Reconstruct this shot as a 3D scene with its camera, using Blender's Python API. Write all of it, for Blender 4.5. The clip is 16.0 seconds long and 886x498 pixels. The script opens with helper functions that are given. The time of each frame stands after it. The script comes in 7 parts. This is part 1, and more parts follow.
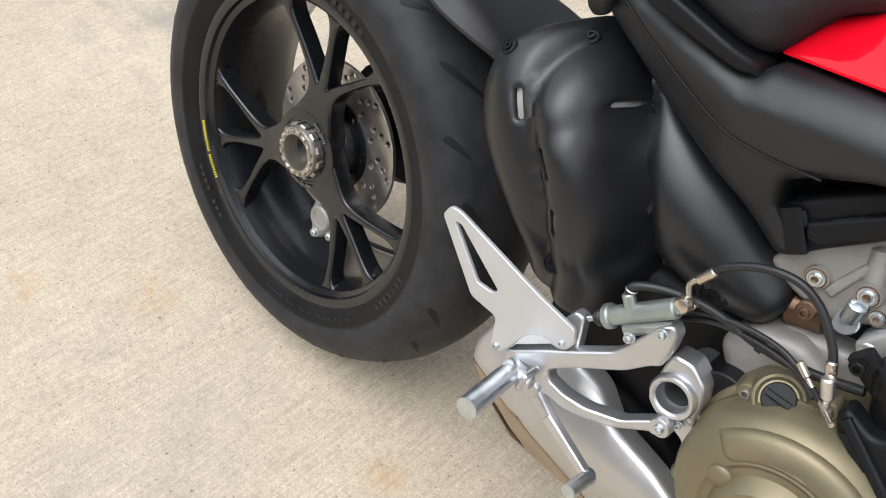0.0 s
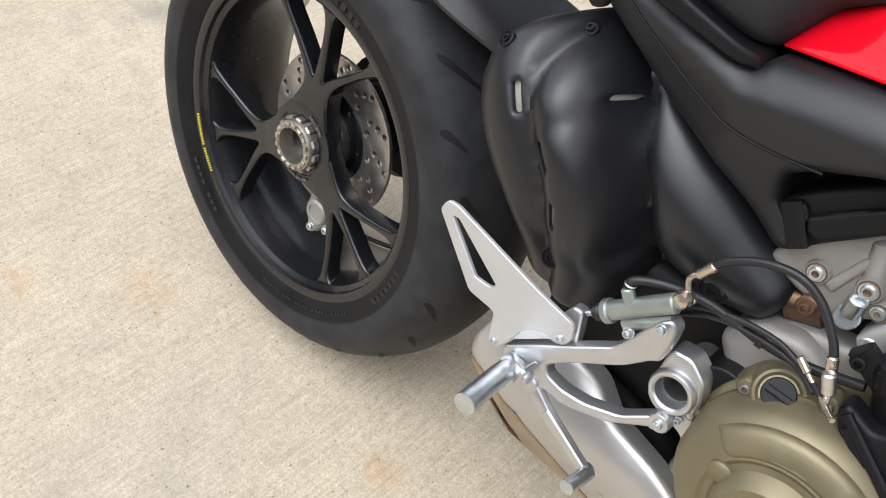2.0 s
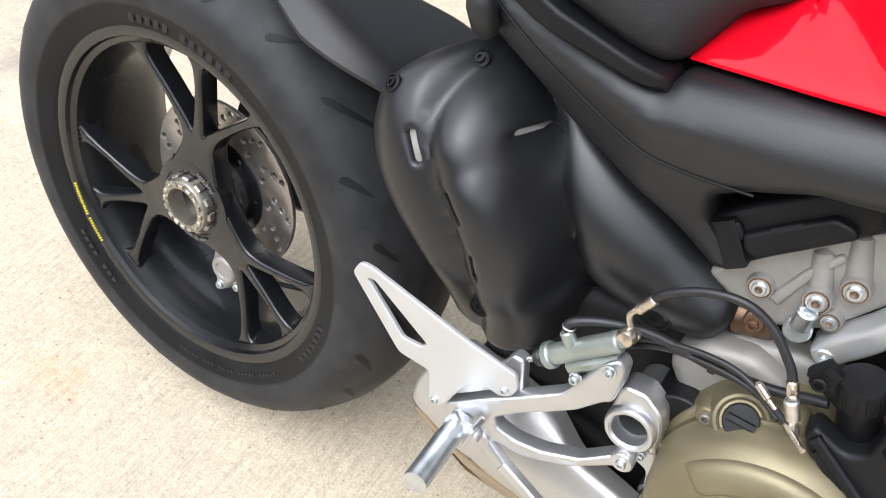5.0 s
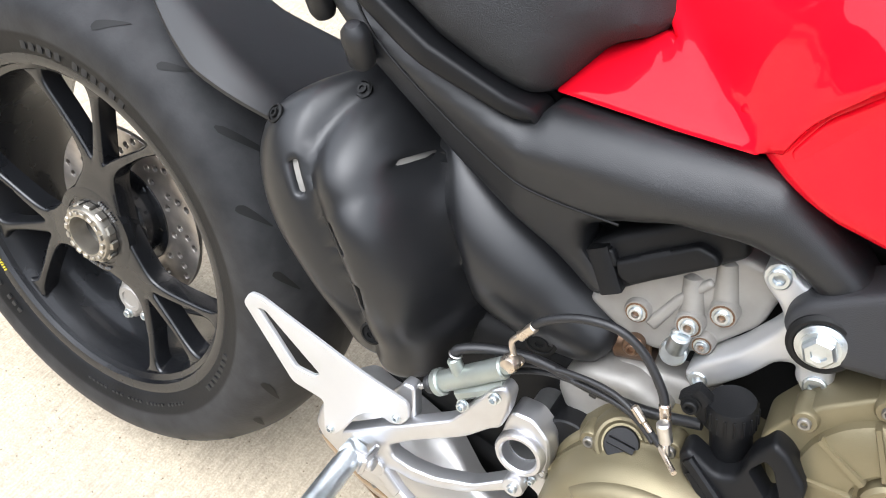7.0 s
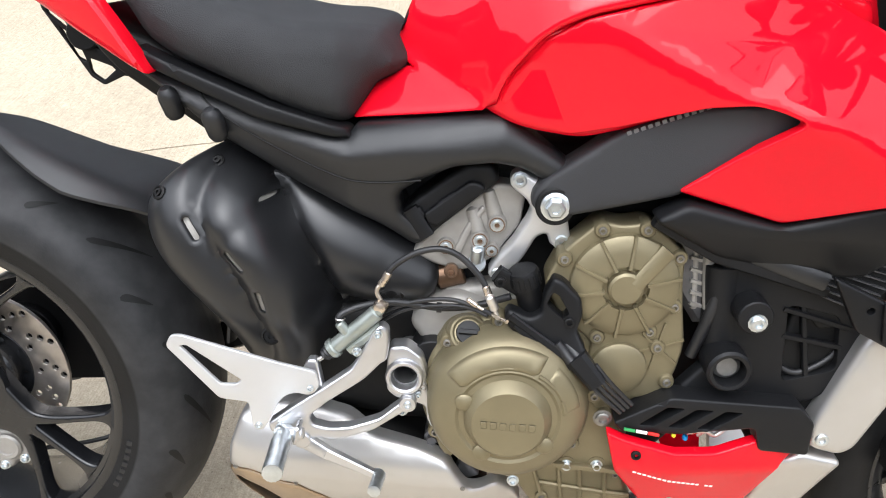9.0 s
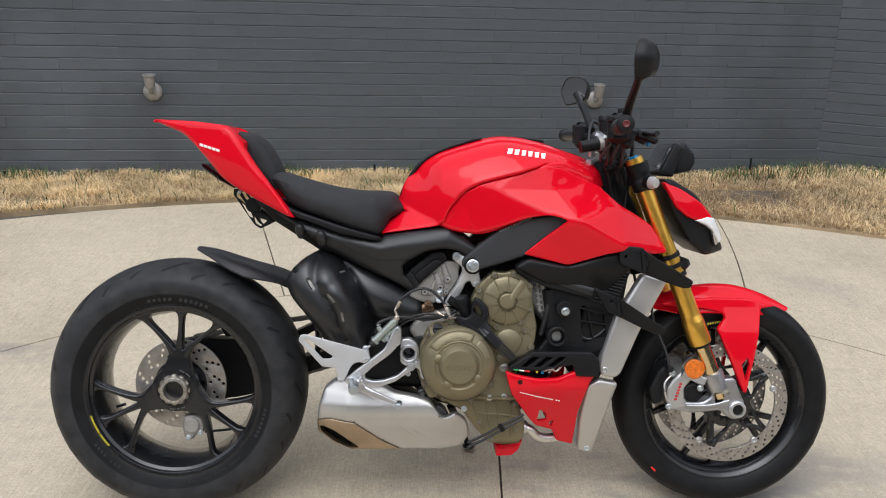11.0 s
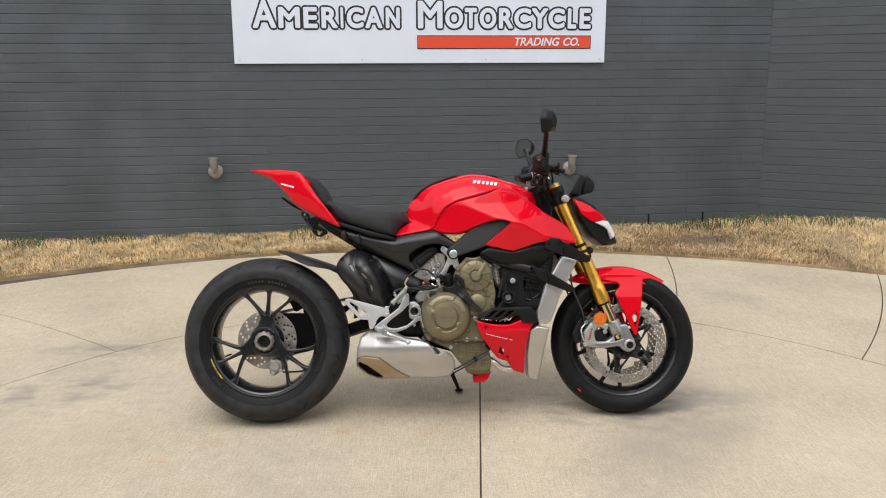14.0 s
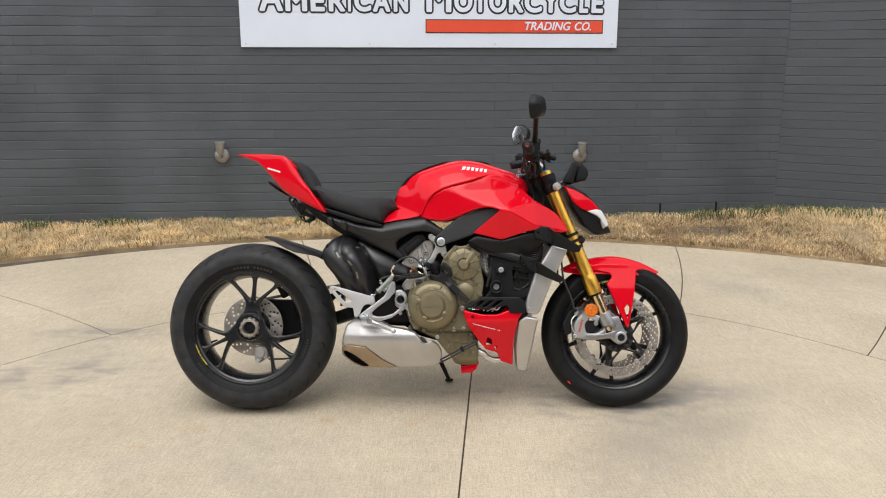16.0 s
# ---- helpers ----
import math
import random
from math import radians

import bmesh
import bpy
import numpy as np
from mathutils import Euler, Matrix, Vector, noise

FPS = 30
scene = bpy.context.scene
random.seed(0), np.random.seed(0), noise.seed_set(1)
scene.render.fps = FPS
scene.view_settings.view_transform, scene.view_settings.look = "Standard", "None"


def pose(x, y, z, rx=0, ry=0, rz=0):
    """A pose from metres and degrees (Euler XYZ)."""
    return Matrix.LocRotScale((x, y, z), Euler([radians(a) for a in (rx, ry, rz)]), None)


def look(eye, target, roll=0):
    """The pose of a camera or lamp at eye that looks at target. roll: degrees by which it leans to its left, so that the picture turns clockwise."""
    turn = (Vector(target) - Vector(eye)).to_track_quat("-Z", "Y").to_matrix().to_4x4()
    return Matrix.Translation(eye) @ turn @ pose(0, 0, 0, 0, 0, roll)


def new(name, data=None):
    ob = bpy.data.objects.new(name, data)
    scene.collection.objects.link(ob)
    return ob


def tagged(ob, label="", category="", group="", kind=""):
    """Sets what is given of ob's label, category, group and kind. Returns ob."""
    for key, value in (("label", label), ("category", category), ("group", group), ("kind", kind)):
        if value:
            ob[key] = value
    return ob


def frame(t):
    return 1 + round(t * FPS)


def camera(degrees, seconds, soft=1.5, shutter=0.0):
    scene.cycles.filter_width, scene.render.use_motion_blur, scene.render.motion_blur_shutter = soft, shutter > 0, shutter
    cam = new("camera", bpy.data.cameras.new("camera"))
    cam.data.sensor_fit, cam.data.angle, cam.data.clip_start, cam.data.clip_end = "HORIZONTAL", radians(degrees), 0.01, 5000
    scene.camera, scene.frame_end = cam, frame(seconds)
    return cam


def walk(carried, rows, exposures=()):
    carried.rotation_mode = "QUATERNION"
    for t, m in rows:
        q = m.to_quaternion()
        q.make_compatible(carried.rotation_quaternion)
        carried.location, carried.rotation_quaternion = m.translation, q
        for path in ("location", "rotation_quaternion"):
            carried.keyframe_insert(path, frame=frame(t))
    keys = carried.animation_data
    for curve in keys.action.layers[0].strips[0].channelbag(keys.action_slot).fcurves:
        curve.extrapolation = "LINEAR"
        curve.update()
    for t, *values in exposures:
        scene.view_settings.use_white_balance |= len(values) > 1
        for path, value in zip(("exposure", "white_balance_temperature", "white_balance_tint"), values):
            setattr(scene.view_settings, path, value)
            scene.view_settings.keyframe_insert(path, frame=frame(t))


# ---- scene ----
cam = camera(57.2, 16.0, 1.05)
PATH = [
    (0, (0.732, -0.531, 1.108), (-0.164, 0.505, -0.349), 6.0),
    (0.5, (0.731, -0.53, 1.109), (-0.163, 0.509, -0.347), 6.1),
    (1, (0.731, -0.531, 1.107), (-0.163, 0.507, -0.35), 6.2),
    (1.5, (0.73, -0.53, 1.106), (-0.16, 0.508, -0.355), 6.3),
    (2, (0.727, -0.528, 1.104), (-0.152, 0.507, -0.364), 6.3),
    (2.5, (0.734, -0.523, 1.101), (-0.135, 0.501, -0.381), 5.4),
    (3, (0.748, -0.508, 1.105), (-0.13, 0.492, -0.388), 4.2),
    (3.5, (0.762, -0.477, 1.107), (-0.133, 0.502, -0.39), 3.4),
    (3.7, (0.769, -0.461, 1.107), (-0.128, 0.506, -0.396), 2.9),
    (5.8, (0.62, -0.436, 1.112), (0.031, 0.773, -0.368), 3.9),
    (6, (0.627, -0.434, 1.112), (0.044, 0.791, -0.358), 4.6),
    (6.5, (0.654, -0.425, 1.117), (0.064, 0.796, -0.353), 5.2),
    (7, (0.712, -0.405, 1.122), (0.081, 0.788, -0.355), 4.9),
    (7.5, (0.769, -0.406, 1.12), (0.117, 0.759, -0.369), 4.9),
    (8, (0.692, -0.429, 1.122), (0.129, 0.818, -0.337), 4.8),
    (8.5, (0.643, -0.521, 1.148), (0.308, 0.949, -0.166), 3.7),
    (8.7, (0.655, -0.605, 1.155), (0.439, 0.967, -0.063), 3.6),
    (9, (0.696, -0.781, 1.169), (0.616, 0.869, 0.042), 2.3),
    (9.2, (0.738, -0.885, 1.179), (0.671, 0.783, 0.078), 1.1),
    (9.5, (0.746, -1.069, 1.231), (0.736, 0.64, 0.193), 1.8),
    (9.7, (0.718, -1.178, 1.251), (0.744, 0.555, 0.253), 2.5),
    (10, (0.659, -1.381, 1.292), (0.743, 0.398, 0.383), 2.6),
    (10.2, (0.638, -1.491, 1.326), (0.74, 0.316, 0.475), 2.3),
    (12.3, (0.701, -2.63, 1.446), (0.661, -0.687, 0.974), -1.1),
    (12.5, (0.739, -2.712, 1.43), (0.693, -0.767, 0.967), -1.0),
    (13, (0.781, -2.904, 1.441), (0.738, -0.95, 1.017), -0.5),
    (13.5, (0.716, -3.102, 1.438), (0.703, -1.146, 1.021), -0.6),
    (14, (0.717, -3.189, 1.439), (0.731, -1.238, 1.001), -1.0),
    (14.5, (0.839, -3.153, 1.424), (0.829, -1.202, 0.984), -0.5),
    (15, (0.892, -3.116, 1.422), (0.847, -1.168, 0.973), -0.4),
    (15.5, (0.884, -3.117, 1.426), (0.83, -1.172, 0.962), -0.6),
    (16, (0.866, -3.122, 1.426), (0.818, -1.179, 0.957), -0.7),
]
EXPOSURES = [(0.0, 0.18, 6080, 10), (2.0, 0.18, 6080, 10), (3.7, 0.14, 6080, 10), (5.8, 0.9, 5980, 10), (6.5, 0.92, 5980, 10), (7.5, 0.8, 5980, 10), (8.5, 0.78, 6000, 10), (9.2, 0.49, 6050, 10), (9.7, 0.05, 5960, 10), (10.2, -0.16, 5880, 10), (12.3, -0.18, 6350, 10), (16.0, -0.14, 6450, 10)]
walk(cam, [(t, look(eye, target, roll)) for t, eye, target, roll in PATH], EXPOSURES)

# ---- world, sun, exposure ----
world = bpy.data.worlds.new("overcast_sky")
scene.world = world
world.use_nodes = True
wn, wl = world.node_tree.nodes, world.node_tree.links
sky = wn.new("ShaderNodeTexSky")
sky.sky_type, sky.sun_disc = "NISHITA", False
sky.sun_elevation, sky.sun_rotation = radians(62), radians(200)
sky.air_density, sky.dust_density = 1.0, 4.0
calm = wn.new("ShaderNodeHueSaturation")
calm.inputs["Saturation"].default_value = 0.3
wl.new(sky.outputs[0], calm.inputs["Color"])
veil = wn.new("ShaderNodeMixRGB")          # even cloud layer drawn over the clear sky
veil.inputs[0].default_value, veil.inputs[2].default_value = 0.55, (5.18, 5.08, 5.04, 1)
wl.new(calm.outputs[0], veil.inputs[1])
back = wn["Background"]
back.inputs["Strength"].default_value = 0.15
# broken cloud cover: large soft patches, lighter and darker
wtc, wno, wra, wmu = (wn.new(k) for k in ("ShaderNodeTexCoord", "ShaderNodeTexNoise", "ShaderNodeValToRGB", "ShaderNodeMixRGB"))
wno.inputs["Scale"].default_value, wno.inputs["Detail"].default_value = 1.5, 3
wl.new(wtc.outputs["Generated"], wno.inputs["Vector"])
wl.new(wno.outputs["Fac"], wra.inputs["Fac"])
wra.color_ramp.elements[0].position, wra.color_ramp.elements[0].color = 0.36, (1.72, 1.74, 1.78, 1)
wra.color_ramp.elements[1].position, wra.color_ramp.elements[1].color = 0.64, (2.3, 2.29, 2.26, 1)
wmu.blend_type, wmu.inputs[0].default_value = "MULTIPLY", 1.0
wl.new(veil.outputs[0], wmu.inputs[1])
wl.new(wra.outputs[0], wmu.inputs[2])
wl.new(wmu.outputs[0], back.inputs["Color"])

lamp = bpy.data.lights.new("sun", "SUN")
lamp.energy, lamp.angle, lamp.color = 1.2, radians(48), (1.0, 0.965, 0.91)
sun = new("sun", lamp)
sun.matrix_world = look((0.0, -3.0, 8.0), (0.7, 0.2, 0.0))


# ---- materials ----
def surf(name, col, rough=0.5, metal=0.0, var=0.12, scale=14.0, bump=0.0, bscale=500.0, coat=0.0, rvar=0.1, stretch=(1, 1, 1), dust=0.0, spec=0.5, each=0.0):
    """A surface with blotches at one scale and grain at another."""
    m = bpy.data.materials.new(name)
    m.use_nodes = True
    n, k = m.node_tree.nodes, m.node_tree.links
    p = n["Principled BSDF"]
    tc, mp = n.new("ShaderNodeTexCoord"), n.new("ShaderNodeMapping")
    mp.inputs["Scale"].default_value = stretch
    k.new(tc.outputs["Object"], mp.inputs["Vector"])
    big, small = n.new("ShaderNodeTexNoise"), n.new("ShaderNodeTexNoise")
    big.inputs["Scale"].default_value, big.inputs["Detail"].default_value = scale, 4
    small.inputs["Scale"].default_value, small.inputs["Detail"].default_value = bscale, 2
    for q in (big, small):
        k.new(mp.outputs[0], q.inputs["Vector"])
    ramp = n.new("ShaderNodeValToRGB")
    e = ramp.color_ramp.elements
    e[0].position, e[1].position = 0.3, 0.7
    e[0].color = (*[c * (1 - var) for c in col], 1)
    e[1].color = (*[min(1, c * (1 + var) + dust) for c in col], 1)
    k.new(big.outputs["Fac"], ramp.inputs["Fac"])
    colour = ramp.outputs[0]
    if each:
        info, hsv, ran = n.new("ShaderNodeObjectInfo"), n.new("ShaderNodeHueSaturation"), n.new("ShaderNodeMapRange")
        ran.inputs["To Min"].default_value, ran.inputs["To Max"].default_value = 1 - each, 1 + each
        k.new(info.outputs["Random"], ran.inputs["Value"])
        k.new(ran.outputs[0], hsv.inputs["Value"])
        k.new(colour, hsv.inputs["Color"])
        colour = hsv.outputs[0]
    k.new(colour, p.inputs["Base Color"])
    mr = n.new("ShaderNodeMapRange")
    mr.inputs["To Min"].default_value, mr.inputs["To Max"].default_value = max(0.02, rough - rvar), min(1, rough + rvar)
    k.new(big.outputs["Fac"], mr.inputs["Value"])
    k.new(mr.outputs[0], p.inputs["Roughness"])
    p.inputs["Metallic"].default_value = metal
    p.inputs["Specular IOR Level"].default_value = spec
    p.inputs["Coat Weight"].default_value, p.inputs["Coat Roughness"].default_value, p.inputs["Coat IOR"].default_value = coat, 0.03, 1.5
    if bump:
        b = n.new("ShaderNodeBump")
        b.inputs["Strength"].default_value, b.inputs["Distance"].default_value = bump, 0.001
        k.new(small.outputs["Fac"], b.inputs["Height"])
        k.new(b.outputs[0], p.inputs["Normal"])
    return m


RED = surf("red_lacquer", (0.66, 0.003, 0.014), 0.3, 0, 0.03, 3, coat=0.65, rvar=0.03, spec=0.0)
BLACK = surf("satin_black_plastic", (0.0078, 0.008, 0.0088), 0.42, 0, 0.2, 9, 0.25, 1400, rvar=0.07, spec=0.24)
COVER = surf("matt_black_moulding", (0.0122, 0.0126, 0.0138), 0.40, 0, 0.15, 7, 0.25, 1800, rvar=0.05, spec=0.52)
SHIELD = surf("satin_black_heat_paint", (0.010, 0.0104, 0.0115), 0.36, 0, 0.12, 6, 0.06, 900, rvar=0.04, spec=0.6)
# black plastic; its near-black also stands for shade in hollows and behind parts
DARK = surf("black_plastic_and_shade", (0.004, 0.004, 0.004), 0.6, 0, 0.25, 20, spec=0.3)


def rubber(name, cx, cz, R, dusty=1.0):
    """Tyre rubber: a clean dark sidewall and a greyer, dusty tread, told apart by the radius."""
    m = surf(name + "_rubber", (0.007, 0.0072, 0.0078), 0.5, 0, 0.25, 16, 0.2, 300, rvar=0.1, dust=0.0015, spec=0.19)
    n, k = m.node_tree.nodes, m.node_tree.links
    tc, flat, dist, ran, mixer, dust = n.new("ShaderNodeTexCoord"), n.new("ShaderNodeMapping"), n.new("ShaderNodeVectorMath"), n.new("ShaderNodeMapRange"), n.new("ShaderNodeMixRGB"), n.new("ShaderNodeTexNoise")
    flat.inputs["Scale"].default_value = (1, 0, 1)
    dist.operation = "DISTANCE"
    dist.inputs[1].default_value = (cx, 0, cz)
    k.new(tc.outputs["Object"], flat.inputs["Vector"])
    k.new(flat.outputs[0], dist.inputs[0])
    ran.inputs["From Min"].default_value, ran.inputs["From Max"].default_value = R * 0.757, R * 0.768
    k.new(dist.outputs["Value"], ran.inputs["Value"])
    dust.inputs["Scale"].default_value, dust.inputs["Detail"].default_value = 30, 8
    k.new(tc.outputs["Object"], dust.inputs["Vector"])
    r = n.new("ShaderNodeValToRGB")
    r.color_ramp.elements[0].position, r.color_ramp.elements[0].color = 0.35, (0.021 * dusty, 0.0214 * dusty, 0.0225 * dusty, 1)
    r.color_ramp.elements[1].position, r.color_ramp.elements[1].color = 0.75, (0.038 * dusty, 0.0384 * dusty, 0.0398 * dusty, 1)
    k.new(dust.outputs["Fac"], r.inputs["Fac"])
    p = n["Principled BSDF"]
    old = p.inputs["Base Color"].links[0].from_socket
    k.new(ran.outputs[0], mixer.inputs[0])
    k.new(old, mixer.inputs[1])
    k.new(r.outputs[0], mixer.inputs[2])
    k.new(mixer.outputs[0], p.inputs["Base Color"])
    return m


HOSE = surf("hose_rubber", (0.014, 0.014, 0.015), 0.42, 0, 0.2, 40, 0.15, 1500)
RIM = surf("anodised_black_rim", (0.0075, 0.0079, 0.0091), 0.27, 0.0, 0.15, 10, 0.05, 1200, coat=0.25, rvar=0.05)
SEAT = surf("black_seat_vinyl", (0.022, 0.0224, 0.0238), 0.68, 0, 0.12, 25, 0.8, 900, rvar=0.06, dust=0.003, spec=0.3)
BARGREY = surf("dark_grey_coated_frame", (0.024, 0.0245, 0.027), 0.55, 0.1, 0.1, 8, 0.3, 1600, rvar=0.05)
ALU = surf("cast_aluminium", (0.6, 0.6, 0.61), 0.36, 0.9, 0.07, 30, 0.12, 900, rvar=0.08)
ALUW = surf("satin_silver_paint", (0.53, 0.52, 0.505), 0.36, 0.75, 0.05, 14, 0.08, 1500, rvar=0.06)
CAST = surf("raw_cast_casing", (0.33, 0.315, 0.29), 0.55, 0.45, 0.1, 45, 0.16, 1500, rvar=0.1)
STEEL = surf("brushed_steel", (0.68, 0.66, 0.63), 0.3, 0.95, 0.08, 20, 0.1, 400, stretch=(1, 1, 8), rvar=0.08)
DISC = surf("brake_disc_steel", (0.44, 0.405, 0.37), 0.36, 0.9, 0.14, 60, 0.1, 500, rvar=0.08)
ZINC = surf("zinc_plated_steel", (0.62, 0.66, 0.68), 0.32, 0.95, 0.12, 90, 0.1, 900, rvar=0.08)
BRONZE = surf("bronze_painted_magnesium", (0.21, 0.18, 0.108), 0.4, 0.55, 0.08, 22, 0.25, 1300, rvar=0.05)
TITAN = surf("heat_tinted_steel", (0.4, 0.31, 0.22), 0.3, 0.9, 0.2, 12, 0.1, 600, rvar=0.08)
NUTALLOY = surf("worn_bare_alloy", (0.43, 0.40, 0.345), 0.36, 0.9, 0.15, 50, 0.1, 600, rvar=0.08)
NICKEL = surf("tarnished_nickel", (0.62, 0.54, 0.45), 0.28, 0.95, 0.12, 60)
SCREEN = surf("dark_display_glass", (0.03, 0.032, 0.036), 0.12, 0, 0.05, 10, coat=1.0)
GUARDSILVER = surf("pale_silver_paint", (0.6, 0.6, 0.6), 0.42, 0.6, 0.04, 14, 0.06, 1500, rvar=0.05)
COPPER = surf("heat_browned_copper", (0.2, 0.125, 0.08), 0.4, 0.85, 0.35, 40, 0.2, 500)
GOLD = surf("gold_anodised_tube", (0.86, 0.50, 0.085), 0.3, 0.95, 0.06, 12, rvar=0.05, stretch=(1, 1, 3))
FORKTUBE = surf("gold_tinted_chrome", (0.74, 0.58, 0.33), 0.14, 1.0, 0.05, 20, rvar=0.04)
FOOTCAST = surf("shot_blasted_alloy", (0.42, 0.42, 0.43), 0.34, 0.9, 0.1, 40, 0.2, 900, rvar=0.08)
CASTDARK = surf("dark_anodised_alloy", (0.12, 0.12, 0.125), 0.42, 0.7, 0.2, 50, 0.3, 800, rvar=0.08)
ORANGE = surf("orange_reflector_plastic", (0.66, 0.15, 0.008), 0.18, 0, 0.3, 160, 0.9, 500, coat=0.6)
SIDEMARK = surf("greyed_rubber_marking", (0.010, 0.0103, 0.011), 0.6, 0, 0.2, 40)
SCREW = surf("dull_steel_screw", (0.3, 0.29, 0.27), 0.42, 0.85, 0.2, 80)
TUBE = surf("grey_machined_bore", (0.2, 0.2, 0.2), 0.45, 0.7, 0.2, 50)
WHITE = surf("white_print", (0.8, 0.79, 0.77), 0.5, 0, 0.04, 30)
YELLOW = surf("yellow_print", (0.72, 0.6, 0.03), 0.5, 0, 0.05, 60)
GREEN = surf("green_print", (0.03, 0.3, 0.08), 0.5, 0, 0.05, 60)
REDPRINT = surf("red_print", (0.6, 0.02, 0.015), 0.5, 0, 0.05, 60)
DARKRED = surf("dark_red_plastic", (0.1, 0.008, 0.008), 0.4, 0, 0.1, 60)
BLUE = surf("blue_anodised", (0.02, 0.28, 0.62), 0.35, 0.6, 0.1, 60)
TAILGLASS = surf("smoked_black_lens", (0.008, 0.006, 0.007), 0.18, 0, 0.1, 60, spec=0.35)
LENSGREY = surf("clear_indicator_plastic", (0.4, 0.38, 0.37), 0.15, 0, 0.15, 90, coat=1.0)
LAMPWHITE = surf("white_lamp_plastic", (0.8, 0.8, 0.8), 0.14, 0, 0.05, 60, coat=1.0)
GREYPRINT = surf("grey_print", (0.14, 0.14, 0.14), 0.5, 0, 0.1, 60)


def glassy(name, rough, tint):
    m = bpy.data.materials.new(name)
    m.use_nodes = True
    p = m.node_tree.nodes["Principled BSDF"]
    p.inputs["Base Color"].default_value = (*tint, 1)
    p.inputs["Roughness"].default_value, p.inputs["Transmission Weight"].default_value, p.inputs["IOR"].default_value = rough, 1.0, 1.45
    return m


MIRROR = surf("mirror_glass", (0.9, 0.9, 0.9), 0.03, 1.0, 0.0, 5, rvar=0.0)


def concrete():
    """Broom-finished concrete with fine streaks, pores, grey patches and a few rust stains."""
    m = bpy.data.materials.new("broomed_concrete")
    m.use_nodes = True
    n, k = m.node_tree.nodes, m.node_tree.links
    p = n["Principled BSDF"]
    tc = n.new("ShaderNodeTexCoord")

    def noise_at(scale, detail, stretch=(1, 1, 1), turn=0.0):
        mp, q = n.new("ShaderNodeMapping"), n.new("ShaderNodeTexNoise")
        mp.inputs["Scale"].default_value, mp.inputs["Rotation"].default_value = stretch, (0, 0, radians(turn))
        q.inputs["Scale"].default_value, q.inputs["Detail"].default_value = scale, detail
        k.new(tc.outputs["Object"], mp.inputs["Vector"])
        k.new(mp.outputs[0], q.inputs["Vector"])
        return q.outputs["Fac"]

    def ramp(fac, a, ca, b, cb):
        r = n.new("ShaderNodeValToRGB")
        r.color_ramp.elements[0].position, r.color_ramp.elements[0].color = a, (*ca, 1)
        r.color_ramp.elements[1].position, r.color_ramp.elements[1].color = b, (*cb, 1)
        k.new(fac, r.inputs["Fac"])
        return r.outputs[0]

    def mix(kind, fac, a, b):
        x = n.new("ShaderNodeMixRGB")
        x.blend_type = kind
        if isinstance(fac, float):
            x.inputs[0].default_value = fac
        else:
            k.new(fac, x.inputs[0])
        for i, v in ((1, a), (2, b)):
            if isinstance(v, tuple):
                x.inputs[i].default_value = (*v, 1)
            else:
                k.new(v, x.inputs[i])
        return x.outputs[0]

    base = ramp(noise_at(1.3, 6), 0.3, (0.44, 0.382, 0.292), 0.72, (0.56, 0.49, 0.383))
    mottled = mix("MULTIPLY", 1.0, base, mix("MULTIPLY", 1.0, ramp(noise_at(20, 7), 0.3, (0.94, 0.935, 0.93), 0.7, (1.04, 1.04, 1.03)), mix("MULTIPLY", 1.0, ramp(noise_at(85, 3), 0.34, (0.91, 0.90, 0.885), 0.66, (1.07, 1.07, 1.065)), ramp(noise_at(260, 4), 0.34, (0.84, 0.83, 0.81), 0.66, (1.10, 1.10, 1.095)))))
    streak = noise_at(5, 5, (60, 2.2, 1))
    streaked = mix("MULTIPLY", 1.0, mottled, ramp(streak, 0.3, (0.86, 0.85, 0.833), 0.7, (1.08, 1.08, 1.075)))
    pores = ramp(noise_at(150, 2), 0.27, (0.42, 0.38, 0.33), 0.33, (1, 1, 1))
    pored = mix("MULTIPLY", 1.0, streaked, pores)
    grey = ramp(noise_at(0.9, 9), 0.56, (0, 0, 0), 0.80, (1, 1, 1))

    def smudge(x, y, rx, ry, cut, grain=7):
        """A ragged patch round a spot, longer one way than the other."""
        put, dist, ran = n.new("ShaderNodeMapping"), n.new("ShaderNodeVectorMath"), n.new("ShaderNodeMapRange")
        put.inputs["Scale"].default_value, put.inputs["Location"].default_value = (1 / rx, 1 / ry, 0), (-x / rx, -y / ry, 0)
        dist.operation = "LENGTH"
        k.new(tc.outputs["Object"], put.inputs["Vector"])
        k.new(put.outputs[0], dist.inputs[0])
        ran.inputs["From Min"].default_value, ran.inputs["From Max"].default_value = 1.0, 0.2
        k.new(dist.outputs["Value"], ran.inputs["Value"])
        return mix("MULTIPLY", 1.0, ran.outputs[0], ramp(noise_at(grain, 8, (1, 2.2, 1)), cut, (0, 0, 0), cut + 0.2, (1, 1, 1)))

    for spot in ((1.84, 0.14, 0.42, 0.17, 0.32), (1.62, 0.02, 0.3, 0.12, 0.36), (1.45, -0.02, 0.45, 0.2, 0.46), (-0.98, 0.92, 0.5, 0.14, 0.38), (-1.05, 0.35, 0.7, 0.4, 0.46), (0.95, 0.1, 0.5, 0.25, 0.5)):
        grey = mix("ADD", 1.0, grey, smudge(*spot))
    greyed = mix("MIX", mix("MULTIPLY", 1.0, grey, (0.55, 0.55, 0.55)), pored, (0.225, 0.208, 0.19))
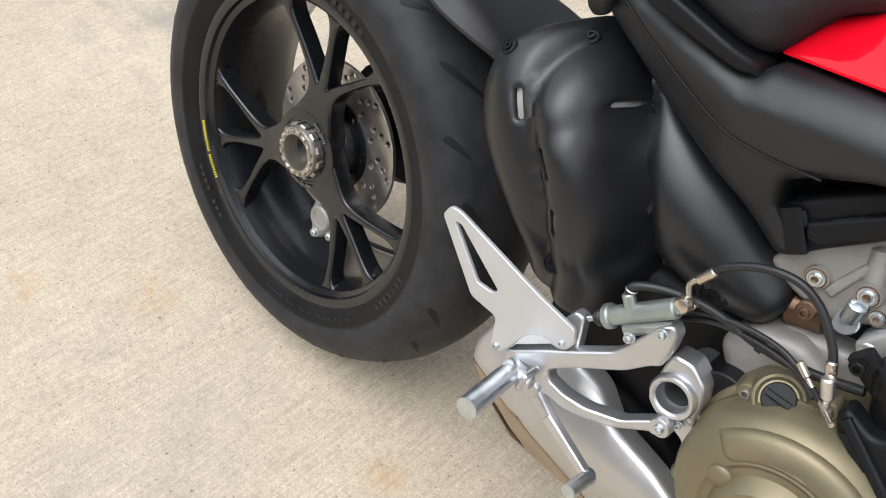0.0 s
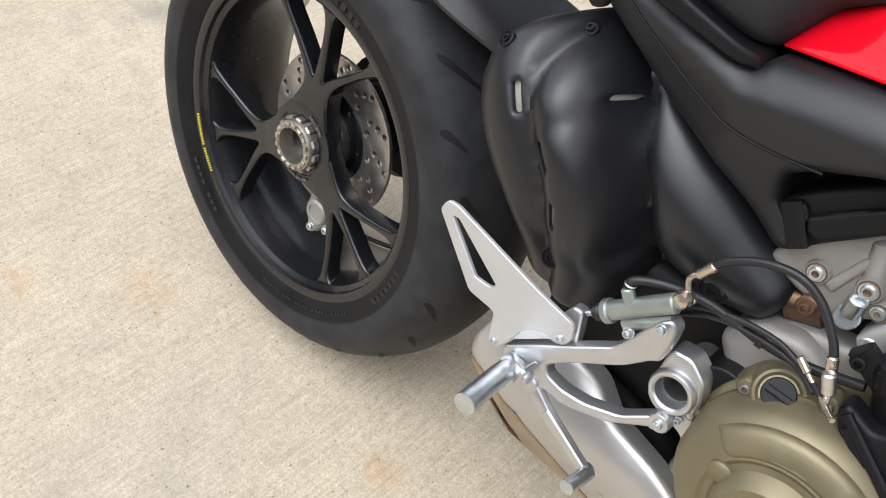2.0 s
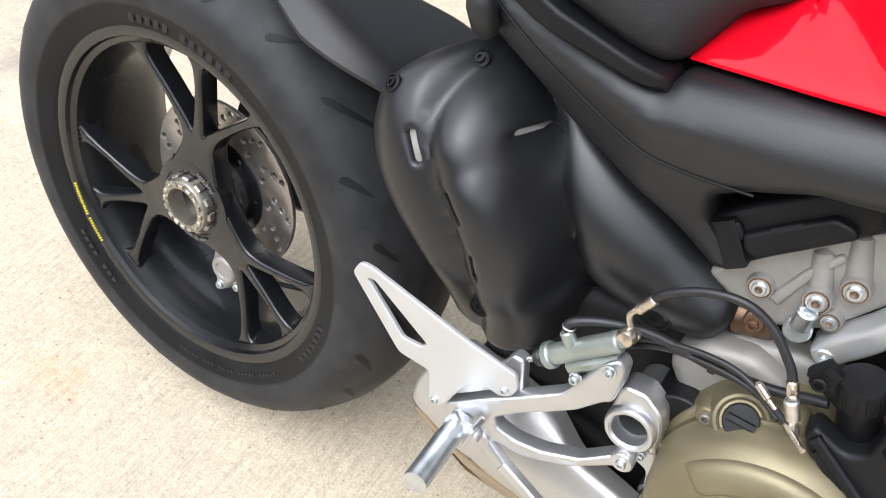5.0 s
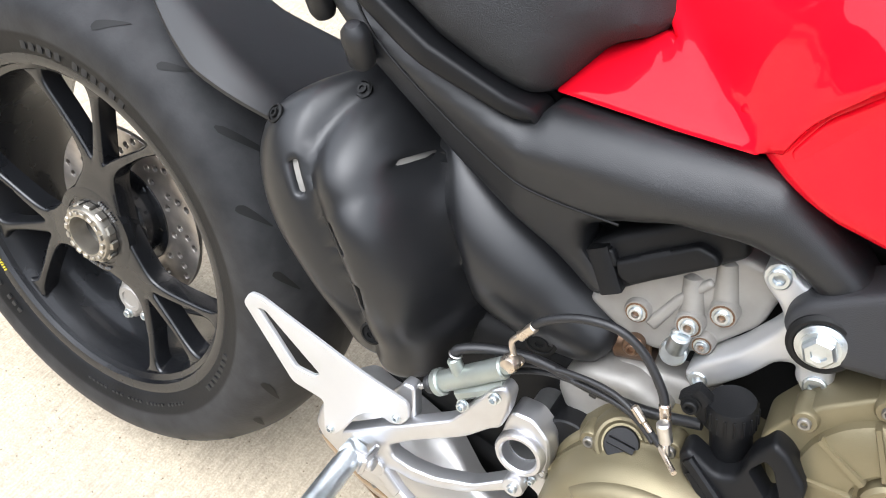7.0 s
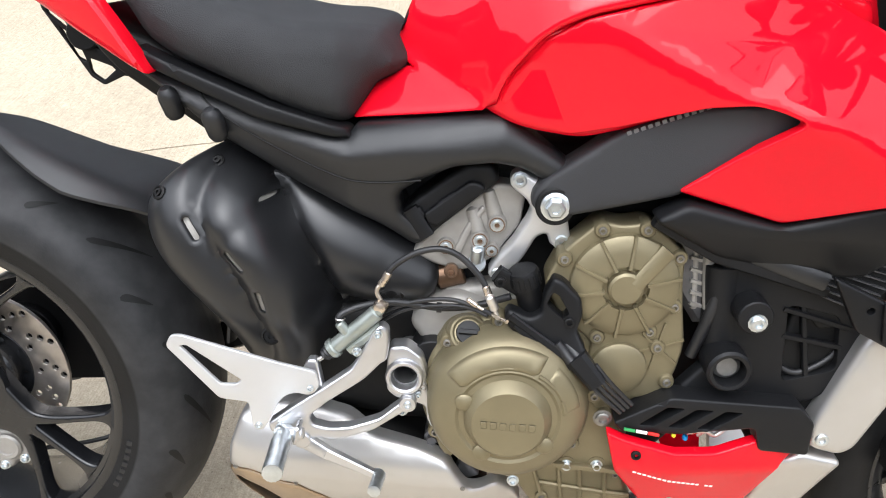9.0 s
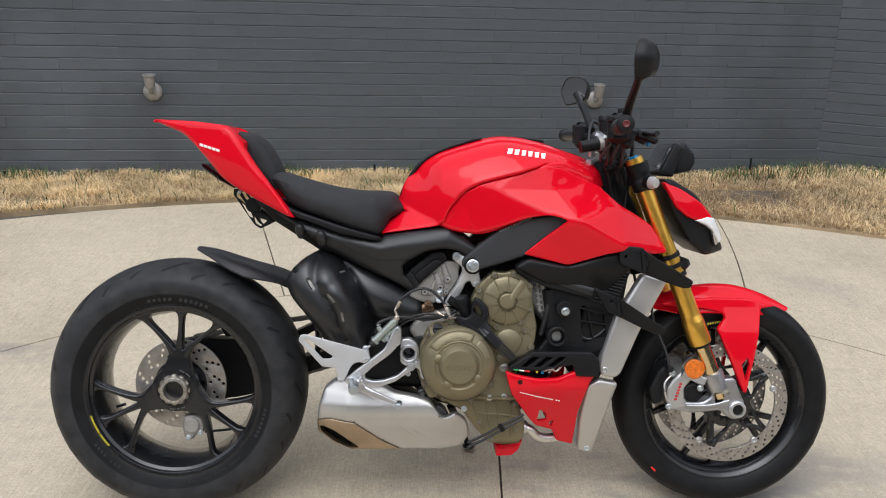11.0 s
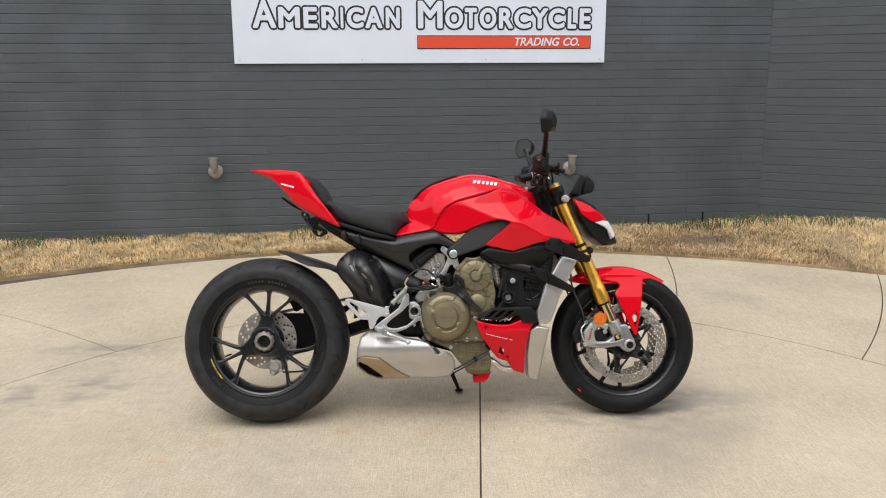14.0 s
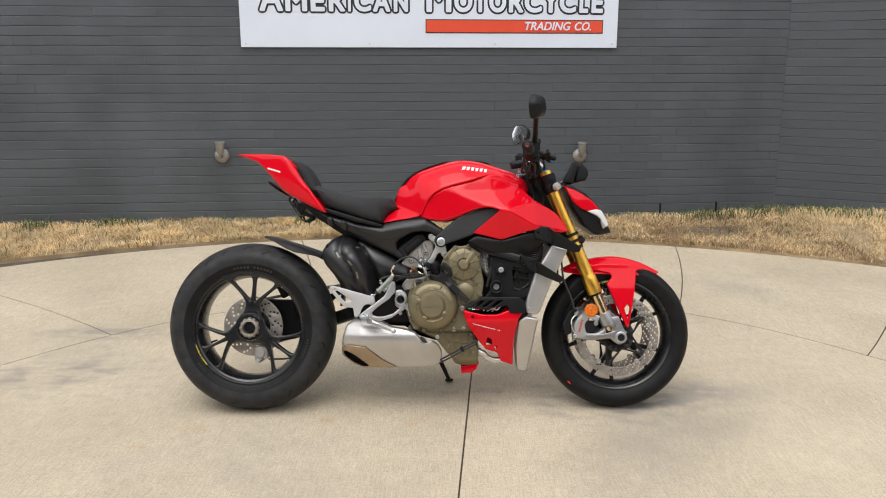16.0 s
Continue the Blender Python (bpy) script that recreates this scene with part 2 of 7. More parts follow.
    rust = ramp(noise_at(2.1, 3), 0.70, (0, 0, 0), 0.80, (1, 1, 1))
    for spot in ((0.32, -0.13, 0.045, 0.04, 0.3, 30), (-0.2, -0.2, 0.09, 0.06, 0.42, 20), (-0.35, -0.35, 0.07, 0.05, 0.42, 20)):
        rust = mix("ADD", 1.0, rust, smudge(*spot))
    final = mix("MIX", mix("MULTIPLY", 1.0, rust, (0.45, 0.45, 0.45)), greyed, (0.46, 0.28, 0.125))
    k.new(final, p.inputs["Base Color"])
    p.inputs["Roughness"].default_value = 0.86
    p.inputs["Specular IOR Level"].default_value = 0.3
    b1, b2 = n.new("ShaderNodeBump"), n.new("ShaderNodeBump")
    b1.inputs["Strength"].default_value, b1.inputs["Distance"].default_value = 0.35, 0.0015
    b2.inputs["Strength"].default_value, b2.inputs["Distance"].default_value = 0.6, 0.0015
    k.new(streak, b1.inputs["Height"])
    k.new(noise_at(330, 3), b2.inputs["Height"])
    k.new(b1.outputs[0], b2.inputs["Normal"])
    k.new(b2.outputs[0], p.inputs["Normal"])
    return m


CONCRETE = concrete()
JOINT = surf("dark_joint_filler", (0.09, 0.075, 0.06), 0.9, 0, 0.3, 30)
SOIL = surf("dry_soil", (0.34, 0.255, 0.15), 0.95, 0, 0.4, 5, 1.0, 60)
LOT = surf("open_lot_ground", (0.3, 0.26, 0.2), 0.95, 0, 0.2, 0.6, 0.5, 40)
STRAW = surf("dry_grass", (0.74, 0.57, 0.32), 0.8, 0, 0.35, 3.0)
STRAWDARK = surf("dead_brown_grass", (0.31, 0.205, 0.105), 0.85, 0, 0.4, 3.0)
WEED = surf("green_weeds", (0.055, 0.1, 0.03), 0.7, 0, 0.4, 4.0)
BRICK = surf("grey_painted_brick", (0.074, 0.084, 0.094), 0.55, 0, 0.2, 1.9, 1.0, 130, rvar=0.1, each=0.02)
MORTAR = surf("grey_painted_mortar", (0.07, 0.079, 0.088), 0.75, 0, 0.1, 3, 0.8, 200)
SIGNWHITE = surf("white_sign_panel", (0.70, 0.76, 0.86), 0.45, 0, 0.03, 2)
SIGNBLACK = surf("black_sign_print", (0.02, 0.02, 0.022), 0.5, 0, 0.05, 20)
SIGNRED = surf("orange_red_sign_print", (0.72, 0.075, 0.03), 0.5, 0, 0.04, 6)


# ---- geometry helpers ----
from mathutils.geometry import delaunay_2d_cdt


def part(name, geo, material, parent=None, label="", sharp=38.0):
    """Links vertices and faces as ONE mesh object."""
    verts, faces = geo
    me = bpy.data.meshes.new(name)
    me.from_pydata([tuple(map(float, v)) for v in verts], [], [tuple(map(int, f)) for f in faces])
    bm = bmesh.new()
    bm.from_mesh(me)
    bmesh.ops.remove_doubles(bm, verts=bm.verts, dist=1e-5)
    bmesh.ops.recalc_face_normals(bm, faces=bm.faces)
    bm.to_mesh(me)
    bm.free()
    for f in me.polygons:
        f.use_smooth = True
    me.set_sharp_from_angle(angle=radians(sharp))
    me.materials.append(material)
    ob = new(name, me)
    if parent is not None:
        ob.parent = parent
    if label:
        ob["label"] = label
    return ob


def merge(*geos):
    verts, faces = [], []
    for v, f in geos:
        o = len(verts)
        verts += [tuple(q) for q in v]
        faces += [tuple(i + o for i in face) for face in f]
    return verts, faces


def mirrored(geo):
    return [(x, -y, z) for x, y, z in geo[0]], geo[1]


def rounded(pts, r=0.01, n=5):
    """A polygon with its corners rounded."""
    out, m = [], len(pts)
    for i in range(m):
        p, a, b = (Vector(pts[j % m]) for j in (i, i - 1, i + 1))
        u, v = a - p, b - p
        reach = min(r, 0.45 * u.length, 0.45 * v.length)
        s, e = p + u.normalized() * reach, p + v.normalized() * reach
        for j in range(n + 1):
            t = j / n
            out.append(tuple((1 - t) ** 2 * s + 2 * t * (1 - t) * p + t * t * e))
    return out


def spline(pts, n=8, closed=False):
    """A smooth line through points of any dimension."""
    P = np.array(pts, float)
    m, out = len(P), []
    for i in range(m if closed else m - 1):
        a, b, c, d = (P[j % m] if closed else P[min(max(j, 0), m - 1)] for j in (i - 1, i, i + 1, i + 2))
        for t in np.linspace(0, 1, n, endpoint=False):
            out.append(0.5 * (2 * b + (c - a) * t + (2 * a - 5 * b + 4 * c - d) * t * t + (3 * b - a - 3 * c + d) * t ** 3))
    if not closed:
        out.append(P[-1])
    return [tuple(q) for q in out]


def ring(cx, cz, r, n=48, r2=None):
    return [(cx + r * math.cos(2 * math.pi * i / n), cz + (r2 or r) * math.sin(2 * math.pi * i / n)) for i in range(n)]


def dense(loop, res):
    out = []
    for i in range(len(loop)):
        a, b = np.array(loop[i]), np.array(loop[(i + 1) % len(loop)])
        k = max(1, int(np.ceil(np.linalg.norm(b - a) / res)))
        out += [tuple(a + (b - a) * j / k) for j in range(k)]
    return out


def inside(P, loops):
    hit = np.zeros(len(P), bool)
    for L in loops:
        A = np.array(L)
        B = np.roll(A, -1, 0)
        for (x0, y0), (x1, y1) in zip(A, B):
            if y0 == y1:
                continue
            c = ((y0 > P[:, 1]) != (y1 > P[:, 1])) & (P[:, 0] < (x1 - x0) * (P[:, 1] - y0) / (y1 - y0) + x0)
            hit ^= c
    return hit


def far(P, loops):
    """How far points lie from the loops."""
    best = np.full(len(P), 1e9)
    for L in loops:
        A = np.array(L)
        B = np.roll(A, -1, 0)
        for a, b in zip(A, B):
            d = b - a
            t = np.clip(((P - a) @ d) / max(1e-12, d @ d), 0, 1)
            q = P - a - t[:, None] * d
            best = np.minimum(best, np.einsum("ij,ij->i", q, q))
    return np.sqrt(best)


def fill(outline, holes, res, edge, creases=()):
    """Triangles over a plane shape, with more points close to its edge; creases: lines that its edges follow."""
    loops = [dense(L, res) for L in (outline, *holes)]
    pts, edges, normals = [], [], []
    for L in loops:
        o = len(pts)
        pts += L
        edges += [(o + i, o + (i + 1) % len(L)) for i in range(len(L))]
    extra, folds = [], []
    for L in creases:
        for a, b in zip(L[:-1], L[1:]):
            a, b = np.array(a), np.array(b)
            k = max(2, int(np.linalg.norm(b - a) / res))
            folds.append([tuple(a + (b - a) * j / k) for j in range(k + 1)])
    for L in folds:
        ok = inside(np.array(L), loops)
        o = len(pts)
        pts += L
        edges += [(o + i, o + i + 1) for i in range(len(L) - 1) if ok[i] and ok[i + 1]]
    for L in loops:
        A = np.array(L)
        t = np.roll(A, -1, 0) - np.roll(A, 1, 0)
        t /= np.maximum(1e-9, np.linalg.norm(t, axis=1))[:, None]
        nn = np.stack([-t[:, 1], t[:, 0]], 1)
        for f in (0.15, 0.5, 1.0):
            for s in (1, -1):
                q = A + s * nn * edge * f
                ok = inside(q, loops)
                q = q[ok]
                if len(q):
                    q = q[far(q, loops) > edge * f * 0.9]
                    extra += [tuple(v) for v in q]
    A = np.array(loops[0])
    lo, hi = A.min(0), A.max(0)
    gx, gz = np.meshgrid(np.arange(lo[0] + res / 2, hi[0], res), np.arange(lo[1] + res / 2, hi[1], res))
    gx = gx + (np.arange(gx.shape[0]) % 2)[:, None] * res * 0.5
    G = np.stack([gx.ravel(), gz.ravel()], 1)
    if len(G):
        G = G[inside(G, loops)]
    if len(G):
        G = G[far(G, loops) > max(edge * 1.25, res * 0.5)]
        extra += [tuple(v) for v in G]
    if folds and extra:
        E = np.array(extra)
        near = far(E, [L + L[-2:0:-1] for L in folds])
        extra = [tuple(v) for v in E[near > res * 0.45]]
    V, _, F, *_ = delaunay_2d_cdt([Vector(p) for p in pts + extra], edges, [], 0, 1e-6)
    V = np.array([tuple(v) for v in V])
    F = np.array([tuple(f) for f in F if len(f) == 3])
    F = F[inside(V[F].mean(1), loops)]
    a, b, c = V[F[:, 0]], V[F[:, 1]], V[F[:, 2]]
    area = (b[:, 0] - a[:, 0]) * (c[:, 1] - a[:, 1]) - (b[:, 1] - a[:, 1]) * (c[:, 0] - a[:, 0])
    F[area < 0] = F[area < 0][:, ::-1]
    return V, F, far(V, loops[:1]), far(V, loops[1:]) if holes else np.full(len(V), 9.0)


def rim_edges(F):
    seen = {}
    for f in F:
        for i in range(3):
            e = (int(f[i]), int(f[(i + 1) % 3]))
            seen[e] = seen.get(e, 0) + 1
    return [e for e in seen if (e[1], e[0]) not in seen]


def outward(V, D, H, lat, edge):
    """How far out the skin lies: rounded off to the outline, and a little to the holes."""
    d, h = np.array([lat(x, z) if callable(lat) else lat for x, z in V]), min(edge, 0.0015)
    for q, e in ((D, edge), (H, h)):
        d = d - e * (1 - np.sqrt(np.clip(1 - (1 - np.minimum(q / e, 1)) ** 2, 0, 1)))
    return d


def shell(outline, lat, thick=0.01, edge=0.005, holes=(), res=0.014, side=-1, creases=()):
    """A panel seen from the side: its outline in x and z, how far out it lies, its thickness, its rounded edge."""
    V, F, D, H = fill(outline, list(holes), res, edge, creases)
    d = outward(V, D, H, lat, edge)
    base = np.array([lat(x, z) if callable(lat) else lat for x, z in V]) - edge - thick
    n = len(V)
    verts = [(x, side * y, z) for (x, z), y in zip(V, d)] + [(x, side * y, z) for (x, z), y in zip(V, base)]
    faces = [tuple(f) for f in F] + [tuple(f[::-1] + n) for f in F]
    faces += [(a, b, b + n, a + n) for a, b in rim_edges(F)]
    return verts, faces


def body(outline, lat, edge=0.03, holes=(), res=0.016, crown=None, crown_edge=0.1, creases=()):
    """A body that is alike on both sides of the middle plane, rounded towards its outline; crown: a line along
    which it closes over the top in a wide arch."""
    V, F, D, H = fill(outline, list(holes), res, edge, creases)
    d = outward(V, D, H, lat, edge)
    if crown:
        C = far(V, [list(crown) + list(crown)[-2:0:-1]])
        d = d * np.clip(1 - (1 - np.minimum(C / crown_edge, 1)) ** 2.4, 0, 1) ** (1 / 2.4)
    d = np.maximum(d, 0.001)
    n = len(V)
    verts = [(x, -y, z) for (x, z), y in zip(V, d)] + [(x, y, z) for (x, z), y in zip(V, d)]
    faces = [tuple(f) for f in F] + [tuple(f[::-1] + n) for f in F]
    faces += [(a, b, b + n, a + n) for a, b in rim_edges(F)]
    return verts, faces


def facets(points, folds):
    """A faceted height over the plane: (x, z, height) points joined by flat triangles that keep the folds."""
    V, _, F, orig, *_ = delaunay_2d_cdt([Vector(p[:2]) for p in points], folds, [], 0, 1e-6)
    H = [points[o[0]][2] if o else 0 for o in orig]
    tri = [tuple(f) for f in F]

    def lat(x, z):
        best, val = -1e9, 0.0
        for a, b, c in tri:
            (x0, z0), (x1, z1), (x2, z2) = V[a], V[b], V[c]
            det = (z1 - z2) * (x0 - x2) + (x2 - x1) * (z0 - z2)
            if abs(det) < 1e-9:
                continue
            u = ((z1 - z2) * (x - x2) + (x2 - x1) * (z - z2)) / det
            v = ((z2 - z0) * (x - x2) + (x0 - x2) * (z - z2)) / det
            m = min(u, v, 1 - u - v)
            if m > best:
                best, val = m, u * H[a] + v * H[b] + (1 - u - v) * H[c]
        return val

    soft = [(0, 0)] + [(0.0075 * k * math.cos(a), 0.0075 * k * math.sin(a)) for k in (0.6, 1.25) for a in (0.3 + k, 1.35 + k, 2.4 + k, 3.44 + k, 4.5 + k, 5.54 + k)]
    return lambda x, z: sum(lat(x + a, z + b) for a, b in soft) / len(soft)


def strip(pts, sizes, up=(0, 1, 0), cut=0.3, smooth=5):
    """A bar along a curved line; sizes: its width and depth at each point."""
    Q = spline([(*p, *s) for p, s in zip(pts, sizes)], smooth)
    rings = []
    for i, q in enumerate(Q):
        d = (Vector(Q[min(i + 1, len(Q) - 1)][:3]) - Vector(Q[max(i - 1, 0)][:3])).normalized()
        w = (Vector(up) - d * d.dot(Vector(up))).normalized()
        u = d.cross(w)
        x, y = q[3] / 2, q[4] / 2
        cx = cy = min(x, y) * cut * 2
        rings.append([Vector(q[:3]) + u * i2 + w * j2 for i2, j2 in ((x, y - cy), (x - cx, y), (-x + cx, y), (-x, y - cy), (-x, -y + cy), (-x + cx, -y), (x - cx, -y), (x, -y + cy))])
    return loft(rings)


def frame_of(d):
    d = Vector(d).normalized()
    u = d.cross(Vector((0, 0, 1)) if abs(d.z) < 0.9 else Vector((1, 0, 0))).normalized()
    return d, u, d.cross(u)


def loft(rings, closed=True, caps=True):
    m, n = len(rings), len(rings[0])
    verts = [tuple(v) for r in rings for v in r]
    faces = []
    for i in range(m - 1):
        for j in range(n if closed else n - 1):
            k = (j + 1) % n
            faces.append((i * n + j, i * n + k, (i + 1) * n + k, (i + 1) * n + j))
    if caps and closed:
        faces += [tuple(range(n))[::-1], tuple(range((m - 1) * n, m * n))]
    return verts, faces


def tube(pts, r, n=10, smooth=6):
    """A hose or bar along points; r may change along it."""
    P = spline(pts, smooth) if smooth else [tuple(p) for p in pts]
    m = len(P)
    rr = np.interp(np.linspace(0, 1, m), np.linspace(0, 1, len(r)), r) if hasattr(r, "__len__") else [r] * m
    rings, u = [], None
    for i in range(m):
        d = (Vector(P[min(i + 1, m - 1)]) - Vector(P[max(i - 1, 0)])).normalized()
        if u is None:
            _, u, _ = frame_of(d)
        u = (u - d * u.dot(d)).normalized()
        w = d.cross(u)
        rings.append([Vector(P[i]) + float(rr[i]) * (math.cos(2 * math.pi * j / n) * u + math.sin(2 * math.pi * j / n) * w) for j in range(n)])
    return loft(rings)


def turned(centre, axis, profile, n=32, caps=True):
    """A turned part: (radius, distance along the axis) from the centre."""
    d, u, w = frame_of(axis)
    c = Vector(centre)
    rings = [[c + d * h + max(r, 1e-4) * (math.cos(2 * math.pi * j / n) * u + math.sin(2 * math.pi * j / n) * w) for j in range(n)] for r, h in profile]
    return loft(rings, True, caps)


def rod(a, b, r, r2=None, n=16, bevel=0.0015):
    a, b = Vector(a), Vector(b)
    h, r2 = (b - a).length, r2 or r
    return turned(a, b - a, [(r - bevel, 0), (r, bevel), (r2, h - bevel), (r2 - bevel, h)], n)


def beam(a, b, s0, s1, up=(0, 1, 0), cut=0.28):
    """A tapered bar with chamfered edges; s0 and s1 are its width and depth at the two ends (depth along up)."""
    a, b = Vector(a), Vector(b)
    d = (b - a).normalized()
    w = (Vector(up) - d * d.dot(Vector(up))).normalized()
    u = d.cross(w)
    rings = []
    for p, (x, y) in ((a, s0), (b, s1)):
        x, y = x / 2, y / 2
        cx, cy = x * cut, y * cut
        rings.append([p + u * i + w * j for i, j in ((x, y - cy), (x - cx, y), (-x + cx, y), (-x, y - cy), (-x, -y + cy), (-x + cx, -y), (x - cx, -y), (x, -y + cy))])
    return loft(rings)


def block(centre, size, turn=(0, 0, 0), bevel=0.004):
    """A box with chamfered edges."""
    x, y, z = (s / 2 for s in size)
    b = min(bevel, 0.45 * min(size))
    R = Euler([radians(t) for t in turn]).to_matrix()
    rings = []
    for h, k in ((-z, b), (-z + b, 0), (z - b, 0), (z, b)):
        rings.append([R @ Vector((i, j, h)) + Vector(centre) for i, j in ((x - k, y - b - k), (x - b - k, y - k), (-x + b + k, y - k), (-x + k, y - b - k), (-x + k, -y + b + k), (-x + b + k, -y + k), (x - b - k, -y + k), (x - k, -y + b + k))])
    return loft(rings)


def screw(x, z, d, r=0.006, side=-1, deep=0.004, tall=0.006):
    """A socket-head screw that looks outward to the side."""
    s = side
    return turned((x, s * (d - 0.002), z), (0, s, 0), [(r * 1.3, 0), (r * 1.3, 0.0012), (r, 0.0014), (r, tall - 0.001), (r * 0.85, tall), (r * 0.55, tall), (r * 0.5, tall - deep), (0.0002, tall - deep)], 12)


def plate_ring(cx, cz, r_out, r_in, y, thick, holes=(), n=72):
    """A flat ring in the wheel's plane, with drilled holes."""
    return shell(ring(cx, cz, r_out, n), -y, thick, 0.0008, [ring(cx, cz, r_in, n), *holes], 0.03)


# ---- ground, pavement, grass ----
def rise(x, y):
    """The pavement falls level by the motorcycle and climbs gently towards the wall."""
    return 0.03 * max(0.0, y - 0.6)


ground = tagged(part("ground", block((0.7, 0, -0.35), (900, 900, 0.4), (0, 0, 0), 0.01), LOT), "bare pale open lot round the pavement", "ground", kind="structure")

CI, RI = (0.76, -1.08), 2.615          # inner ring joint of the pavement
CS = (0.828, -1.08)                    # the straight joint under the motorcycle runs through this
CO, RO = (0.41, -3.54), 6.416          # outer edge along the grass


SKEW = {39.0: 5.0, 60.3: 4.1, 131.6: 3.7}   # joints that do not run straight to the centre, degrees a metre


def outer_reach(a):
    """How far from the inner centre the outer edge lies at the angle a."""
    dx, dy = CI[0] - CO[0], CI[1] - CO[1]
    b = dx * math.cos(a) + dy * math.sin(a)
    return -b + math.sqrt(b * b - dx * dx - dy * dy + RO * RO)


def ring_reach(a):
    """How far from the inner split the ring joint lies at the angle a."""
    dx, dy = CS[0] - CI[0], CS[1] - CI[1]
    b = dx * math.cos(a) + dy * math.sin(a)
    return -b + math.sqrt(b * b - dx * dx - dy * dy + RI * RI)


def slab(r0, r1, a0, a1, top=0.0, CI=CI):
    """One concrete slab between two radii and two angles (degrees), cut back by half a joint."""
    g, n, m = 0.0034, max(6, int(abs(a1 - a0) / 2.5)), 10
    cols = []
    for i in range(n + 1):
        f = i / n
        row = []
        for j in range(m + 1):
            a = radians(a0 + (a1 - a0) * f)
            hi = (r1(a) if callable(r1) else r1) - g
            r = r0 + g + (hi - r0 - g) * j / m
            s0, s1 = (radians(SKEW.get(q, 0.0)) * (r - r0) for q in (a0, a1))
            a = radians(a0) + s0 + g / max(r, 0.05) + (radians(a1 - a0) + s1 - s0 - 2 * g / max(r, 0.05)) * f
            x, y = CI[0] + r * math.cos(a), CI[1] + r * math.sin(a)
            row.append((x, y, top + rise(x, y)))
        cols.append(row)
    k = m + 1
    verts = [v for c in cols for v in c]
    faces = [(i * k + j, i * k + j + 1, (i + 1) * k + j + 1, (i + 1) * k + j) for i in range(n) for j in range(m)]
    loop = [i * k for i in range(n + 1)] + [n * k + j for j in range(1, k)] + [i * k + m for i in range(n - 1, -1, -1)] + [j for j in range(m - 1, 0, -1)]
    o = len(verts)
    verts += [(verts[i][0] + 0, verts[i][1] + 0, verts[i][2] - 0.004) for i in loop] + [(verts[i][0], verts[i][1], verts[i][2] - 0.1) for i in loop]
    L = len(loop)
    for i in range(L):
        q = (i + 1) % L
        faces.append((loop[i], loop[q], o + q, o + i))
        faces.append((o + i, o + q, o + L + q, o + L + i))
    return verts, faces


def sheet(x0, x1, y0, y1, z, n=24):
    verts = [(x0 + (x1 - x0) * i / n, y0 + (y1 - y0) * j / n, z + rise(0, y0 + (y1 - y0) * j / n)) for i in range(n + 1) for j in range(n + 1)]
    return verts, [(i * (n + 1) + j, (i + 1) * (n + 1) + j, (i + 1) * (n + 1) + j + 1, i * (n + 1) + j + 1) for i in range(n) for j in range(n)]


pavement = tagged(part("pavement", sheet(-9, 10, -9, 3.2, -0.012), JOINT), "tan broom-finished concrete forecourt with ring and radial joints", "pavement", kind="structure")
JOINTS = [-38, -12, 14, 39.0, 60.3, 105.8, 131.6, 157, 183, 209]
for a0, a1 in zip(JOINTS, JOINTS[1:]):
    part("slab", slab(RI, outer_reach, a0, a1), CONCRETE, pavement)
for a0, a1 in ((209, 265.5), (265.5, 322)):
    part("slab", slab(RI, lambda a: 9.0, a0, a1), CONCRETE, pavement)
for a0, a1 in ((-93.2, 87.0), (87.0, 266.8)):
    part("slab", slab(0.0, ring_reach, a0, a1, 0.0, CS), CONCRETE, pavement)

# wall lines: the long wall runs from WA to WB, the return wall from WB to WC
WA, WB, WC = Vector((-6.0, 2.646, 0)), Vector((3.53, 3.79, 0)), Vector((6.3, 2.35, 0))
TIP = 0.75   # the courses fall this little to one end


def lerp_lift(x):
    return float(np.interp(x, [-3, -1, 1, 2.6, 3.5, 4.5], [0.065, 0.05, 0.01, -0.05, -0.01, 0.05]))


def verge_height(x, y):
    edge = math.hypot(x - CO[0], y - CO[1]) - RO
    bumps = 0.018 * noise.noise(Vector((x * 2.3, y * 2.3, 1.0))) + 0.012 * noise.noise(Vector((x * 7, y * 7, 5.0)))
    lift = lerp_lift(x) * min(1.0, max(0.0, edge) / 0.7)
    return rise(x, y) + 0.015 + lift + bumps * min(1, max(0.1, edge / 0.2))


def wall_line(x):
    if x < WB.x:
        return WA.y + (WB.y - WA.y) * (x - WA.x) / (WB.x - WA.x)
    return WB.y + (WC.y - WB.y) * (x - WB.x) / (WC.x - WB.x)


def edge_line(x):
    return CO[1] + math.sqrt(max(0.0, RO ** 2 - (x - CO[0]) ** 2))


xs = [-6 + 12.2 * i / 160 for i in range(161)]
vv, ff = [], []
for i, x in enumerate(xs):
    y0, y1 = edge_line(x) + 0.004, wall_line(x) + 0.12
    for j in range(13):
        y = y0 + (y1 - y0) * j / 12
        vv.append((x, y, verge_height(x, y)))
    vv.append((x, y0, -0.15))
for i in range(160):
    for j in range(12):
        ff.append((i * 14 + j, (i + 1) * 14 + j, (i + 1) * 14 + j + 1, i * 14 + j + 1))
    ff.append((i * 14 + 13, (i + 1) * 14 + 13, (i + 1) * 14, i * 14))
tagged(part("verge", (vv, ff), SOIL, None), "bare brown soil bank under the dry grass", "soil", kind="structure")


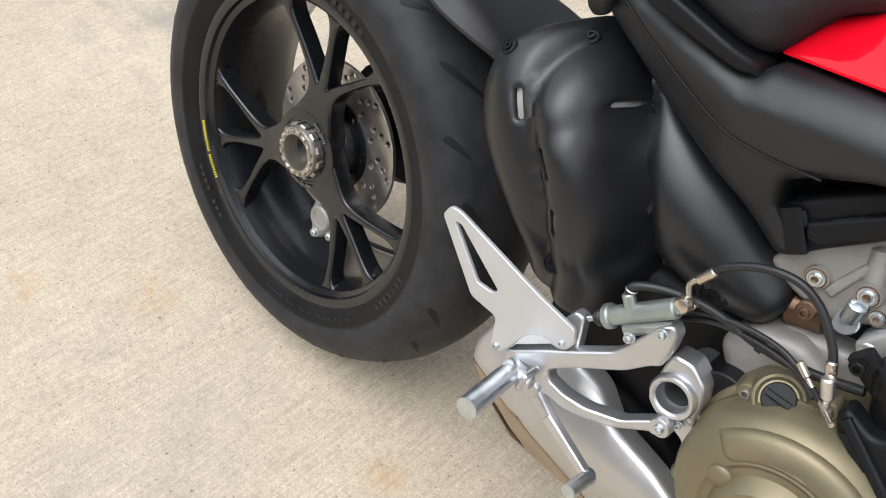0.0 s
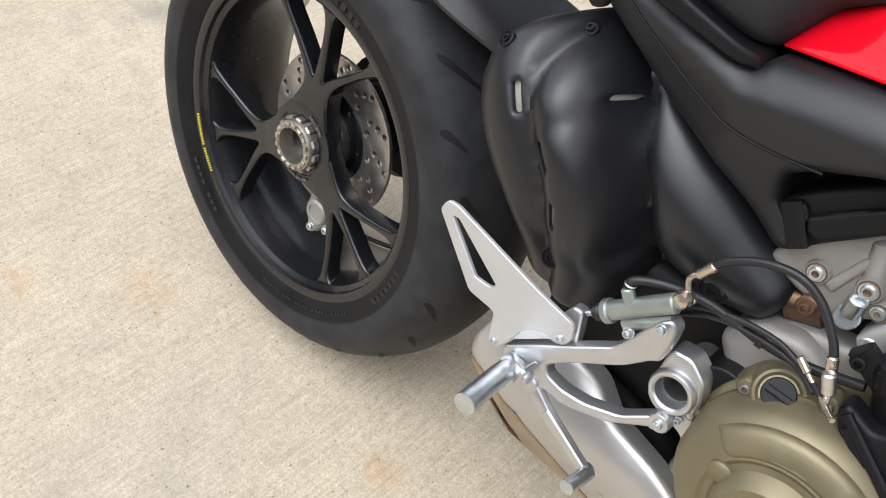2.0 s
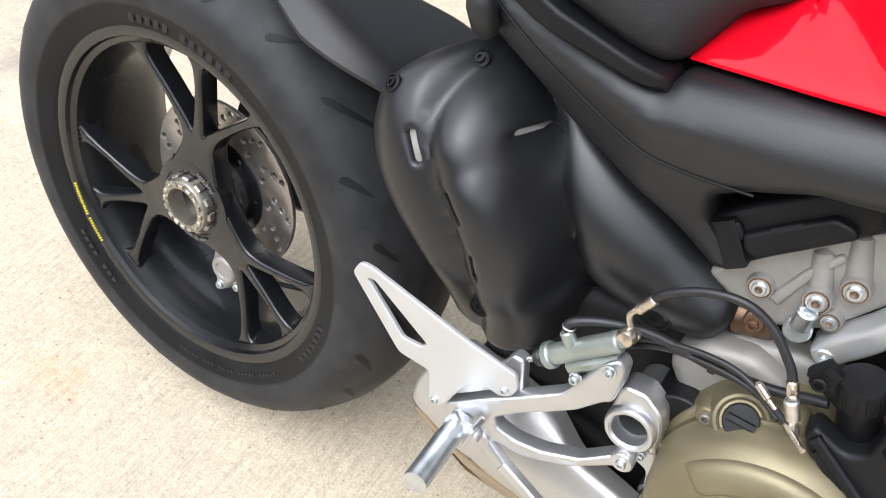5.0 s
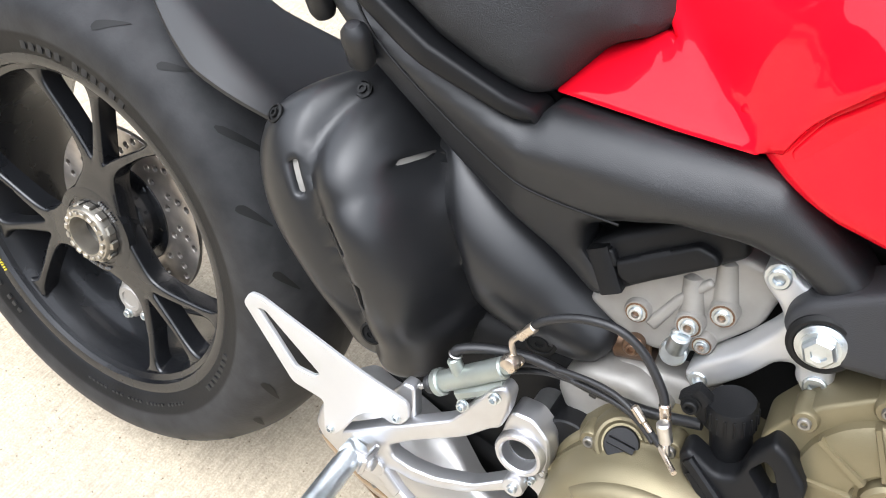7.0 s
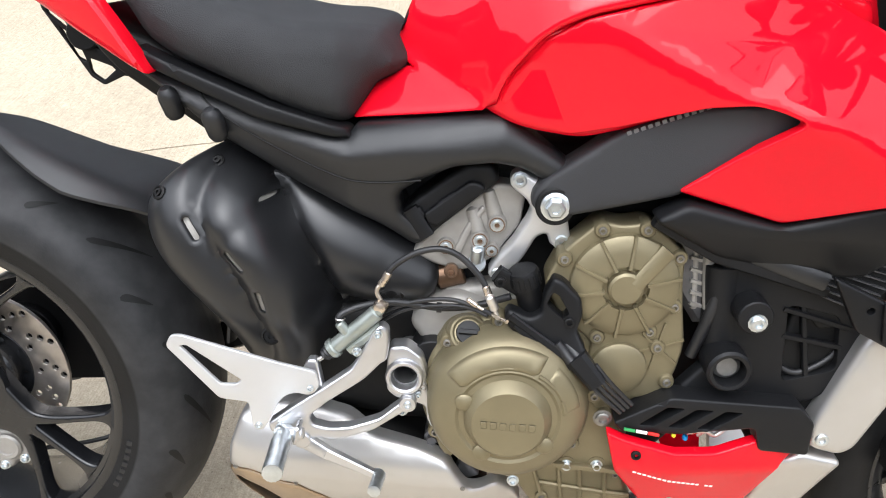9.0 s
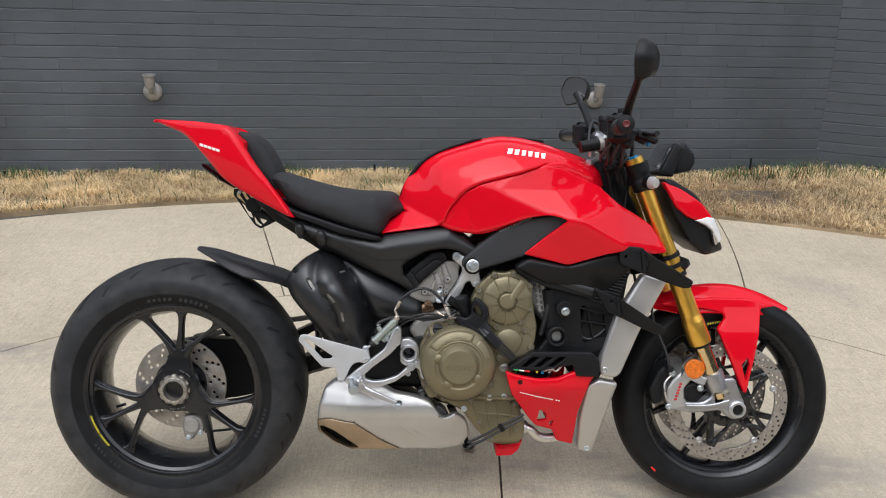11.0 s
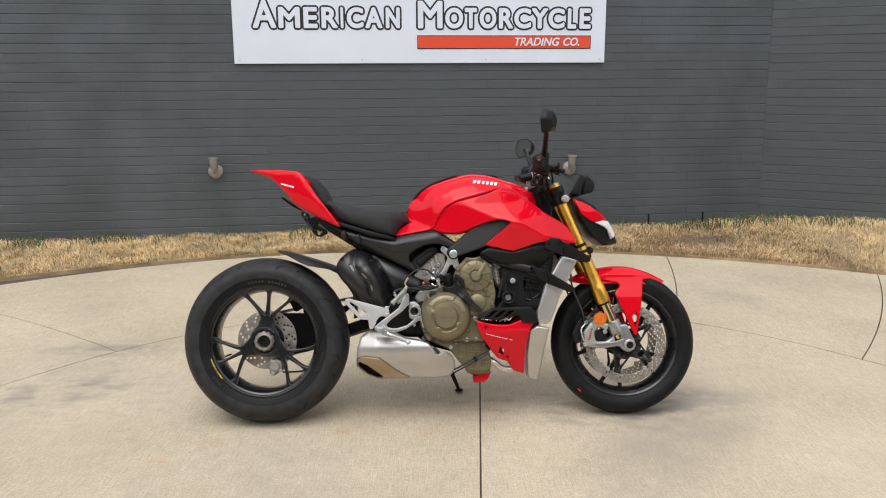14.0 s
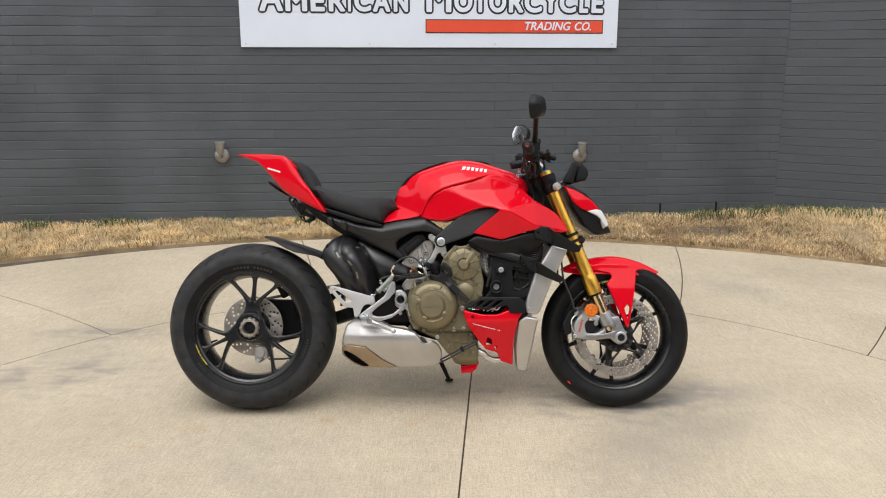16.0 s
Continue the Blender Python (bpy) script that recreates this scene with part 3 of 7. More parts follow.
def blades(count, lo, hi, tall, lean, wide, keep, seed):
    """Many bent grass blades of two or three joints as one mesh."""
    rng = random.Random(seed)
    verts, faces = [], []
    while count > 0:
        x = rng.uniform(lo, hi)
        y0, y1 = edge_line(x), wall_line(x)
        if y1 < y0:
            continue
        f = rng.random()
        if rng.random() > keep(x, f):
            continue
        count -= 1
        y = y0 + 0.004 + (y1 - y0 - 0.014) * f
        h, a, w = tall * rng.uniform(0.4, 1.2), rng.uniform(0, 6.283), wide * rng.uniform(0.6, 1.3)
        l = lean * rng.uniform(0.3, 1.3) * h
        z = verge_height(x, y) - 0.004
        dx, dy = math.cos(a), math.sin(a)
        sx, sy = -dy * w, dx * w
        o = len(verts)
        for t, q in ((0, 1.0), (0.55, 0.8), (1, 0.15)):
            px, py, pz = x + dx * l * t * t, y + dy * l * t * t, z + h * t * (1 - 0.25 * t * lean)
            verts += [(px - sx * q, py - sy * q, pz), (px + sx * q, py + sy * q, pz)]
        faces += [(o, o + 1, o + 3, o + 2), (o + 2, o + 3, o + 5, o + 4)]
    return verts, faces


def quick(name, geo, material):
    me = bpy.data.meshes.new(name)
    me.from_pydata(geo[0], [], geo[1])
    me.materials.append(material)
    return new(name, me)


patch = lambda x, f: (0.25 + 0.75 * (noise.noise(Vector((x * 1.3, f * 2.0, 3.0))) > -0.25)) * (0.3 if noise.noise(Vector((x * 4.5, f * 3.0, 7.0))) < -0.12 else 1.0) * (0.35 if 1.6 < x < 3.1 and f < 0.75 else 1.0)
dead = lambda x, f: (1.0 if 1.5 < x < 3.6 else 0.14) * (1.0 if f < 0.75 else 0.5)
weedy = lambda x, f: 0.05 * (noise.noise(Vector((x * 3.0, f * 2.0, 2.0))) > 0.2) + (f > 0.8) * (1.0 if (noise.noise(Vector((x * 1.9, 0, 9.0))) > 0.12 or 2.9 < x < 3.9) else 0.12) + 0.012
tagged(quick("dry_grass", blades(64000, -3.6, 5.0, 0.058, 1.15, 0.0016, patch, 3), STRAW), "matted straw-coloured dry winter grass along the wall", "grass", kind="stuff")
tagged(quick("dead_grass", blades(28000, -3.6, 5.0, 0.055, 1.2, 0.0017, dead, 4), STRAWDARK), "dark brown dead grass thatch at the pavement edge", "grass", kind="stuff")
tagged(quick("weeds", blades(2200, -3.6, 5.0, 0.10, 0.7, 0.0030, weedy, 5), WEED), "green weeds sprouting along the wall's foot", "weeds", kind="stuff")

# ---- brick walls ----
COURSE, BRICKL = 0.0712, 0.235


def brick_geo(l, h, d, rng):
    j = lambda s: rng.uniform(-s, s)
    y = d * 0.5
    x0, x1, z0, z1, b = -l / 2 + j(0.0003), l / 2 + j(0.0003), j(0.0012), h + j(0.0012), 0.0026
    front = [(x0 + 0.0001, -y + j(0.0011), z0 + b), (x1 - 0.0001, -y + j(0.0011), z0 + b), (x1 - 0.0001, -y + j(0.0011), z1 - b), (x0 + 0.0001, -y + j(0.0011), z1 - b)]
    mid = [(x0, -y + b, z0), (x1, -y + b, z0), (x1, -y + b, z1), (x0, -y + b, z1)]
    rear = [(x0, y, z0), (x1, y, z0), (x1, y, z1), (x0, y, z1)]
    verts = front + mid + rear
    faces = [(0, 1, 2, 3)]
    for o in (0, 4):
        faces += [(o + i, o + 4 + i, o + 4 + (i + 1) % 4, o + (i + 1) % 4) for i in range(4)]
    return verts, faces


def wall(name, a, b, height, label, pick):
    """A painted brick wall from a to b; the bricks stand proud of the mortar."""
    run = b - a
    length, turn = run.length, math.atan2(run.y, run.x)
    root = tagged(part(name, block((length / 2, 0.1052, height / 2), (length, 0.2, height)), MORTAR), label, "wall", kind="structure")
    root.matrix_basis = Matrix.Translation((a.x, a.y, 0)) @ Matrix.Rotation(turn, 4, "Z") @ Matrix.Rotation(radians(TIP) if name == "wall_north" else radians(0.2), 4, "Y")
    rng = random.Random(11)
    shapes = []
    for i in range(24):
        v, f = brick_geo(BRICKL - 0.0008, COURSE - 0.0046, 0.034, rng)
        me = bpy.data.meshes.new("brick")
        me.from_pydata(v, [], f)
        me.materials.append(BRICK)
        shapes.append((me, v, f))
    verts, faces, made = [], [], 0
    for c in range(int(height / COURSE)):
        x = -BRICKL / 2 * (c % 2)
        while x < length:
            x0, x1 = max(0, x), min(length, x + BRICKL)
            z = c * COURSE
            whole = x1 - x0 > BRICKL - 1e-6
            if whole and made < 300 and pick(x0, z):
                ob = new("brick", rng.choice(shapes)[0])
                ob.parent = root
                ob.location = (x0 + BRICKL / 2, 0.0185 + rng.uniform(-0.001, 0.001), z)
                made += 1
            elif x1 - x0 > 0.03:
                _, v, f = rng.choice(shapes)
                o, s = len(verts), (x1 - x0) / BRICKL
                dy = 0.0185 + rng.uniform(-0.001, 0.001)
                verts += [((x0 + x1) / 2 + p[0] * s, p[1] + dy, p[2] + z) for p in v]
                faces += [tuple(i + o for i in q) for q in f]
            x += BRICKL
    rest = quick("brickwork", (verts, faces), BRICK)
    rest.parent = root
    tagged(rest, kind="stuff")
    return root


wall_north = wall("wall_north", WA, WB, 3.7, "dark grey painted brick wall with level courses", lambda x, z: 5.2 < x < 8.4 and 0.22 < z < 1.75)
wall_east = wall("wall_east", WB, WC, 3.7, "dark grey painted brick return wall", lambda x, z: x < 1.3 and 0.2 < z < 3.4)
WN = wall_north.matrix_basis
U = lambda x: (Vector((x, wall_line(x), 0)) - WA).length     # along the long wall from its start


def on_wall(ob):
    ob.matrix_basis = WN
    return ob


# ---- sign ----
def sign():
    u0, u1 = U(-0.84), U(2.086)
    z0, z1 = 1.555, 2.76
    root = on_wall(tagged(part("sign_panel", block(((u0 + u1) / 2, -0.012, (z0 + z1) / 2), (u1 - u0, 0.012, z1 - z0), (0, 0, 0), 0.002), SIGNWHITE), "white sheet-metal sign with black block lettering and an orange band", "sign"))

    def bar(name, a, b, c, d, material, proud):
        return part(name, block(((a + b) / 2, -0.019 - proud, (c + d) / 2), (b - a, 0.003, d - c), (0, 0, 0), 0.0008), material, root)

    along = lambda q: u0 + (u1 - u0) * q          # a share of the panel's length

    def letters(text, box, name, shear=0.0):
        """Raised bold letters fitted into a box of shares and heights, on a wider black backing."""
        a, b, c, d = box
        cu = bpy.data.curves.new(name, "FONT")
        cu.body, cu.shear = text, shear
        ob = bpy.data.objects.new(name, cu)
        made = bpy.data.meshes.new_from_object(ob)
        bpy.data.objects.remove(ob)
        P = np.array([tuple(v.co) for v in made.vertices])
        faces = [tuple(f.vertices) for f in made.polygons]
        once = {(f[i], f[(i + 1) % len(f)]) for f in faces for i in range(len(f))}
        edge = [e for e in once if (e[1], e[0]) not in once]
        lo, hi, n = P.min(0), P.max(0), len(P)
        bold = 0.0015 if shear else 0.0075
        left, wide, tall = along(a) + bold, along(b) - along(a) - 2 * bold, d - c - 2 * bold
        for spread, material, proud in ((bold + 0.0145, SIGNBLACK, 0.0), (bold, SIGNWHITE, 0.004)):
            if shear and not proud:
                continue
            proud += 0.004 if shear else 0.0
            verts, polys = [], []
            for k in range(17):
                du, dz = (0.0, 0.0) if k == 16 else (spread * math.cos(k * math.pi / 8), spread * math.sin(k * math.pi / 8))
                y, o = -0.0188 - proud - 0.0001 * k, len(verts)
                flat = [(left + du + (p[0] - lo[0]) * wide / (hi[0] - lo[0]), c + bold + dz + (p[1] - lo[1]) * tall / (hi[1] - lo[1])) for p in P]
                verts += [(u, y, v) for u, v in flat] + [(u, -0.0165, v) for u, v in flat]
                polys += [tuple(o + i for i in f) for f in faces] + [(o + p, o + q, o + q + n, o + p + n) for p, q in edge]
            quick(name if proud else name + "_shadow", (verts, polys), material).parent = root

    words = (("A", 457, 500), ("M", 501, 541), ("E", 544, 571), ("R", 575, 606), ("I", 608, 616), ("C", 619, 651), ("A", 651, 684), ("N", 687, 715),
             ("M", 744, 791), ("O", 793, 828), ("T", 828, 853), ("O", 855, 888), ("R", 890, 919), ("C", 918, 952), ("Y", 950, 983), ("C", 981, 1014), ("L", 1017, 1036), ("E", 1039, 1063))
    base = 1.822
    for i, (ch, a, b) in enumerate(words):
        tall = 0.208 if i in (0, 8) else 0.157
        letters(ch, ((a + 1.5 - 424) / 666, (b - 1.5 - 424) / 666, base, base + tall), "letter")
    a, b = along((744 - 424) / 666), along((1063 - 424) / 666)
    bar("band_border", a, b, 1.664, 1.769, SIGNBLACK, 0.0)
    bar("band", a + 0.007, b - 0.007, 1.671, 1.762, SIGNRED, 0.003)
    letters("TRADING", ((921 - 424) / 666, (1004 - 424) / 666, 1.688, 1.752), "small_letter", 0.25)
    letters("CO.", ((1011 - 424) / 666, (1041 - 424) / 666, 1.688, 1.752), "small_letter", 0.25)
    for u in (u0 + 0.04, (2 * u0 + u1) / 3, (u0 + 2 * u1) / 3, u1 - 0.04):
        part("rivet", turned((u, -0.018, z0 + 0.03), (0, -1, 0), [(0.008, 0), (0.008, 0.002), (0.004, 0.004), (0.0002, 0.0045)], 10), ZINC, root)


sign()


def wall_lamp(u, z):
    """A galvanised bell-shaped flood lamp on a round base plate."""
    root = new("wall_lamp")
    root.matrix_basis = WN @ Matrix.Translation((u, 0, z))
    tagged(root, "weathered galvanised wall lamp on a round plate", "wall lamp", "lamps on the wall")
    part("base_plate", turned((0, 0.0, 0), (0, -1, 0), [(0.058, 0), (0.058, 0.008), (0.05, 0.02), (0.03, 0.03), (0.0002, 0.032)], 32), CAST, root)
    part("arm", tube([(0, -0.02, 0), (0, -0.06, 0.005), (0, -0.075, 0.03)], 0.012), CAST, root)
    part("lamp_head", turned((0, -0.075, 0.03), (0, -0.1, 1), [(0.0002, 0), (0.024, 0.0), (0.03, 0.012), (0.034, 0.074), (0.038, 0.078), (0.038, 0.085), (0.033, 0.085), (0.028, 0.05), (0.0002, 0.05)], 28), CAST, root)
    for a in (0.7, 2.4, 4.0, 5.4):
        part("plate_screw", turned((0.045 * math.cos(a), -0.012, 0.045 * math.sin(a)), (0, -1, 0), [(0.005, 0), (0.005, 0.008), (0.0002, 0.009)], 8), CAST, root)


wall_lamp(U(-1.034), 0.725)
wall_lamp(U(1.825), 0.695)
for x in (-1.93, 2.52, 3.0, 0.35):
    stub = part("pipe_stub", tube([(x, wall_line(x) - 0.07, 0.1), (x, wall_line(x) - 0.07, 0.185)], 0.008, 8, 0), DARK)
    tagged(stub, "short dark stake standing at the wall's foot", "stake", "stakes by the wall")

# unseen dark walls closing the forecourt behind and beside, added to dim reflected light
DIMMER_DARK = surf("unseen_wall_dark", (0.075, 0.078, 0.082), 0.8, 0, 0.15, 1.2, 0.5, 60)
for name, centre, size in (("unseen_wall_south", (0.5, -13.0, 3.0), (34.0, 0.3, 6.4)), ("unseen_wall_west", (-16.3, -5.0, 3.0), (0.3, 16.0, 6.4)), ("unseen_wall_east", (17.3, -5.0, 3.0), (0.3, 16.0, 6.4))):
    tagged(part(name, block(centre, size, (0, 0, 0), 0.02), DIMMER_DARK), "unseen plain dark wall added to dim reflected light", "wall", kind="structure")


# ---- motorcycle ----
bike = new("motorcycle")
bike.matrix_basis = Matrix.Translation((0, 0, 0.003)) @ Matrix.Rotation(radians(-13.0), 4, "X")
tagged(bike, "red naked sport motorcycle leaning on its side stand on concrete", "motorcycle")


def both(name, outline, lat, thick, edge, material, label="", holes=(), res=0.014, parent=None, creases=()):
    """A panel on each side."""
    a = part(name, shell(outline, lat, thick, edge, holes, res, -1, creases), material, parent or bike, label)
    part(name, shell(outline, lat, thick, edge, holes, res, 1, creases), material, parent or bike, label)
    return a


lerp = lambda v, xs, ys: float(np.interp(v, xs, ys))


def tyre(name, cx, cz, prof, slashes, period, parent, label, n=560, cy=0.0):
    """A tyre; slashes, where given, are cut into its tread. prof: (radius, half width) from bead to crown."""
    half = spline(prof, 7)
    full = half + [(r, -y) for r, y in half[-2::-1]]
    P = np.array(full)
    m = len(P)
    arc = np.concatenate([[0], np.cumsum(np.hypot(*np.diff(P, axis=0).T))])
    arc -= arc[m // 2]
    R = P[:, 0].max()
    ang = np.linspace(0, 2 * np.pi, n, endpoint=False)
    S, T = np.meshgrid(ang, arc, indexing="ij")
    per = 2 * np.pi / period
    depth = np.zeros_like(S)
    for a0, t0, a1, t1, w in slashes:
        for sgn in (1, -1):
            u = (S + (0.5 * per if sgn < 0 else 0) - a0 * per) % per
            u = np.where(u > per * 0.75, u - per, u) * R
            ex, ey = (a1 - a0) * per * R, (t1 - t0)
            py = sgn * T - t0
            k = np.clip((u * ex + py * ey) / (ex * ex + ey * ey), 0, 1)
            q = np.hypot(u - k * ex, py - k * ey)
            depth = np.maximum(depth, np.clip(1.6 - q / (w * (0.35 + 0.65 * np.sin(np.pi * np.clip(k, 0.05, 0.95)))), 0, 1))
    rad = P[None, :, 0] - 0.0045 * depth
    verts = np.stack([cx + rad * np.cos(S), np.broadcast_to(P[None, :, 1] + cy, S.shape), cz + rad * np.sin(S)], -1).reshape(-1, 3)
    faces = [(i * m + j, i * m + j + 1, ((i + 1) % n) * m + j + 1, ((i + 1) % n) * m + j) for i in range(n) for j in range(m - 1)]
    me = bpy.data.meshes.new(name)
    me.from_pydata(verts.tolist(), [], faces)
    for f in me.polygons:
        f.use_smooth = True
    me.materials.append(rubber(name, cx, cz, R, 1.0 if cx < 0.5 else 0.3))
    ob = new(name, me)
    ob.parent = parent
    ob["label"] = label
    return ob


def arc_bars(cx, cz, r, h, a0, a1, count, d, skip=()):
    """A row of low raised bars set round a wheel in place of moulded letters."""
    geos = []
    for i in range(count):
        if i in skip:
            continue
        a = radians(a0 + (a1 - a0) * (i + 0.5) / count)
        w = abs(radians(a1 - a0)) * r / count * 0.3
        t, q = Vector((-math.sin(a), 0, math.cos(a))), Vector((math.cos(a), 0, math.sin(a)))
        c = Vector((cx, -d, cz)) + q * r
        geos.append(beam(c - q * h / 2, c + q * h / 2, (w * 2, 0.002), (w * 2, 0.002)))
    return merge(*geos)


def holes_round(cx, cz, rows, r=0.0042):
    return [ring(cx + q * math.cos(a), cz + q * math.sin(a), r, 8) for q, count, off in rows for a in (2 * math.pi * (i + off) / count for i in range(count))]


# rear wheel: centre x 0, z 0.336
RZ, FX, FZ = 0.337, 1.488, 0.299
rear_wheel = part("rear_wheel", turned((0, -0.014, RZ), (0, 1, 0), [(0.2285, -0.0905), (0.234, -0.0895), (0.2345, -0.085), (0.223, -0.080), (0.216, -0.06), (0.212, -0.02), (0.212, 0.03), (0.218, 0.062), (0.223, 0.080), (0.2345, 0.085), (0.234, 0.0895), (0.2285, 0.0905), (0.216, 0.08), (0.207, 0.05), (0.2, 0.02), (0.2, -0.02), (0.2035, -0.05), (0.209, -0.068), (0.2115, -0.077), (0.2185, -0.0815), (0.2205, -0.0875), (0.2285, -0.0905)], 144, False), RIM, bike, "satin black forged rim with three trident spokes")
REAR = [(0.229, 0.083), (0.2335, 0.0905), (0.247, 0.0965), (0.264, 0.1015), (0.284, 0.1025), (0.301, 0.0965), (0.3175, 0.081), (0.3305, 0.058), (0.3395, 0.030), (0.342, 0.0)]
tyre("tyre", 0, RZ, REAR, [], 9, rear_wheel, "wide black rear tyre with slash tread grooves", 260, -0.014)


def grooves(cx, cz, prof, cy, count, scale, parent):
    """Narrow wedge-shaped near-black strips laid on the tread's shoulders for the shade in its grooves."""
    half = spline(prof, 7)
    half = half[max(range(len(half)), key=lambda q: half[q][1]):]
    ys, rs = [p[1] for p in half][::-1], [p[0] for p in half][::-1]
    verts, faces = [], []

    def on(a, y):
        r = lerp(abs(y), ys, rs) + 0.0011
        return Vector((cx + r * math.cos(a), cy + y, cz + r * math.sin(a)))

    for side in (-1, 1):
        for i in range(count):
            a = radians(79.5 - (i + (0.5 if side > 0 else 0)) * 360 / count)
            turn_by, y0, y1 = ((6, 0.095, 0.076), (5.2, 0.086, 0.066), (12.5, 0.081, 0.036))[i % 3]
            o = len(verts)
            line = [(a - radians(turn_by) * f, side * scale * (y0 + (y1 - y0) * f ** 1.15)) for f in (0, 0.08, 0.2, 0.33, 0.5, 0.66, 0.83, 1)]
            P = [on(*q) for q in line]
            for k, w in enumerate((0.001, 0.0034, 0.0038, 0.0036, 0.0031, 0.0024, 0.0016, 0.0005)):
                d = (P[min(k + 1, 7)] - P[max(k - 1, 0)]).normalized()
                out = Vector((P[k].x - cx, 0, P[k].z - cz)).normalized()
                across = d.cross(out).normalized() * w * (0.6 + 0.4 * scale)
                q = line[k]
                for sgn in (-1, 1):
                    p = P[k] + across * sgn
                    ang = math.atan2(p.z - cz, p.x - cx)
                    verts.append(on(ang, p.y - cy))
            faces += [(o + 2 * k, o + 2 * k + 1, o + 2 * k + 3, o + 2 * k + 2) for k in range(7)]
    # groove shade is put in as dark strips just above the rubber
    ob = part("groove_shade", (verts, faces), DARK, parent)
    ob["kind"] = "stuff"


grooves(0, RZ, REAR, -0.014, 24, 1.0, rear_wheel)
def trident(a0):
    """Outline of one forged spoke: a stem on the hub that parts into three curved tines."""
    pol = lambda r, a: (r * math.cos(radians(a0 + a)), RZ + r * math.sin(radians(a0 + a)))
    mid = lambda r, da: da * lerp(r, [0.09, 0.108, 0.145, 0.185, 0.2115], [0.22, 0.40, 0.72, 0.95, 1.03])
    half = lambda r: math.degrees(lerp(r, [0.1, 0.12, 0.15, 0.182, 0.198, 0.206, 0.213], [0.0105, 0.0082, 0.0063, 0.0058, 0.0082, 0.0125, 0.021]) / r)
    rows = (0.118, 0.135, 0.155, 0.175, 0.19, 0.2, 0.207, 0.213)
    line = [pol(0.05, -75), pol(0.056, -52), pol(0.068, -31), pol(0.084, -19), pol(0.1, -15.5)]
    for k, da in enumerate((-27, 0, 27)):
        line += [pol(r, mid(r, da) - half(r)) for r in rows] + [pol(r, mid(r, da) + half(r)) for r in rows[::-1]]
        if k < 2:
            line.append(pol(0.1085, (mid(0.108, -27) / 2) * (1 if k == 0 else -1)))
    line += [pol(0.1, 15.5), pol(0.084, 19), pol(0.068, 31), pol(0.056, 52), pol(0.05, 75), pol(0.03, 30), pol(0.03, -30)]
    return spline(line, 3, True)


def spoke_lat(x, z):
    """The spokes fall back from the hub's face and come forward again at the rim."""
    return lerp(math.hypot(x, z - RZ), [0.03, 0.06, 0.085, 0.11, 0.16, 0.2, 0.214], [0.083, 0.083, 0.081, 0.0815, 0.084, 0.088, 0.09])


for a0 in (84, 205, 325):
    part("spoke", shell(trident(a0), spoke_lat, 0.022, 0.0045, (), 0.009), RIM, rear_wheel, "", 40)
part("hub", turned((0, 0, RZ), (0, -1, 0), [(0.026, -0.09), (0.03, -0.01), (0.05, 0.0), (0.058, 0.02), (0.058, 0.052), (0.053, 0.056), (0.056, 0.066), (0.062, 0.074), (0.06, 0.083), (0.052, 0.0845), (0.047, 0.0845), (0.045, 0.078), (0.02, 0.076)], 64), RIM, rear_wheel, "black machined hub", 26)
nut = [(0.0425, 0.07), (0.0425, 0.079), (0.0385, 0.083), (0.0385, 0.093), (0.036, 0.098), (0.0265, 0.1), (0.0255, 0.094), (0.0255, 0.02), (0.0002, 0.02)]
part("axle_nut", turned((0, 0, RZ), (0, -1, 0), nut, 48), NUTALLOY, rear_wheel, "large castellated bare alloy wheel nut")
part("axle_bore", turned((0, -0.02, RZ), (0, -1, 0), [(0.0254, 0), (0.0254, 0.028), (0.0002, 0.029)], 32), DARK, rear_wheel)
part("nut_teeth", merge(*[block((0.0315 * math.cos(a), -0.0995, RZ + 0.0315 * math.sin(a)), (0.0055, 0.005, 0.008), (0, -math.degrees(a), 0), 0.0008) for a in (2 * math.pi * i / 16 for i in range(16))]), NUTALLOY, rear_wheel)
for i in range(12):
    a = 2 * math.pi * i / 12
    part("nut_flat", block((0.0385 * math.cos(a), -0.088, RZ + 0.0385 * math.sin(a)), (0.006, 0.012, 0.013), (0, -math.degrees(a), 0), 0.002), NUTALLOY, rear_wheel)
part("rear_brake_disc", plate_ring(0, RZ, 0.1225, 0.066, -0.028, 0.005, holes_round(0, RZ, [(0.114, 13, 0), (0.1035, 13, 0.22), (0.092, 13, 0.44), (0.08, 13, 0.1)], 0.0047)), DISC, rear_wheel, "drilled steel rear brake disc")
part("disc_carrier", plate_ring(0, RZ, 0.07, 0.045, -0.03, 0.006, [ring(0.058 * math.cos(a), RZ + 0.058 * math.sin(a), 0.005, 10) for a in (2 * math.pi * i / 6 for i in range(6))]), RIM, rear_wheel)
part("valve", rod((0.19 * math.cos(3.5), -0.02, RZ + 0.19 * math.sin(3.5)), (0.16 * math.cos(3.5), -0.03, RZ + 0.16 * math.sin(3.5)), 0.004), RIM, rear_wheel)
part("rim_lettering", arc_bars(0, RZ, 0.2245, 0.0042, 197, 221, 24, 0.1035, (13,)), YELLOW, rear_wheel, "small yellow maker's print")
part("hub_marking", arc_bars(0, RZ, 0.053, 0.003, 40, 75, 9, 0.0862, (4,)), GREYPRINT, rear_wheel)
part("hub_marking", arc_bars(0, RZ, 0.053, 0.003, 255, 300, 11, 0.0862, (4, 7)), GREYPRINT, rear_wheel)
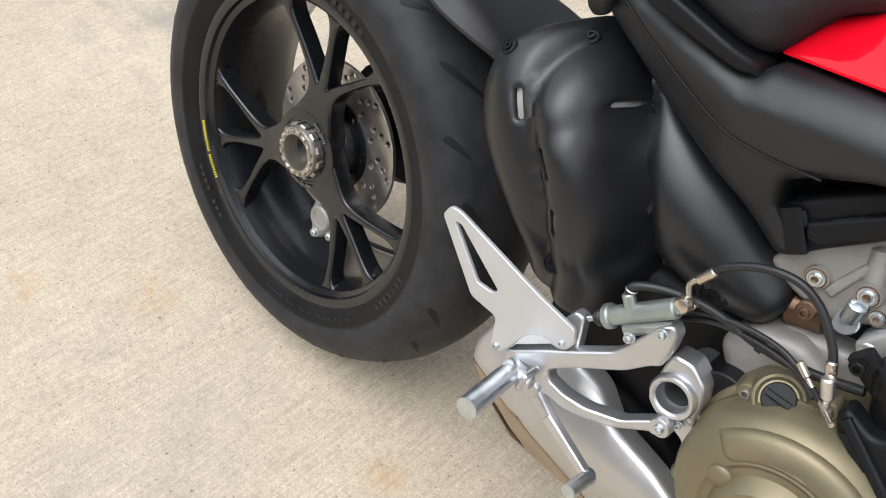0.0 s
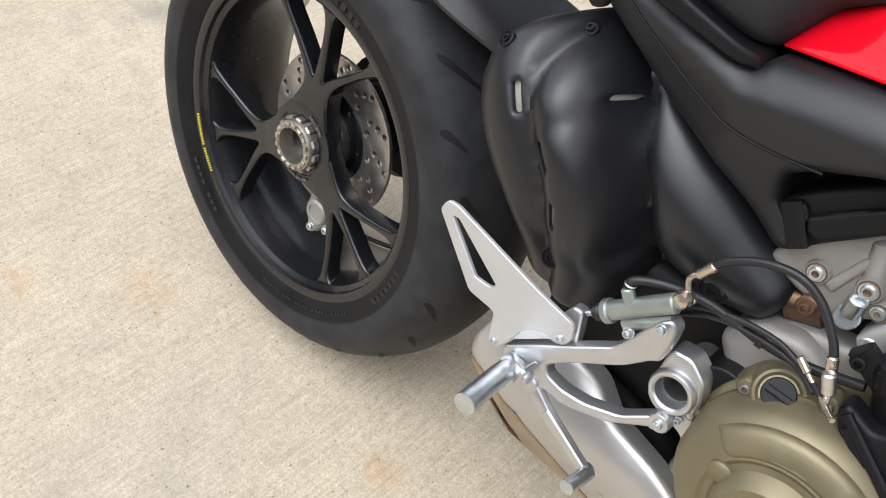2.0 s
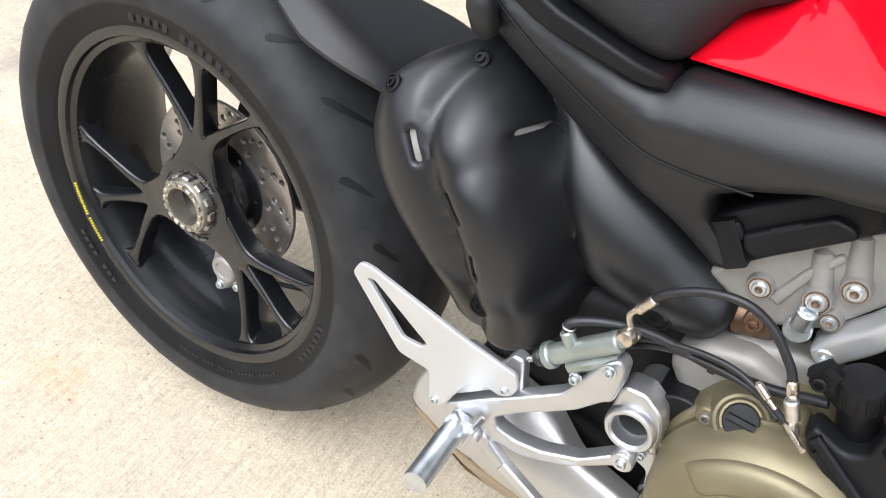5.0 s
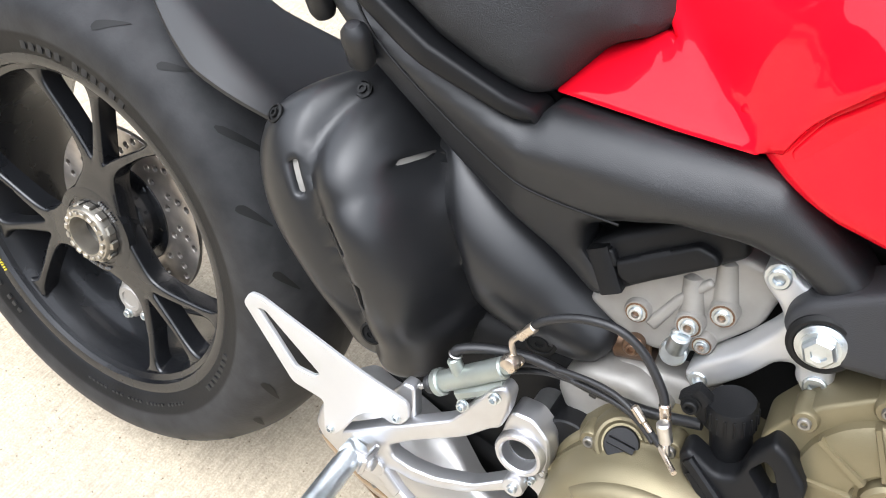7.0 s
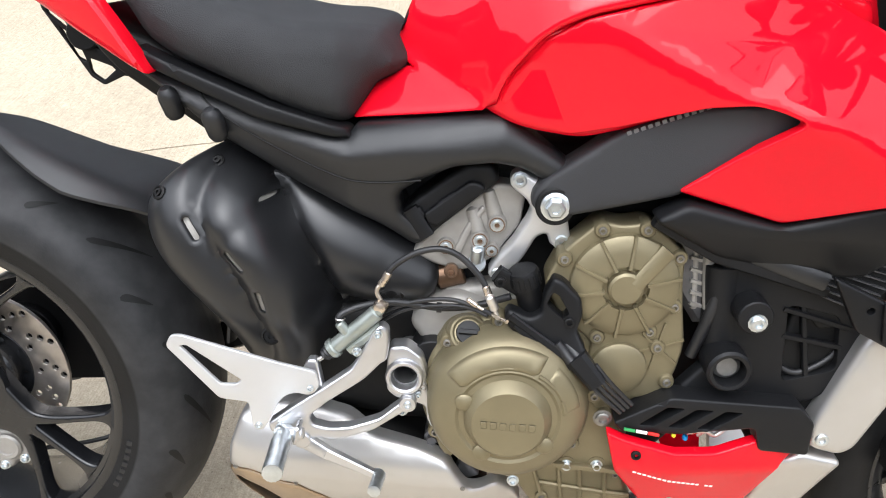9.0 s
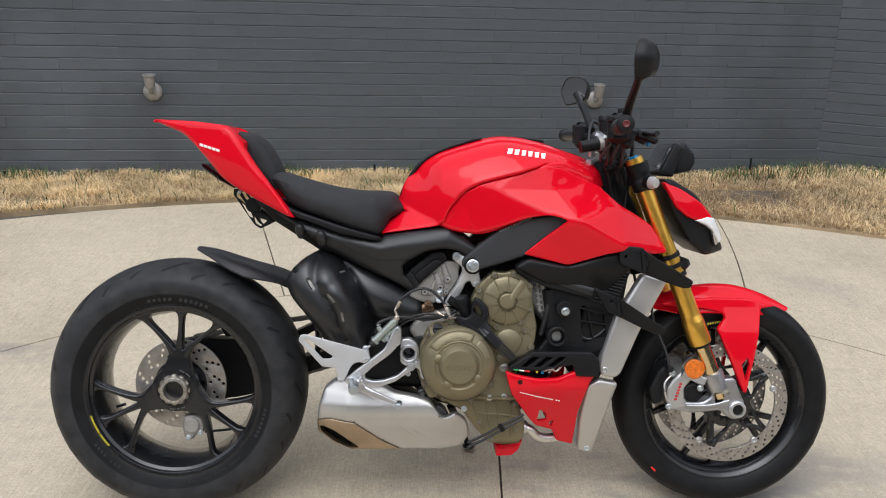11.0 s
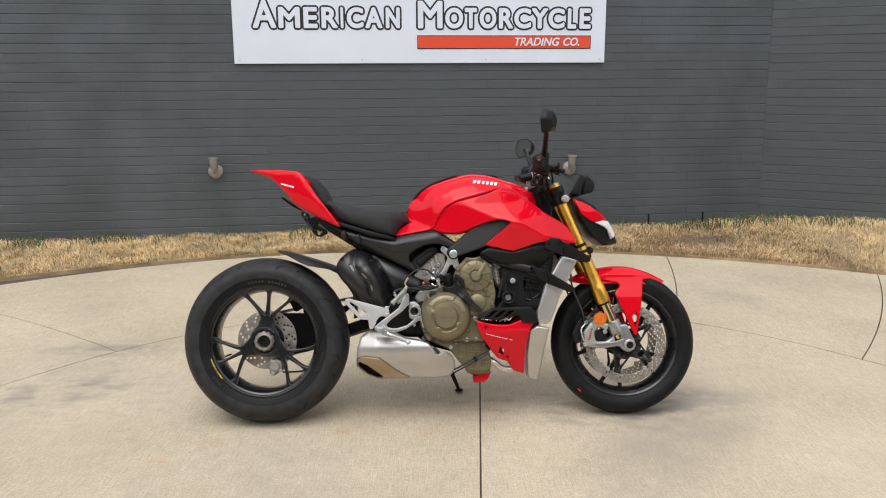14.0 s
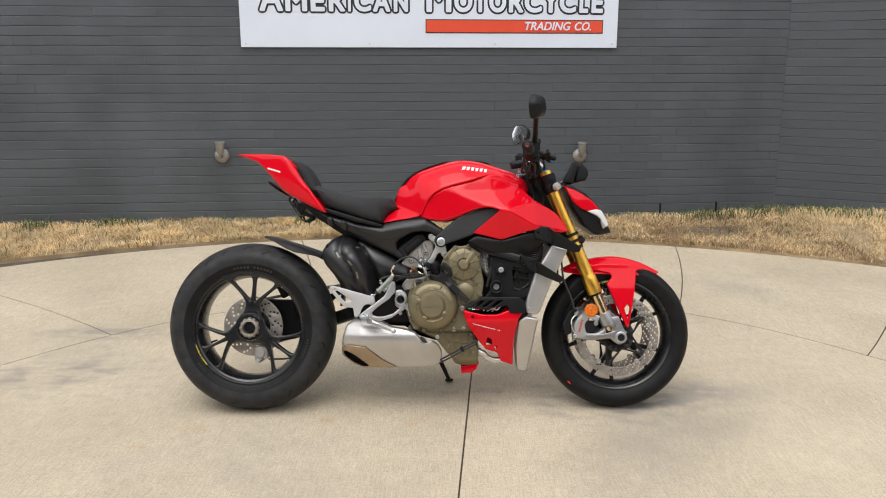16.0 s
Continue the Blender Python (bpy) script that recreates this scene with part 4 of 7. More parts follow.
for r, h, a0, a1, count, d, skip in ((0.2475, 0.011, 214, 236, 8, 0.1108, (4,)), (0.2475, 0.009, 330, 350, 7, 0.1108, ()), (0.2475, 0.012, 66, 104, 12, 0.1108, (6,)), (0.2475, 0.004, 268, 315, 26, 0.1108, (5, 9, 14, 20))):
    part("sidewall_lettering", arc_bars(0, RZ, r, h, a0, a1, count, d, skip), SIDEMARK, rear_wheel, "worn raised sidewall lettering")

# swingarm on the far side, sprocket, chain, caliper, hugger
part("swingarm", shell(rounded([(-0.09, 0.40), (-0.085, 0.29), (0.0, 0.255), (0.16, 0.27), (0.38, 0.36), (0.6, 0.40), (0.66, 0.5), (0.6, 0.56), (0.44, 0.53), (0.26, 0.44), (0.1, 0.435), (0.0, 0.44)], 0.05), 0.155, 0.05, 0.018, [rounded([(0.22, 0.35), (0.4, 0.41), (0.44, 0.48), (0.34, 0.46)], 0.02)], 0.02, 1), BLACK, bike, "black single-sided swingarm")
part("swingarm_bridge", block((0.50, 0.04, 0.46), (0.16, 0.2, 0.13), (0, 12, 0), 0.03), BLACK, bike)
part("axle_housing", rod((0, 0.07, RZ), (0, 0.16, RZ), 0.055, n=40), BLACK, bike)
part("splash_plate", shell(rounded([(0.07, 0.50), (0.12, 0.515), (0.15, 0.47), (0.10, 0.44)], 0.015), -0.075, 0.006, 0.002), BLACK, bike)
part("mudguard_stay", shell(rounded([(0.13, 0.46), (0.20, 0.47), (0.205, 0.37), (0.15, 0.37)], 0.015), -0.085, 0.006, 0.002), BLACK, bike)
part("speed_sensor", rod((0.165, 0.082, 0.42), (0.185, 0.078, 0.428), 0.003), ALU, bike)
part("sprocket", turned((0, 0.115, RZ), (0, 1, 0), [(0.06, 0), (0.098, 0), (0.1, 0.002), (0.098, 0.005), (0.06, 0.005)], 84, False), CAST, bike)


def chain(line):
    geos = []
    A = np.array(spline(line, 20))
    s = np.concatenate([[0], np.cumsum(np.hypot(*np.diff(A, axis=0).T))])
    for i, q in enumerate(np.arange(0.008, s[-1], 0.0159)):
        x, z = np.interp(q, s, A[:, 0]), np.interp(q, s, A[:, 1])
        x2, z2 = np.interp(q + 0.008, s, A[:, 0]), np.interp(q + 0.008, s, A[:, 1])
        tilt = -math.degrees(math.atan2(z2 - z, x2 - x))
        w = 0.019 if i % 2 else 0.013
        for y in (0.117 - w / 2, 0.117 + w / 2):
            geos.append(block((x, y, z), (0.0185, 0.0022, 0.0125), (0, tilt, 0), 0.003))
        geos.append(rod((x2, 0.106, z2), (x2, 0.128, z2), 0.0042, n=8, bevel=0.0005))
    return merge(*geos)


for run in ([(0.0, 0.436), (0.3, 0.49), (0.64, 0.53)], [(0.0, 0.236), (0.22, 0.30), (0.42, 0.362), (0.64, 0.42)]):
    part("chain", chain(run), CAST, bike, "oily steel drive chain")
rear_caliper = part("rear_caliper", shell(rounded([(0.008, 0.232), (0.014, 0.255), (0.04, 0.262), (0.064, 0.252), (0.07, 0.224), (0.06, 0.204), (0.045, 0.206), (0.036, 0.190), (0.018, 0.190), (0.012, 0.208)], 0.008), 0.062, 0.05, 0.008), CAST, bike, "small grey cast rear brake caliper")
part("caliper_boss", turned((0.036, -0.058, 0.232), (0, -1, 0), [(0.021, 0), (0.021, 0.008), (0.018, 0.011), (0.013, 0.011), (0.012, 0.009), (0.0002, 0.009)], 28), CAST, rear_caliper)
for x, z in ((0.026, 0.198), (0.058, 0.212)):
    part("caliper_screw", screw(x, z, 0.063, 0.006), ZINC, rear_caliper)
part("caliper_hose", tube([(0.06, -0.02, 0.2), (0.15, 0.03, 0.2), (0.19, 0.07, 0.25), (0.2, 0.08, 0.33)], 0.0035), HOSE, bike)


def hugger():
    line = spline([(0.052, 0.709), (0.098, 0.702), (0.16, 0.683), (0.222, 0.663), (0.285, 0.638), (0.333, 0.6), (0.362, 0.55), (0.375, 0.48), (0.372, 0.42)], 5)
    wide = spline([(0.026,), (0.07,), (0.1,), (0.116,), (0.11,), (0.07,), (0.05,), (0.05,), (0.05,)], 5)
    rings = []
    for i, ((x, z), (w,)) in enumerate(zip(line, wide)):
        a, b = line[max(i - 1, 0)], line[min(i + 1, len(line) - 1)]
        t = Vector((b[0] - a[0], 0, b[1] - a[1])).normalized()
        nrm = Vector((-t.z, 0, t.x))
        top, low = [], []
        for j in range(21):
            f = -1 + j / 10
            dip = (0.004 * abs(f) ** 2 + lerp(x, [0.1, 0.2, 0.29], [0.014, 0.024, 0.008]) * max(0.0, (abs(f) - 0.75) / 0.25) ** 1.4) * min(1, w / 0.1)
            p = Vector((x, f * w * (1 if f < 0 else lerp(x, [0.05, 0.2, 0.33], [0.25, 0.22, 0.9])), z)) - nrm * dip
            top.append(p + nrm * 0.002)
            low.append(p - nrm * 0.002)
        rings.append(top + low[::-1])
    return loft(rings)


part("rear_hugger", hugger(), COVER, bike, "matt black plastic hugger over the rear tyre")

# tail, seat, tank
tail_lat = lambda x, z: lerp(x, [-0.07, 0.0, 0.16, 0.34], [0.018, 0.062, 0.125, 0.168]) - 0.25 * max(0.0, lerp(x, [-0.06, 0.2, 0.34], [1.03, 0.93, 0.82]) - z)
tail_line = rounded([(-0.063, 1.049), (-0.03, 1.034), (0.03, 1.012), (0.063, 0.983), (0.097, 0.945), (0.137, 0.897), (0.179, 0.870), (0.24, 0.837), (0.308, 0.804), (0.33, 0.797), (0.291, 0.851), (0.255, 0.897), (0.225, 0.936), (0.196, 0.981), (0.17, 1.018), (0.15, 1.031), (0.069, 1.041)], 0.012)
tail = part("tail_cover", shell(tail_line, tail_lat, 0.02, 0.012), RED, bike, "glossy red pointed tail cover")
part("tail_cover", shell(tail_line, tail_lat, 0.02, 0.012, (), 0.014, 1), RED, bike, "glossy red pointed tail cover")
rows = []
for x in np.linspace(-0.06, 0.2, 14):
    w = tail_lat(x, 1.03) - 0.012
    z = lerp(x, [-0.063, 0.069, 0.15, 0.2], [1.047, 1.04, 1.03, 0.99])
    rows.append([(x, w * f, z - 0.004 + 0.006 * (1 - f * f)) for f in np.linspace(-1, 1, 9)] + [(x, w * f, z - 0.005 - 0.015 * min(1.0, (x + 0.06) / 0.12)) for f in np.linspace(1, -1, 9)])
part("tail_top", loft(rows), RED, bike)
part("tail_lettering", merge(*[beam((x, -tail_lat(x, z) + 0.001, z), (x + 0.009, -tail_lat(x + 0.009, z - 0.003) + 0.001, z - 0.003), (0.007, 0.003), (0.007, 0.003)) for x, z in ((0.082 + 0.0115 * i, 0.982 - 0.0034 * i) for i in range(5))]), WHITE, tail, "small white print")
part("tail_light", merge(body(rounded([(0.07, 0.935), (0.12, 0.9), (0.16, 0.868), (0.12, 0.888), (0.075, 0.921)], 0.006), 0.05, 0.006)), TAILGLASS, bike, "slim smoked black tail lamp under the tail")
part("passenger_pad", body(rounded([(0.168, 1.02), (0.206, 1.013), (0.23, 0.994), (0.251, 0.966), (0.276, 0.915), (0.28, 0.86), (0.22, 0.9), (0.19, 0.955)], 0.02), lambda x, z: 0.08, 0.022), SEAT, bike, "black padded passenger hump")
seat_lat = lambda x, z: lerp(x, [0.25, 0.34, 0.46, 0.53, 0.6], [0.105, 0.135, 0.158, 0.15, 0.105]) - 0.12 * max(0, z - 0.80)
part("seat", body(rounded([(0.247, 0.9), (0.274, 0.914), (0.342, 0.891), (0.416, 0.871), (0.486, 0.861), (0.542, 0.862), (0.575, 0.859), (0.59, 0.845), (0.606, 0.822), (0.598, 0.808), (0.57, 0.797), (0.56, 0.778), (0.545, 0.752), (0.504, 0.758), (0.428, 0.786), (0.346, 0.813), (0.309, 0.831), (0.278, 0.871)], 0.02), seat_lat, 0.034, (), 0.012), SEAT, bike, "black textured rider seat")
both("seat_trim", rounded([(0.30, 0.826), (0.43, 0.785), (0.545, 0.752), (0.552, 0.738), (0.44, 0.762), (0.31, 0.808)], 0.006), lambda x, z: seat_lat(x, 0.8) + 0.002, 0.03, 0.004, BLACK)
part("seat_rail", block((0.42, 0, 0.76), (0.34, 0.1, 0.03), (0, 17, 0), 0.01), DARK, bike)

RIDGE = [(0.708, 0.79), (0.72, 0.823), (0.753, 0.865), (0.791, 0.887), (0.835, 0.900), (0.898, 0.917), (0.967, 0.940)]
FLANGE = [(0.602, 0.812), (0.65, 0.803), (0.70, 0.79)]


def tank_lat(x, z):
    w = lerp(x, [0.54, 0.59, 0.605, 0.66, 0.70, 0.74, 0.78, 0.9, 1.02, 1.13], [0.02, 0.045, 0.066, 0.118, 0.15, 0.165, 0.172, 0.178, 0.162, 0.105])
    rise = z - lerp(x, [p[0] for p in RIDGE], [p[1] for p in RIDGE])
    if x > 0.7:
        w += 0.011 * math.exp(-(max(0.0, rise) / 0.026) ** 2) * min(1, (x - 0.7) / 0.03) * max(0.0, min(1, (1.0 - x) / 0.05))
    w -= 0.10 * max(0, z - 0.87)
    if x < 0.74:
        shelf = 0.120 + 0.38 * (x - 0.545) - 1.0 * (z - 0.755)      # the flat flange below the seat's corner
        m, k = max(w, shelf), 0.0018
        w = m + k * math.log(math.exp((w - m) / k) + math.exp((shelf - m) / k))
    return w


TANK_TOP = spline([(0.589, 0.845), (0.602, 0.882), (0.631, 0.930), (0.672, 0.962), (0.732, 0.985), (0.82, 1.009), (0.875, 1.014), (0.944, 1.005), (1.022, 0.98), (1.086, 0.958), (1.125, 0.93), (1.14, 0.895)], 5)
tank_line = TANK_TOP + [(1.12, 0.87), (1.06, 0.885), (1.0, 0.92)] + spline(RIDGE[::-1], 5) + rounded([(0.698, 0.782), (0.641, 0.772), (0.545, 0.757), (0.562, 0.79), (0.604, 0.815)], 0.006)[2:] + [(0.594, 0.824)]
tank = part("fuel_tank", body(tank_line, tank_lat, 0.009, (), 0.0085, TANK_TOP[10:], 0.12, [FLANGE]), RED, bike, "glossy red sculpted fuel tank", 50)
part("tank_base", body(rounded([(0.66, 0.80), (0.74, 0.87), (0.84, 0.91), (1.0, 0.95), (1.1, 0.91), (1.1, 0.82), (0.95, 0.8), (0.8, 0.76), (0.72, 0.77)], 0.02), lambda x, z: lerp(x, [0.66, 0.75, 0.95, 1.1], [0.125, 0.164, 0.16, 0.115]), 0.01), RED, tank)
part("tank_pad", body(spline([(0.591, 0.85), (0.604, 0.884), (0.633, 0.933), (0.674, 0.9655), (0.732, 0.9895), (0.80, 1.008), (0.80, 1.002), (0.735, 0.982), (0.678, 0.957), (0.64, 0.925), (0.61, 0.88)], 3), 0.055, 0.004), BLACK, tank, "black rubber tank pad")
CROWN = np.array(TANK_TOP)


def tank_side(x, z):
    """How far out the tank's skin lies."""
    c = float(far(np.array([[x, z]]), [list(map(tuple, CROWN)) + list(map(tuple, CROWN))[-2:0:-1]])[0])
    return tank_lat(x, z) * max(0.0, 1 - (1 - min(c / 0.12, 1)) ** 2.4) ** (1 / 2.4)


for i in range(6):
    x, z = 0.872 + 0.0168 * i, 0.9725 - 0.0022 * i
    lo, hi = Vector((x - 0.0015, -tank_side(x, z - 0.007) - 0.0004, z - 0.007)), Vector((x + 0.0025, -tank_side(x, z + 0.006) - 0.0004, z + 0.006))
    part("tank_letter", beam(lo, hi, (0.0145, 0.0016), (0.0145, 0.0016), lo.cross(Vector((0, 0, 1))).cross(Vector((1, 0, 0)))), WHITE, tank, "white slanted block print")
part("front_cover", shell(rounded([(0.99, 0.935), (0.995, 0.957), (1.03, 0.952), (1.075, 0.935), (1.103, 0.91), (1.106, 0.882), (1.07, 0.89), (1.03, 0.915)], 0.006), lambda x, z: tank_side(x, z) + 0.004, 0.01, 0.003, (), 0.009), RED, tank, "raised red front tank panel")
part("filler_cap", turned((0.93, 0, 1.0), (0.1, 0, 1), [(0.05, 0), (0.05, 0.006), (0.045, 0.01), (0.0002, 0.011)], 40), BLACK, tank)

# side fairing: flat facets that meet in creases
SIDE = [(0.70, 0.79, 0.146), (0.722, 0.823, 0.155), (0.753, 0.864, 0.167), (0.80, 0.890, 0.178), (0.895, 0.917, 0.171), (0.97, 0.94, 0.154), (1.1, 0.915, 0.122), (0.836, 0.876, 0.186), (0.99, 0.876, 0.172), (1.105, 0.878, 0.150), (0.957, 0.822, 0.210), (1.045, 0.802, 0.227), (1.15, 0.742, 0.219), (1.285, 0.713, 0.145), (1.15, 0.83, 0.182), (1.25, 0.79, 0.135), (0.72, 0.772, 0.148), (0.78, 0.758, 0.161), (0.92, 0.80, 0.199), (1.018, 0.803, 0.224), (0.9, 0.71, 0.177), (1.02, 0.682, 0.182), (1.13, 0.705, 0.2035)]
FOLD = [(7, 8), (8, 9), (7, 10), (10, 11), (11, 12), (12, 13), (11, 14), (14, 15)]
side_lat = facets(SIDE, FOLD)
side_line = rounded([(0.710, 0.791), (0.722, 0.822), (0.7545, 0.8635), (0.7915, 0.8855), (0.8352, 0.8985), (0.898, 0.9155), (0.965, 0.9375), (1.0, 0.93), (1.06, 0.905), (1.1, 0.888), (1.148, 0.842), (1.215, 0.804), (1.243, 0.784), (1.284, 0.718), (1.25, 0.713), (1.157, 0.726), (1.113, 0.718), (1.02, 0.687), (0.907, 0.714), (0.96, 0.758), (1.013, 0.802), (0.985, 0.812), (0.962, 0.815), (0.919, 0.808), (0.839, 0.779), (0.789, 0.765), (0.758, 0.767), (0.729, 0.783)], 0.008)
for s in (-1, 1):
    part("side_fairing", shell(side_line, side_lat, 0.014, 0.003, (), 0.008, s, [[SIDE[i][:2], SIDE[j][:2]] for i, j in FOLD]), RED, bike, "glossy red faceted side fairing", 50)

# frame and covers
COVER_RIDGE = [(0.3, 0.782), (0.45, 0.742), (0.545, 0.722), (0.6, 0.733), (0.72, 0.752), (0.80, 0.718)]


def cover_lat(x, z):
    """Two flat bands that meet in a long crease."""
    mid = lerp(x, [p[0] for p in COVER_RIDGE], [p[1] for p in COVER_RIDGE])
    w = lerp(x, [0.26, 0.40, 0.55, 0.64, 0.72, 0.80], [0.108, 0.138, 0.156, 0.163, 0.162, 0.15])
    soft = lerp(x, [0.45, 0.57, 0.64, 0.7], [0.005, 0.006, 0.012, 0.018])
    fall = lambda t: 0.5 * (t + math.sqrt(t * t + soft * soft))
    return w - lerp(x, [0.58, 0.68, 0.74], [0.42, 0.30, 0.45]) * fall(mid - z) - lerp(x, [0.5, 0.65], [0.65, 0.8]) * fall(z - mid) + 0.3 * soft


cover_line = rounded([(0.262, 0.812), (0.33, 0.796), (0.443, 0.768), (0.544, 0.741), (0.552, 0.754), (0.699, 0.777), (0.718, 0.777), (0.751, 0.757), (0.794, 0.726), (0.815, 0.70), (0.79, 0.693), (0.772, 0.702), (0.745, 0.718), (0.712, 0.724), (0.667, 0.718), (0.628, 0.698), (0.603, 0.678), (0.606, 0.652), (0.613, 0.645), (0.64, 0.619), (0.623, 0.606), (0.589, 0.627), (0.533, 0.655), (0.476, 0.683), (0.443, 0.703), (0.401, 0.726), (0.369, 0.748), (0.336, 0.773)], 0.009)
both("subframe_cover", cover_line, cover_lat, 0.03, 0.011, COVER, "matt black moulded subframe cover", (), 0.006, None, [COVER_RIDGE[:4]])
seam = spline([(0.30, 0.806), (0.365, 0.79), (0.385, 0.768), (0.46, 0.727), (0.53, 0.698), (0.575, 0.692), (0.63, 0.7)], 6)
part("cover_seam", tube([(x, -cover_lat(x, z) - 0.0005, z) for x, z in seam], 0.0011, 6, 0), DARK, bike)
part("subframe", body(rounded([(0.2, 0.86), (0.30, 0.83), (0.56, 0.74), (0.62, 0.64), (0.4, 0.70), (0.26, 0.79)], 0.02), 0.085, 0.012), DARK, bike, "dark tail frame under the seat")
for x, y, z in ((0.339, -0.117, 0.764), (0.396, -0.14, 0.748)):
    part("peg_mount_stub", turned((x + 0.004, y, z - 0.016), (-0.18, -0.42, 1), [(0.009, 0), (0.0115, 0.006), (0.012, 0.026), (0.0105, 0.033), (0.006, 0.038), (0.0002, 0.039)], 20), COVER, bike, "black rubber stub")
part("red_mark", beam((0.43, -0.075, 0.709), (0.495, -0.085, 0.683), (0.008, 0.003), (0.008, 0.003)), RED, bike, "thin red strip")
bar_line = rounded([(0.755, 0.693), (0.762, 0.705), (0.789, 0.728), (0.841, 0.771), (0.922, 0.805), (0.991, 0.816), (1.03, 0.804), (1.0, 0.78), (0.92, 0.715), (0.907, 0.706), (0.788, 0.667), (0.766, 0.668), (0.754, 0.68)], 0.014)
spar_lat = lambda x, z: lerp(x, [0.75, 0.9, 1.03], [0.15, 0.174, 0.195])
both("frame_spar", bar_line, spar_lat, 0.035, 0.007, BARGREY, "dark grey coated front frame spar", (), 0.014)
for i in range(12):
    x, z = 0.85 + 0.0068 * i, 0.7715 + 0.0031 * i
    part("spar_letter", block((x, -spar_lat(x, z) - 0.0002, z), (0.005, 0.0008, 0.0045), (0, -26, 0), 0.0002), GREYPRINT, bike)
frame_line = rounded([(0.712, 0.576), (0.719, 0.568), (0.733, 0.570), (0.743, 0.585), (0.754, 0.604), (0.766, 0.632), (0.778, 0.638), (0.783, 0.622), (0.802, 0.618), (0.808, 0.629), (0.803, 0.644), (0.798, 0.668), (0.789, 0.699), (0.758, 0.704), (0.746, 0.711), (0.733, 0.708), (0.729, 0.697), (0.738, 0.688), (0.751, 0.679), (0.758, 0.666), (0.754, 0.653), (0.739, 0.622), (0.721, 0.596)], 0.007)
plate_lat = lambda x, z: lerp(z, [0.57, 0.62, 0.69], [0.112, 0.124, 0.132])
both("frame_plate", frame_line, plate_lat, 0.024, 0.005, GUARDSILVER, "bare cast aluminium front frame plate")
part("frame_bolt", turned((0.7815, -0.154, 0.681), (0, -1, 0), [(0.0165, 0), (0.0165, 0.003), (0.013, 0.0045), (0.013, 0.006), (0.0002, 0.0061)], 36), ZINC, bike, "large zinc hexagon frame bolt")
part("frame_bolt_head", turned((0.7815, -0.158, 0.681), (0, -1, 0), [(0.0115, 0), (0.0115, 0.007), (0.0095, 0.009), (0.0055, 0.0092), (0.005, 0.007), (0.0002, 0.007)], 6), ZINC, bike)
part("frame_bolt_collar", turned((0.7815, -0.148, 0.681), (0, -1, 0), [(0.0225, 0), (0.0225, 0.006), (0.02, 0.0085), (0.0175, 0.0085), (0.0175, 0.003), (0.0002, 0.003)], 36), DARK, bike)
for x, z, d, r in ((0.741, 0.702, 0.132, 0.008), (0.796, 0.629, 0.125, 0.0085), (0.724, 0.5785, 0.113, 0.0075)):
    part("frame_screw", screw(x, z, d, r), ZINC, bike)

# heat shield over the rear cylinders: two swollen lobes and a pipe sleeve, blended
def swell(x, z, axis):
    """Height over a line of (x, z, centre, half width in the plane, half width outward)."""
    best = -1.0
    for px, pz, c, a, b in axis:
        q = (x - px) ** 2 + (z - pz) ** 2
        best = max(best, c + b * max(0.0, 1 - q / (a * a * 1.12)) ** 0.6 - 0.6 * max(0.0, math.sqrt(q) - a))
    return best


LOBE = spline([(0.366, 0.668, 0.094, 0.05, 0.058), (0.359, 0.64, 0.115, 0.056, 0.066), (0.375, 0.60, 0.118, 0.06, 0.073), (0.405, 0.55, 0.09, 0.05, 0.097), (0.432, 0.50, 0.075, 0.045, 0.092), (0.441, 0.455, 0.065, 0.042, 0.078)], 10)
MAIN = spline([(0.399, 0.679, 0.05, 0.044, 0.052), (0.404, 0.645, 0.085, 0.052, 0.095), (0.42, 0.62, 0.095, 0.056, 0.098), (0.437, 0.60, 0.095, 0.055, 0.104), (0.458, 0.545, 0.088, 0.057, 0.103), (0.47, 0.49, 0.08, 0.054, 0.085), (0.472, 0.45, 0.075, 0.05, 0.075)], 10)
SLEEVE = spline([(0.462, 0.652, 0.05, 0.05, 0.056), (0.482, 0.63, 0.058, 0.058, 0.064), (0.51, 0.605, 0.066, 0.062, 0.068), (0.54, 0.587, 0.068, 0.062, 0.068), (0.575, 0.57, 0.068, 0.056, 0.062), (0.615, 0.556, 0.066, 0.048, 0.056), (0.655, 0.547, 0.064, 0.042, 0.05)], 10)


SEAM = [(0.358, 0.705), (0.364, 0.668), (0.376, 0.640), (0.397, 0.619), (0.421, 0.599), (0.440, 0.574), (0.4515, 0.551), (0.458, 0.525), (0.46, 0.49), (0.456, 0.43)]
VALLEY = [(0.454, 0.658), (0.466, 0.639), (0.479, 0.616), (0.5, 0.582), (0.508, 0.555), (0.51, 0.525)]


